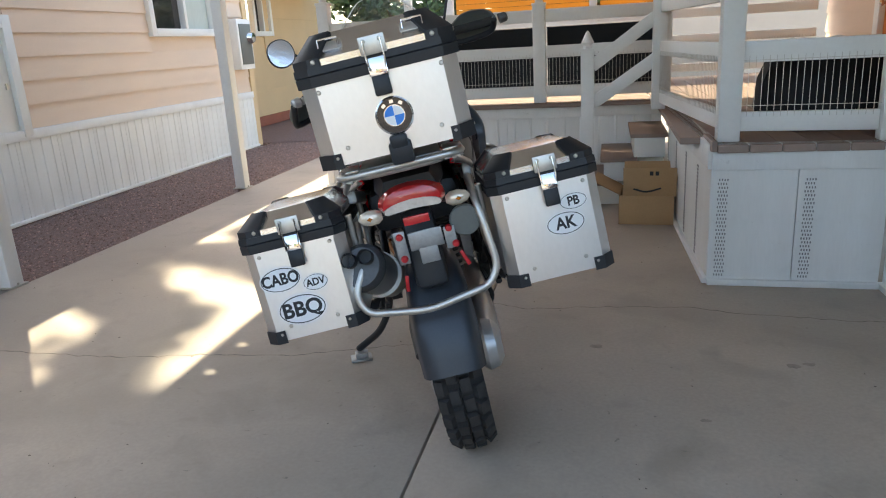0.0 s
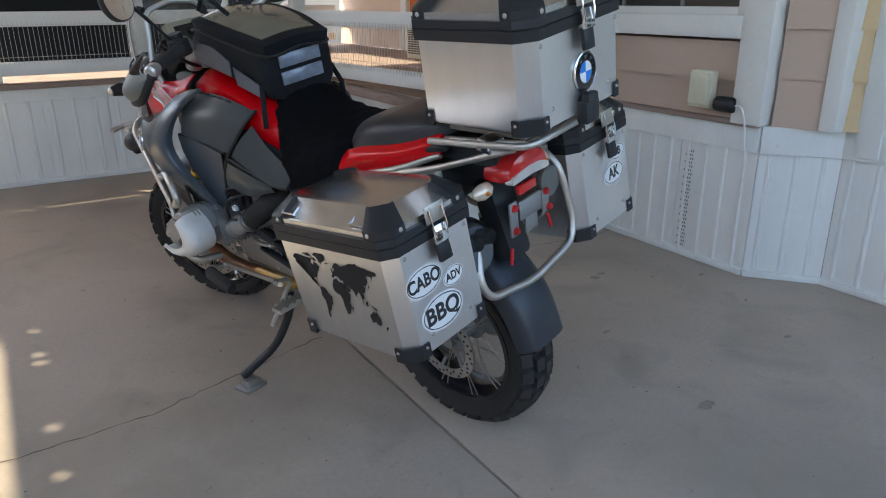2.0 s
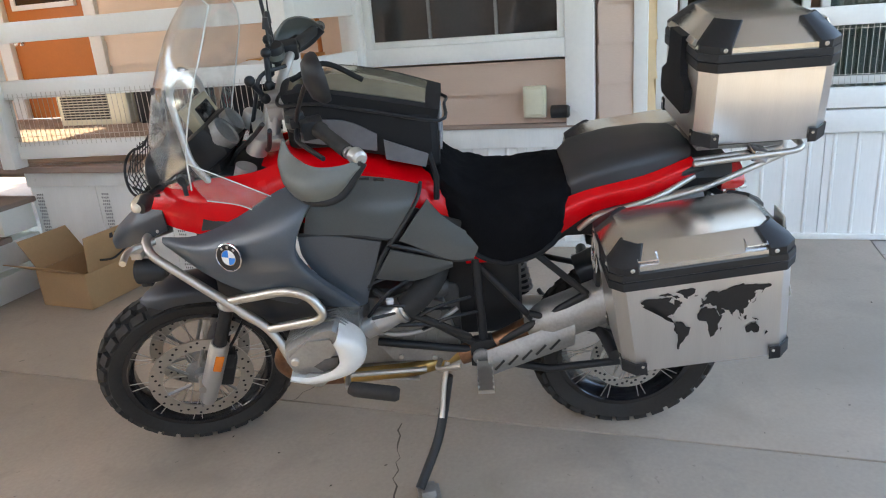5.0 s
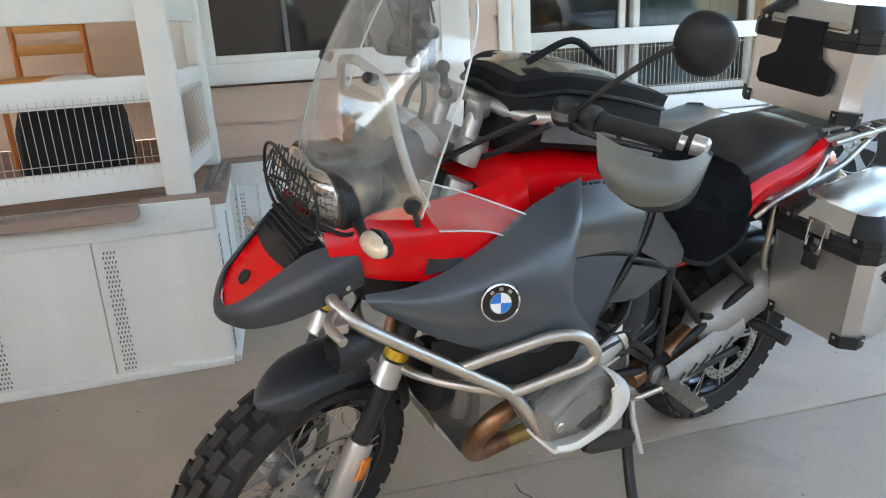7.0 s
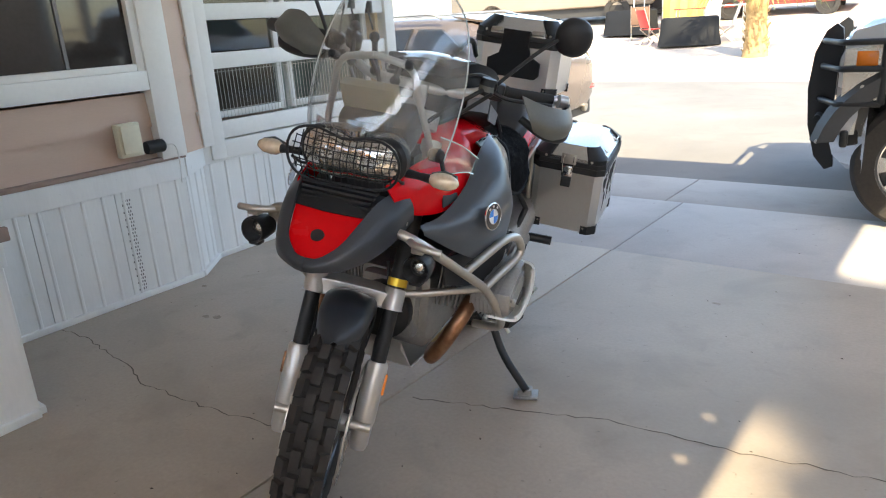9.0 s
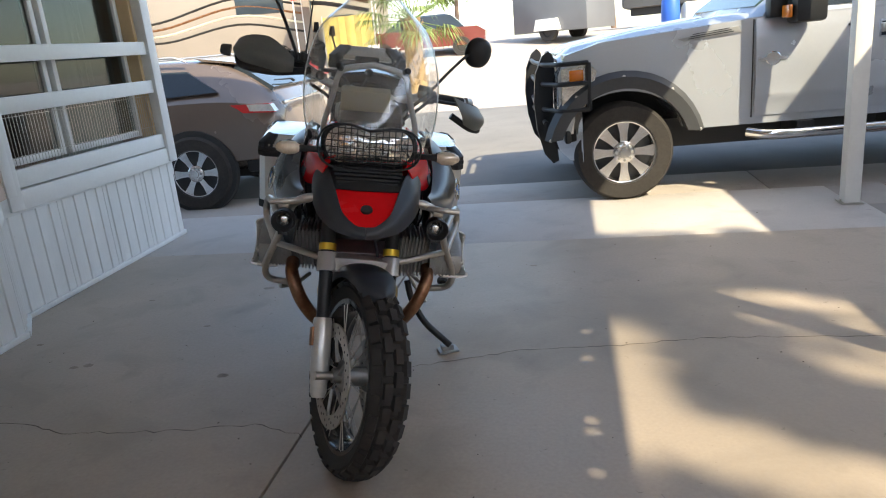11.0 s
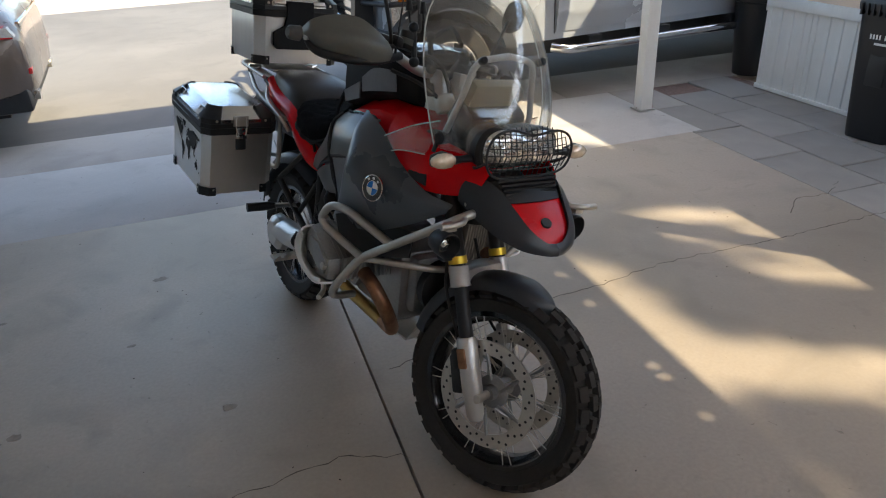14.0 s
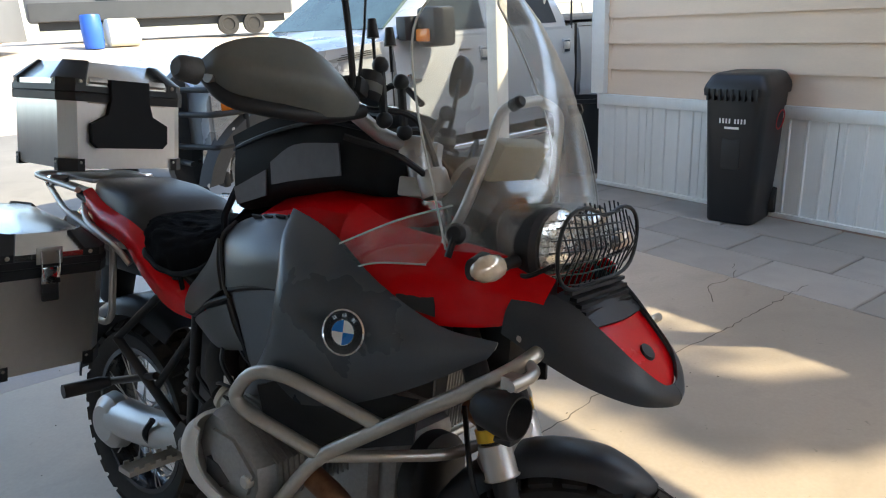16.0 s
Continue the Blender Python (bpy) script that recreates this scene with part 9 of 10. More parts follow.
for y in (-0.16, -W2 + 0.16):
    bm = B0()
    box(bm, (-0.830, y - (0.06 if y > -1 else -0.06), 0.58), (0.03, 0.24, 0.04))
    part("bumper_reflector", bm, M["redlens"], suv, "red bumper reflector", 0.005)
    bm = B0()
    tube(bm, [(-0.70, y - 0.12 if y > -1 else y + 0.12, 0.40), (-0.83, y - 0.12 if y > -1 else y + 0.12, 0.38)], 0.04, 14)
    part("tailpipe", bm, M["steel"], suv)
bm = B0()
span(bm, -0.79, -0.45, -W2 + 0.06, -0.06, 0.30, 0.47)
part("rear_valance", bm, M["black"], suv, "dark lower valance", 0.03)
bm = B0()
box(bm, (-0.825, -W2 / 2, 0.78), (0.012, 0.32, 0.12), Matrix.Rotation(radians(-14), 4, "Y"))
lp = part("licence_plate", bm, M["white_tag"], suv, "pale plate with a blue top", 0.004)
bm = B0()
box(bm, (-0.840, -W2 / 2, 0.815), (0.004, 0.31, 0.03), Matrix.Rotation(radians(-14), 4, "Y"))
part("plate_band", bm, M["blue"], lp)
for x0, x1, z0, z1 in ((0.335, 0.343, 0.36, 1.05), (1.285, 1.292, 0.32, 1.04)):
    bm = B0()
    span(bm, x0, x1, -0.03, 0.002, z0 + 0.05, z1 - 0.08)
    part("shut_line", bm, M["black"], suv)
bm = B0()
span(bm, 0.40, 0.56, -0.025, 0.006, 0.83, 0.86)
part("door_handle", bm, M["chrome"], suv, "chrome handle", 0.01)
for x in (0.0, 2.72):
    # black disc on the uncut body, painting the shade of a wheel arch
    bm = B0()
    lathe(bm, [(0, 0.008), (0.375, 0.008), (0.385, -0.05), (0, -0.05)], 40, Matrix.Translation((x, 0.0, 0.345)) @ Matrix.Rotation(radians(-90), 4, "X"))
    part("wheel_well", bm, M["ink"], suv)
    car_wheel(suv, x, -0.07, 0.335, 0.22, 6, M["alu_top"])
    car_wheel(suv, x, -W2 + 0.11, 0.335, 0.22, 6, M["alu_top"], -1)
bm = B0()
span(bm, -0.835, -0.80, -W2 + 0.25, -0.25, 0.865, 0.90)
part("chrome_strip", bm, M["chrome"], suv, "chrome strip over the plate", 0.006)
bm = B0()
span(bm, -0.6, 3.2, -W2 + 0.25, -0.25, 0.24, 0.4)
part("chassis", bm, M["ink"], suv)

for ob in suv.children_recursive:
    if ob.name.split(".")[0] in ("rear_wiper", "roof_rail"):
        for v in ob.data.vertices:
            if v.co.z > 0.98:
                v.co.z = 0.98 + (v.co.z - 0.98) * 0.76

# ---- wheeled bins ----
def wheelie(name, m, h, w, d, label):
    t = thing(name, label, "bin", m)
    bm = B0()
    secs = []
    for z, g in ((0.0, 0.78), (0.012, 0.80), (h * 0.84, 1.0), (h * 0.86, 1.0)):
        secs.append([(p * d / 2 * g, q * w / 2 * g, z) for p, q in oval(1, 1, 28, 7)])
    part("body", loft(bm, secs), M["binplastic"], t, "", 0.004, 1)
    bm = B0()
    secs = []
    for z, g in ((h * 0.86, 1.08), (h * 0.90, 1.10), (h * 0.93, 1.06), (h * 0.985, 0.92), (h, 0.80)):
        secs.append([(p * d / 2 * g, q * w / 2 * g, z) for p, q in oval(1, 1, 28, 7)])
    part("lid", loft(bm, secs), M["binplastic"], t, "domed black lid", 0.004, 1)
    bm = B0()
    for i in range(9):
        box(bm, (d / 2 * 1.06, (i - 4) * w * 0.1, h * 0.87), (0.03, 0.012, 0.07))
    part("lip_ribs", bm, M["binplastic"], t, "ribbed lip")
    bm = B0()
    tube(bm, [(-d * 0.58, -w * 0.45, h * 0.90), (-d * 0.66, -w * 0.45, h * 0.90), (-d * 0.66, w * 0.45, h * 0.90), (-d * 0.58, w * 0.45, h * 0.90)], 0.016, 8)
    part("handle", bm, M["binplastic"], t)
    for y in (-w * 0.42, w * 0.42):
        bm = B0()
        lathe(bm, [(0, -0.025), (0.10, -0.025), (0.105, -0.018), (0.105, 0.018), (0.10, 0.025), (0, 0.025)], 24, Matrix.Translation((-d * 0.46, y, 0.105)) @ Matrix.Rotation(radians(90), 4, "X"))
        part("wheel", bm, M["rubber"], t, "black bin wheel", 0.004)
    # black block on the uncut front, painting the shade of a hollow
    bm = B0()
    span(bm, d * 0.40, d * 0.468, -0.06, 0.06, h * 0.38, h * 0.62)
    part("front_recess", bm, M["ink"], t, "", 0.006)
    bm = B0()
    for i, yy in enumerate((-0.075, -0.055, -0.035, -0.015, 0.02, 0.04, 0.06, 0.08)):
        box(bm, (d * 0.482, yy, h * 0.70), (0.004, 0.010, 0.03))
    box(bm, (d * 0.478, 0.0, h * 0.655), (0.004, 0.09, 0.014))
    part("printed_bars", bm, M["white_tag"], t, "row of plain white printed bars", smooth=False)
    return t


M["binplastic"] = mk("black_bin_plastic", (0.011, 0.012, 0.014), 0.42, var=0.2, scale=5, fine=140, bump=0.2, dist=0.001)
wb_ = wheelie("wheeled_bin", Matrix.Translation((-3.98, -0.505, 0)) @ Matrix.Rotation(radians(9), 4, "Z"), 0.95, 0.38, 0.44, "black plastic wheeled rubbish bin beside the house skirting")
bm = B0()
lathe(bm, [(0.055, 0), (0.065, 0.002), (0.065, 0.004), (0.055, 0.004)], 24, Matrix.Translation((-0.02, 0.205, 0.66)) @ Matrix.Rotation(radians(-96), 4, "X"), True)
part("red_mark", bm, M["redmatt"], wb_, "red ring mark")
pot = thing("planter_bin", "dark plastic tub by the house corner", "tub", Matrix.Translation((-4.42, -2.3, -0.01)) @ Matrix.Diagonal((0.85, 0.85, 1, 1)))
bm = B0()
lathe(bm, [(0, 0), (0.17, 0), (0.23, 0.62), (0.25, 0.63), (0.25, 0.66), (0.22, 0.66), (0.20, 0.5), (0, 0.5)], 28)
part("tub", bm, M["binplastic"], pot)

# ---- palm ----
PX, PY = 2.75, -15.6
palm = thing("fan_palm", "short fan palm with a shaggy golden trunk and green fronds", "palm", Matrix.Translation((PX, PY, lie(PY))))
M["trunk"] = mk("palm_trunk", (0.36, 0.24, 0.11), 0.9, var=0.3, scale=12, fine=60, bump=0.5, dist=0.01)
M["frond"] = mk("palm_frond", (0.13, 0.19, 0.04), 0.55, var=0.3, scale=6, island=0.5)
bm = B0()
tube(bm, [(0, 0, 0), (0.0, 0, 0.3), (0.02, 0, 0.9), (0.02, 0, 1.5), (0, 0, 1.9)], [0.30, 0.25, 0.23, 0.26, 0.18], 18)
part("trunk", bm, M["trunk"], palm)
random.seed(4)
bm = B0()
for i in range(260):
    a, z = random.uniform(0, 2 * math.pi), random.uniform(0.02, 1.85)
    p = Vector((0.24 * math.cos(a), 0.24 * math.sin(a), z))
    o = Vector((math.cos(a), math.sin(a), 0))
    s = Vector((-math.sin(a), math.cos(a), 0))
    bm.faces.new([bm.verts.new(q) for q in (p - s * 0.035, p + s * 0.035, p + o * 0.07 + s * 0.015 + Vector((0, 0, 0.11)), p + o * 0.06 - s * 0.015 + Vector((0, 0, 0.12)))])
tagged(part("leaf_base", bm, M["trunk"], palm, "shaggy cut leaf bases", smooth=False), kind="stuff")
for k in range(26):
    a = 2 * math.pi * k / 26 * 2.39996
    el = random.uniform(-25, 70)
    ln = random.uniform(0.7, 1.0)
    d = Vector((math.cos(a) * math.cos(radians(el)), math.sin(a) * math.cos(radians(el)), math.sin(radians(el))))
    o = Vector((0, 0, 1.85))
    tip = o + d * ln
    bm = B0()
    rod(bm, o, tip, 0.012, 5)
    s = d.cross(Vector((0, 0, 1))).normalized()
    u = s.cross(d)
    for j in range(17):
        b = radians(-100 + 200 * j / 16)
        w = (d * math.cos(b) + s * math.sin(b)).normalized()
        L = 0.75 * (0.65 + 0.35 * math.cos(b / 1.6)) * random.uniform(0.85, 1.1)
        p1 = tip + w * L * 0.6 + u * 0.05
        p2 = tip + w * L - Vector((0, 0, 0.16 + 0.12 * random.random()))
        n = w.cross(u).normalized() * 0.022
        vs = [bm.verts.new(q) for q in (tip, p1 + n, p2, p1 - n)]
        bm.faces.new(vs)
    part("frond", bm, M["frond"], palm, smooth=False)

# ---- far side of the park ----
def far(x, y, yaw=0):
    return Matrix.Translation((x, y, lie(y))) @ Matrix.Rotation(radians(yaw), 4, "Z")


def simple_wheel(parent, x, y, r, w=0.2):
    bm = B0()
    lathe(bm, [(0, -w / 2), (r * 0.6, -w / 2), (r, -w / 2), (r, w / 2), (r * 0.6, w / 2), (r * 0.55, w * 0.3), (0, w * 0.3)], 24, Matrix.Translation((x, y, r)) @ Matrix.Rotation(radians(-90), 4, "X"))
    part("wheel", bm, M["rubber"], parent)


tr_ = thing("cargo_trailer", "silver enclosed cargo trailer with white rear door", "trailer", far(-1.1, -22.5, -35))
part("box", boxes(((0, 0, 1.2), (3.0, 1.7, 1.8))), M["campgrey"], tr_, "silver sheet body", 0.03)
part("rear_door", boxes(((1.51, 0, 1.2), (0.02, 1.55, 1.6))), M["faded"], tr_, "white rear door", 0.01)
for y in (-0.78, 0.78):
    part("hinge", boxes(((1.53, y, 1.5), (0.02, 0.08, 0.12))), M["redlens"], tr_)
bm = B0()
prism(bm, [(-0.5, 0.35), (-0.38, 0.72), (0.38, 0.72), (0.5, 0.35)], 0.85, 1.05, SIDE)
part("mudguard", bm, M["white"], tr_, "", 0.01)
simple_wheel(tr_, 0, 0.86, 0.33)
simple_wheel(tr_, 0, -0.86, 0.33)

rv = thing("travel_trailer", "tall grey touring trailer with dark swoosh graphics", "caravan", far(-7.6, -25.0, -8))
part("body", boxes(((0, 0, 2.1), (8.6, 2.5, 2.9))), M["campgrey"], rv, "", 0.12)
part("lower_skirt", boxes(((0, 1.262, 0.95), (8.4, 0.02, 0.55))), M["flare"], rv, "dark lower band")
for x, z, sx, sz in ((3.5, 2.5, 1.1, 0.9), (1.9, 2.1, 0.7, 1.7), (-1.4, 2.4, 0.7, 1.8), (-3.2, 2.6, 0.9, 0.7)):
    part("window", boxes(((x, 1.262, z), (sx, 0.03, sz))), M["carglass"], rv, "dark window", 0.04)
for k in range(5):
    bm = B0()
    tube(bm, spline([(1.3 - k * 0.2, 1.265, 2.4 - 0.12 * k), (-0.2, 1.265, 2.3 - 0.16 * k), (-1.2 - 0.4 * k, 1.265, 1.7 - 0.1 * k)], 6), [0.02 + 0.05 * math.sin(math.pi * i / 12) for i in range(13)], 6, flat=0.2)
    part("graphic", bm, (M["black"], M["white"], M["copper"])[k % 3], rv, "curved stripe", smooth=False)
bm = B0()
for k in range(7):
    box(bm, (0.9 - k * 0.2, 1.262, 3.1), (0.12, 0.02, 0.22))
part("lettering_bars", bm, M["white_tag"], rv, "row of plain pale bars", smooth=False)
for x in (-1.9, -2.8):
    simple_wheel(rv, x, 1.15, 0.36)
part("step", boxes(((1.9, 1.6, 0.35), (0.8, 0.5, 0.06))), M["black"], rv)
part("support", boxes(((1.9, 1.45, 0.17), (0.7, 0.1, 0.34))), M["black"], rv)
part("floor_frame", boxes(((0, 0, 0.55), (8.0, 2.0, 0.3))), M["ink"], rv)

br = thing("barrel", "blue plastic barrel beside the touring trailer", "barrel", far(-4.6, -22.4))
bm = B0()
lathe(bm, [(0, 0), (0.26, 0), (0.29, 0.1), (0.31, 0.5), (0.29, 0.95), (0.26, 1.0), (0, 1.0)], 24)
part("drum", bm, mk("blue_plastic", (0.02, 0.10, 0.45), 0.4, var=0.1), br)
tk = thing("water_tank", "cream plastic water tank on the ground", "tank", far(-5.5, -22.6))
bm = B0()
secs = [[(x, p * 0.35 * g, 0.42 + q * 0.42 * g) for p, q in oval(1, 1, 20, 3)] for x, g in ((-0.5, 0.7), (-0.42, 1.0), (0.42, 1.0), (0.5, 0.7))]
part("tank", loft(bm, secs), M["cream"], tk)

mh = thing("motorhome", "brown motorhome with sweeping dark and cream stripes", "motorhome", far(11.2, -21.5, 20))
part("body", boxes(((0, 0, 1.9), (7.0, 2.4, 2.7))), mk("camp_brown", (0.22, 0.185, 0.15), 0.5, var=0.12, scale=0.8), mh, "", 0.12)
part("windscreen", boxes(((-3.51, 0, 2.3), (0.05, 2.1, 1.1))), M["skyglass"], mh, "", 0.05)
part("side_window", boxes(((-1.8, 1.21, 2.3), (1.6, 0.04, 0.8))), M["carglass"], mh, "", 0.05)
for k in range(4):
    part("graphic", tube(B0(), spline([(-3.2, 1.2, 1.2 + k * 0.3), (-1.0, 1.2, 1.6 + k * 0.28), (1.5, 1.2, 1.2 + k * 0.22), (3.2, 1.2, 1.5 + k * 0.1)], 6), 0.07, 6, flat=0.2), (M["ink"], M["cream"], M["copper"], M["ink"])[k], mh, "sweeping stripe", smooth=False)
for x in (-2.3, 2.0):
    simple_wheel(mh, x, 1.1, 0.42)
part("underbody", boxes(((0, 0, 0.45), (6.6, 2.0, 0.4))), M["ink"], mh)
m2 = thing("caravan", "cream caravan with brown swirls and a side vent", "caravan", far(7.6, -23.5, 15))
part("body", boxes(((0, 0, 1.7), (4.6, 2.3, 2.3))), mk("dull_cream", (0.34, 0.30, 0.23), 0.5, var=0.08), m2, "", 0.15)
for k in range(3):
    bm = B0()
    tube(bm, spline([(1.8, 1.16, 2.4 - k * 0.25), (0.2, 1.16, 2.6 - k * 0.35), (-1.6, 1.16, 2.1 - k * 0.3)], 6), 0.13, 6, flat=0.2)
    part("graphic", bm, (M["ink"], M["copper"], M["flare"])[k], m2, "brown swirl")
part("vent", boxes(((-0.6, 1.16, 1.2), (0.9, 0.03, 0.5))), M["flare"], m2)
for x in (-0.5, 0.4):
    simple_wheel(m2, x, 1.05, 0.34)
part("underbody", boxes(((0, 0, 0.4), (4.2, 1.9, 0.35))), M["ink"], m2)

M["carred"] = mk("faded_red_paint", (0.16, 0.035, 0.025), 0.35, 0.1, var=0.08, coat=0.4)
rc_ = thing("red_car", "faded red car parked across the street", "car", far(3.6, -21.0, 4))
bm = B0()
prism(bm, [(-2.1, 0.35), (-2.15, 0.75), (-1.9, 0.92), (2.0, 0.95), (2.1, 0.7), (2.05, 0.35)], -1.7, 0.0, SIDE)
part("body", bm, M["carred"], rc_, "", 0.06)
bm = B0()
secs = [[(x0, -1.6 + i_, z), (x0, -0.1 - i_, z), (x1, -0.1 - i_, z), (x1, -1.6 + i_, z)] for z, x0, x1, i_ in ((0.9, -1.5, 1.3, 0.0), (1.35, -1.0, 0.7, 0.15), (1.4, -0.8, 0.5, 0.25))]
part("cabin", loft(bm, secs), M["carglass"], rc_, "", 0.04)
for x in (-1.35, 1.3):
    simple_wheel(rc_, x, -0.08, 0.31)
    simple_wheel(rc_, x, -1.62, 0.31)


def folding_chair(m, mat_, label):
    t = thing("camp_chair", label, "chair", m, "camp chairs")
    for sx in (-0.25, 0.25):
        for p, q in (((sx, -0.28, 0), (sx, 0.25, 0.45)), ((sx, 0.28, 0), (sx, -0.2, 0.45)), ((sx, 0.2, 0.42), (sx, 0.4, 1.0))):
            bm = B0()
            rod(bm, p, q, 0.014, 6)
            part("frame_tube", bm, M["steel"], t)
    part("seat", boxes(((0, 0, 0.44), (0.5, 0.46, 0.02))), mat_, t, "", 0.005)
    part("back", boxes(((0, 0.31, 0.72), (0.5, 0.02, 0.5), Matrix.Rotation(radians(-18), 4, "X"))), mat_, t, "", 0.005)
    return t


brown = mk("brown_canvas", (0.20, 0.12, 0.08), 0.9, var=0.15)
folding_chair(far(6.6, -18.2, 20), brown, "brown canvas folding camp chair with steel frame")
folding_chair(far(6.0, -17.6, -40), M["redmatt"], "red canvas folding camp chair with steel frame")
folding_chair(far(4.9, -18.6, 60), M["white"], "pale folding camp chair with steel frame")
folding_chair(far(4.1, -17.7, 100), M["white"], "pale folding camp chair with steel frame")
for x, y, mm in ((5.4, -19.0, M["redmatt"]), (4.4, -19.2, M["white"])):
    t = thing("camp_table", "small folding table with a cloth on it", "table", far(x, y, 10))
    part("top", boxes(((0, 0, 0.70), (0.9, 0.6, 0.03))), mm, t, "", 0.005)
    for sx in (-0.38, 0.38):
        for sy in (-0.24, 0.24):
            part("leg", boxes(((sx, sy, 0.345), (0.03, 0.03, 0.69))), M["steel"], t)
cl = thing("cloth_screen", "yellow cloth hung on a frame by the camp tables", "cloth", far(5.7, -19.8, 8))
bm = B0()
pts = [(-0.8 + i * 0.1, 0.04 * math.sin(i * 1.9), 0.35) for i in range(17)]
lo, hi = [bm.verts.new(p) for p in pts], [bm.verts.new((p[0], p[1] * 0.6, 1.75)) for p in pts]
for i in range(16):
    bm.faces.new((lo[i], lo[i + 1], hi[i + 1], hi[i]))
part("cloth", bm, mk("yellow_cloth", (0.50, 0.38, 0.10), 0.85, var=0.15), cl)
for x in (-0.82, 0.82):
    part("pole", rod(B0(), (x, 0, 0), (x, 0, 1.8), 0.02, 6), M["steel"], cl)
for x, y, yaw in ((4.9, -17.4, 12), (7.3, -19.2, -10)):
    cv = thing("covered_table", "low table under a draped black cover", "table", far(x, y, yaw))
    secs = [[(p * 0.75 * g + 0.03 * math.sin(9 * q), q * 0.42 * g, z) for p, q in oval(1, 1, 26, 5)] for z, g in ((0.02, 1.08), (0.35, 1.0), (0.70, 0.97), (0.74, 0.9))]
    part("cover", loft(B0(), secs), M["nylon"], cv)
um = thing("awning", "red canvas awning on poles before a caravan", "awning", far(6.4, -21.3, 10))
bm = B0()
sheet(bm, [[(-1.3, 0, 2.5), (0, 0, 2.6), (1.3, 0, 2.5)], [(-1.3, 1.6, 2.15), (0, 1.6, 2.2), (1.3, 1.6, 2.15)]], 0.02)
part("canvas", bm, M["redmatt"], um)
for x in (-1.25, 1.25):
    for y in (0.05, 1.55):
        bm = B0()
        rod(bm, (x, y, 0), (x, y, 2.5 if y < 1 else 2.16), 0.02, 6)
        part("pole", bm, M["white"], um)

# ---- trees ----
M["leaf"] = mk("tree_leaf", (0.07, 0.11, 0.035), 0.6, var=0.3, scale=4, island=0.8)
M["bark"] = mk("bark", (0.16, 0.11, 0.08), 0.9, var=0.3, scale=10, bump=0.6, dist=0.01)


def tree(name, m, h, r, label, clumps, leaves, leaf=0.09, seed=1):
    """A tapered trunk with limbs and a crown of many small leaves in uneven clumps."""
    rng = random.Random(seed)
    t = thing(name, label, "tree", m)
    bm = B0()
    tube(bm, [(0, 0, 0), (0.05, 0.02, h * 0.25), (-0.02, 0.05, h * 0.5), (0.04, 0, h * 0.72)], [0.17, 0.13, 0.10, 0.05], 10)
    centres = clumps or [(r * 0.8 * math.cos(i * 2.4) * rng.uniform(0.3, 1), r * 0.8 * math.sin(i * 2.4) * rng.uniform(0.3, 1), h * rng.uniform(0.55, 1.0), r * rng.uniform(0.3, 0.5)) for i in range(12)]
    for c in centres:
        s = Vector((0, 0.03, h * rng.uniform(0.4, 0.68)))
        e = Vector(c[:3])
        tube(bm, [s, s.lerp(e, 0.5) + Vector((0, 0, 0.15)), e], [0.045, 0.03, 0.012], 6)
    part("trunk", bm, M["bark"], t)
    V, Fc = [], []
    for c in centres:
        n = int(leaves * (c[3] ** 2))
        for _ in range(n):
            d = Vector((rng.gauss(0, 1), rng.gauss(0, 1), rng.gauss(0, 0.8)))
            d = d.normalized() * c[3] * rng.random() ** 0.4
            p = Vector(c[:3]) + d
            a = Vector((rng.gauss(0, 1), rng.gauss(0, 1), rng.gauss(0, 0.6))).normalized()
            b = a.orthogonal().normalized()
            s = leaf * rng.uniform(0.6, 1.2)
            k = len(V)
            V += [p - a * s, p + b * s * 0.42, p + a * s, p - b * s * 0.42]
            Fc.append((k, k + 1, k + 2, k + 3))
    me = bpy.data.meshes.new("crown")
    me.from_pydata([tuple(v) for v in V], [], Fc)
    me.materials.append(M["leaf"])
    ob = new("crown", me)
    ob.parent = t
    return t


# tall unseen tree added behind the neighbouring house; clumps placed to break up sunlight
tree("tree", Matrix.Translation((-10.4, 6.6, 0)), 9.0, 2.0, "tall unseen tree added behind the neighbouring house, its loose crown set to dapple the slab",
     [(1.73, -0.70, 9.0, 0.27), (2.18, -0.72, 9.0, 0.27), (2.63, -0.74, 9.0, 0.27), (1.73, -0.32, 9.0, 0.35), (2.18, -0.34, 9.0, 0.35), (2.63, -0.32, 9.0, 0.35), (1.63, -0.02, 9.0, 0.28), (2.43, 0.00, 9.0, 0.29), (2.73, 0.22, 9.0, 0.22), (2.31, 0.34, 9.0, 0.25), (1.85, 0.48, 9.0, 0.12), (2.21, 0.63, 9.0, 0.26), (2.19, 0.93, 9.0, 0.26), (1.98, 1.20, 9.0, 0.27), (1.68, 1.40, 9.0, 0.28), (2.33, 1.10, 9.0, 0.14), (1.53, 1.68, 9.0, 0.25), (2.48, 1.80, 9.0, 0.23), (2.13, 2.00, 9.0, 0.26), (2.58, 2.13, 9.0, 0.27), (2.23, 2.38, 9.0, 0.30), (1.73, 2.13, 9.0, 0.25), (2.53, 2.68, 9.0, 0.28), (1.93, 2.68, 9.0, 0.25), (1.83, 0.73, 9.0, 0.07), (0.6, 0.2, 8.2, 0.6), (-0.4, -0.5, 8.4, 0.7), (-0.2, 0.9, 7.8, 0.6)], 3000, 0.085, 5)
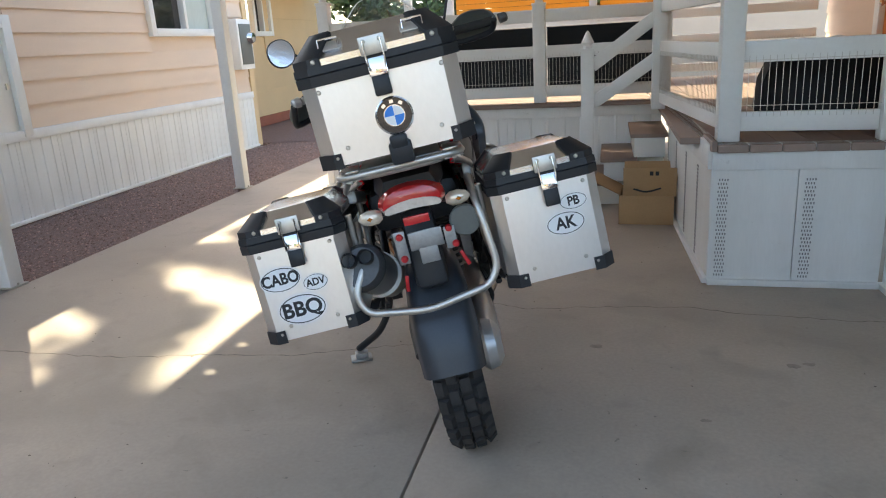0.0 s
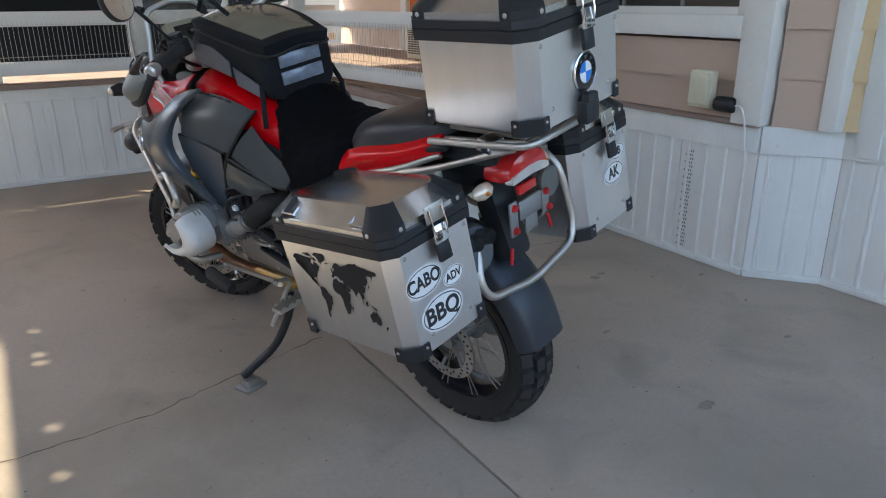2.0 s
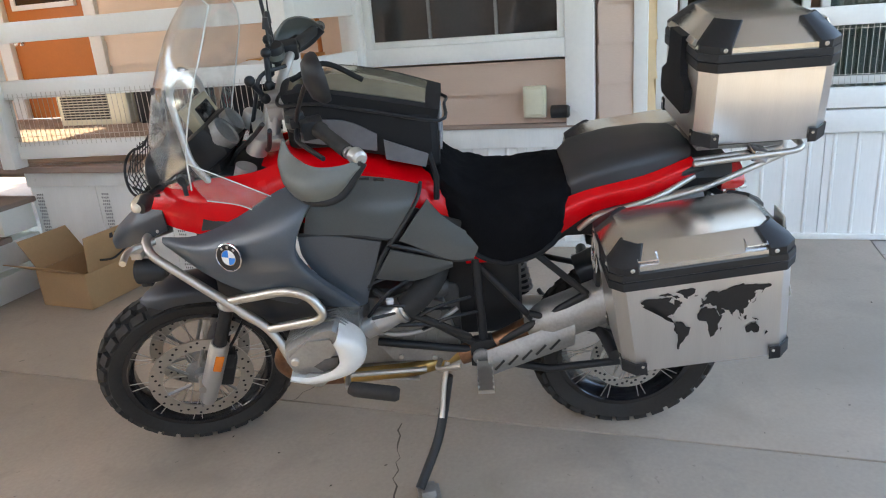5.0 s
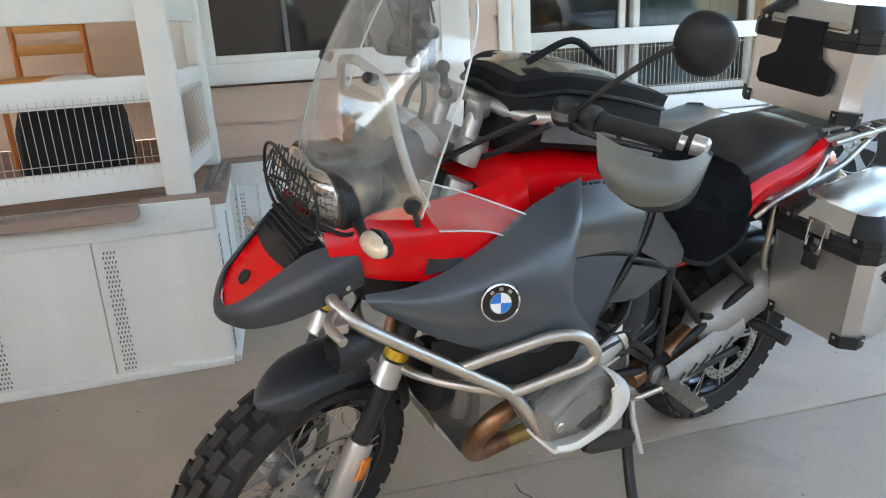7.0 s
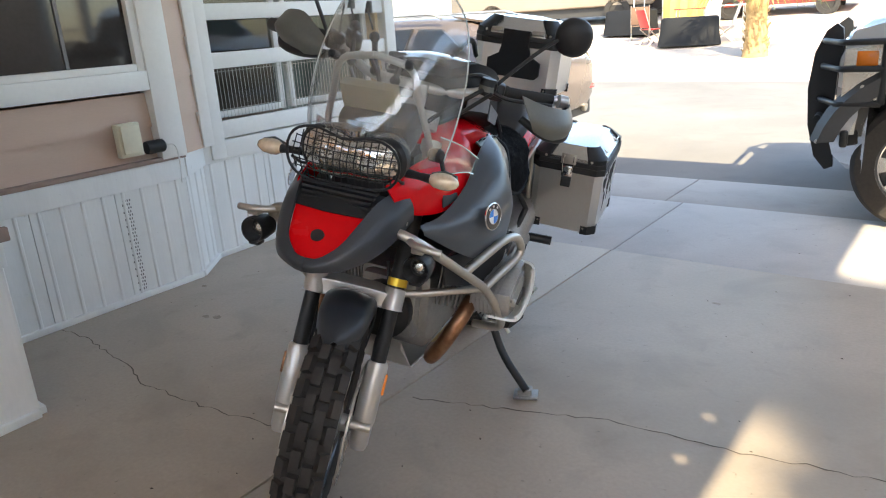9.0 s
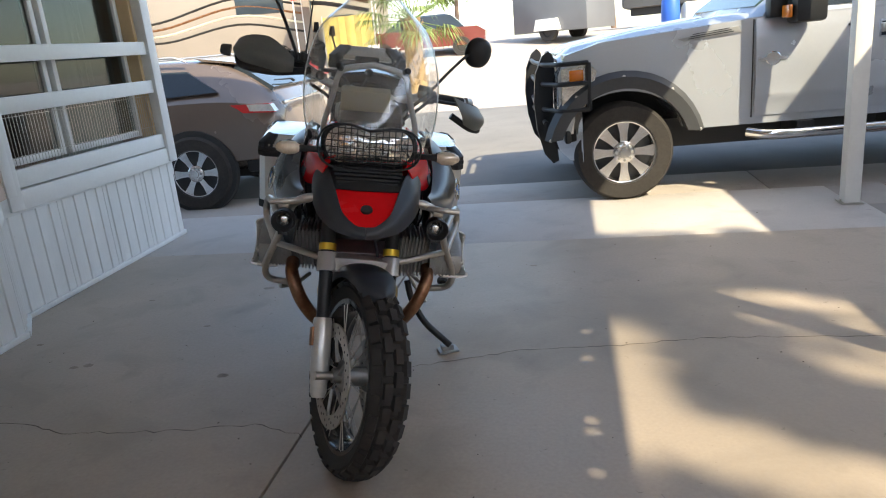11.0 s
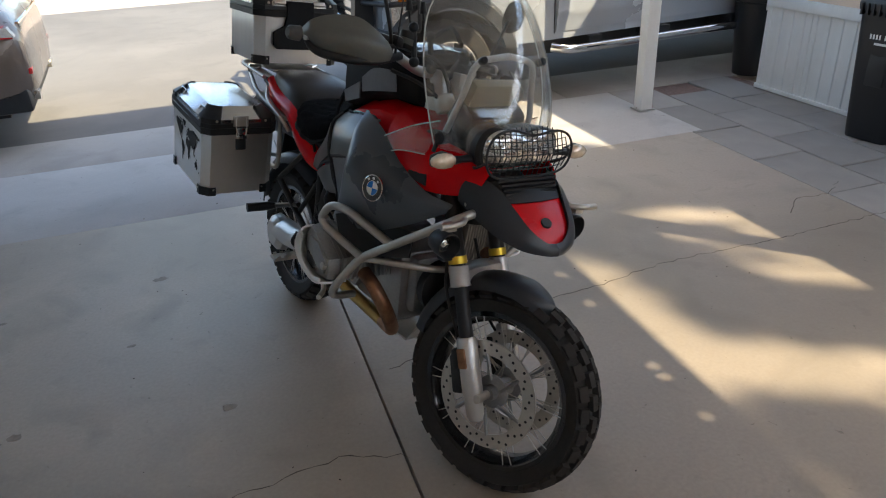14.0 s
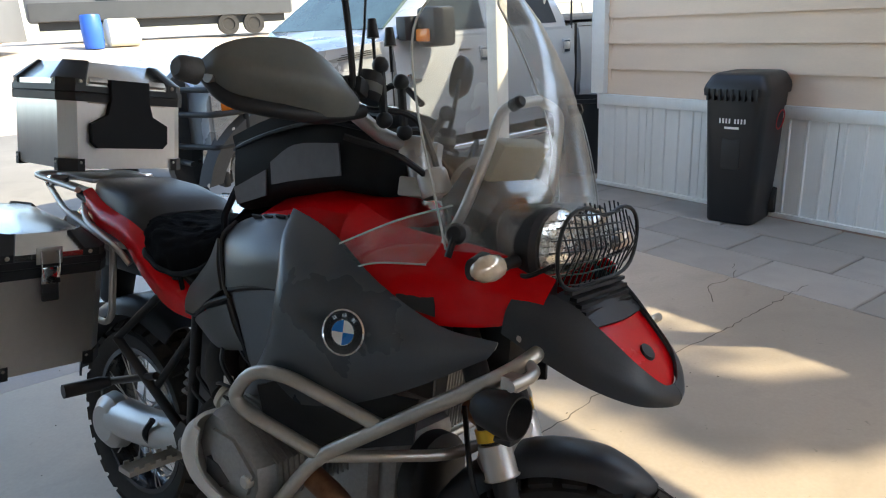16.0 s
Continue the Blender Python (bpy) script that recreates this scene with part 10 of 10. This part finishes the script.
for k, (x, y, h, r) in enumerate(((-5.0, 13.9, 3.4, 1.2), (-3.3, 13.8, 3.0, 1.2), (-1.6, 14.0, 3.4, 1.3), (0.2, 13.8, 3.2, 1.2), (2.0, 14.1, 3.5, 1.3))):
    tree("shrub_tree", Matrix.Translation((x, y, 0)), h, r, "dense green shrub behind the block wall", None, 900, 0.12, 20 + k)
for k, (x, y, h) in enumerate(((14, -36, 6), (5, -40, 5.5), (-16, -38, 6.5), (-4, -42, 6))):
    tree("far_tree", far(x, y), h, 2.2, "distant green tree beyond the park", None, 160, 0.25, 40 + k)

# ---- gravel and pavers ----
bed = structure("ground_gravel", boxes(((-3.60, 4.3, -0.03), (1.30, 6.2, 0.04)), ((-4.0, 10.1, -0.03), (3.6, 5.5, 0.04))), M["gravel_bed"], "reddish brown gravel bed")
rng = np.random.default_rng(3)
n = 5200
xs, ys = rng.uniform(-4.3, -2.96, n), 1.30 + (rng.random(n) ** 1.25) * 6.0
V, Fc = [], []
oct_ = [(1, 0, 0), (0, 1, 0), (-1, 0, 0), (0, -1, 0), (0, 0, 1)]
for x, y, s, a in zip(xs, ys, rng.uniform(0.006, 0.016, n), rng.uniform(0, 6.28, n)):
    k = len(V)
    c, q = math.cos(a), math.sin(a)
    for u, v, w in oct_:
        V.append((x + s * (u * c - v * q * 0.7), y + s * (u * q + v * c * 0.7), -0.008 + s * w * 0.7))
    Fc += [(k, k + 1, k + 4), (k + 1, k + 2, k + 4), (k + 2, k + 3, k + 4), (k + 3, k, k + 4)]
me = bpy.data.meshes.new("gravel")
me.from_pydata(V, [], Fc)
me.materials.append(M["gravel"])
tagged(new("gravel", me), "loose reddish brown gravel beside the carport slab", "gravel", kind="stuff")

pav = structure("pavement_pavers", boxes(((-3.60, -0.55, -0.05), (1.30, 3.5, 0.06))), M["gravel_bed"], "joint bed of the paver path")
bm = B0()
span(bm, -0.195, 0.195, -0.295, 0.295, -0.04, 0.0)
pv = mesh_of("paver", finish(bm, 0.006, 1, smooth=False), M["paver"])
for i in range(3):
    for j in range(6):
        share("paver", pv, pav, Matrix.Translation((-3.15 - i * 0.397, -1.98 + j * 0.597 + (0.3 if i % 2 else 0), -0.003 - 0.005 * ((i * 7 + j * 5) % 4) / 4)) @ Matrix.Rotation(radians(((i * 5 + j * 3) % 5 - 2) * 0.5), 4, "Z") @ Matrix.Rotation(radians(((i * 3 + j * 7) % 5 - 2) * 0.25), 4, "X"))
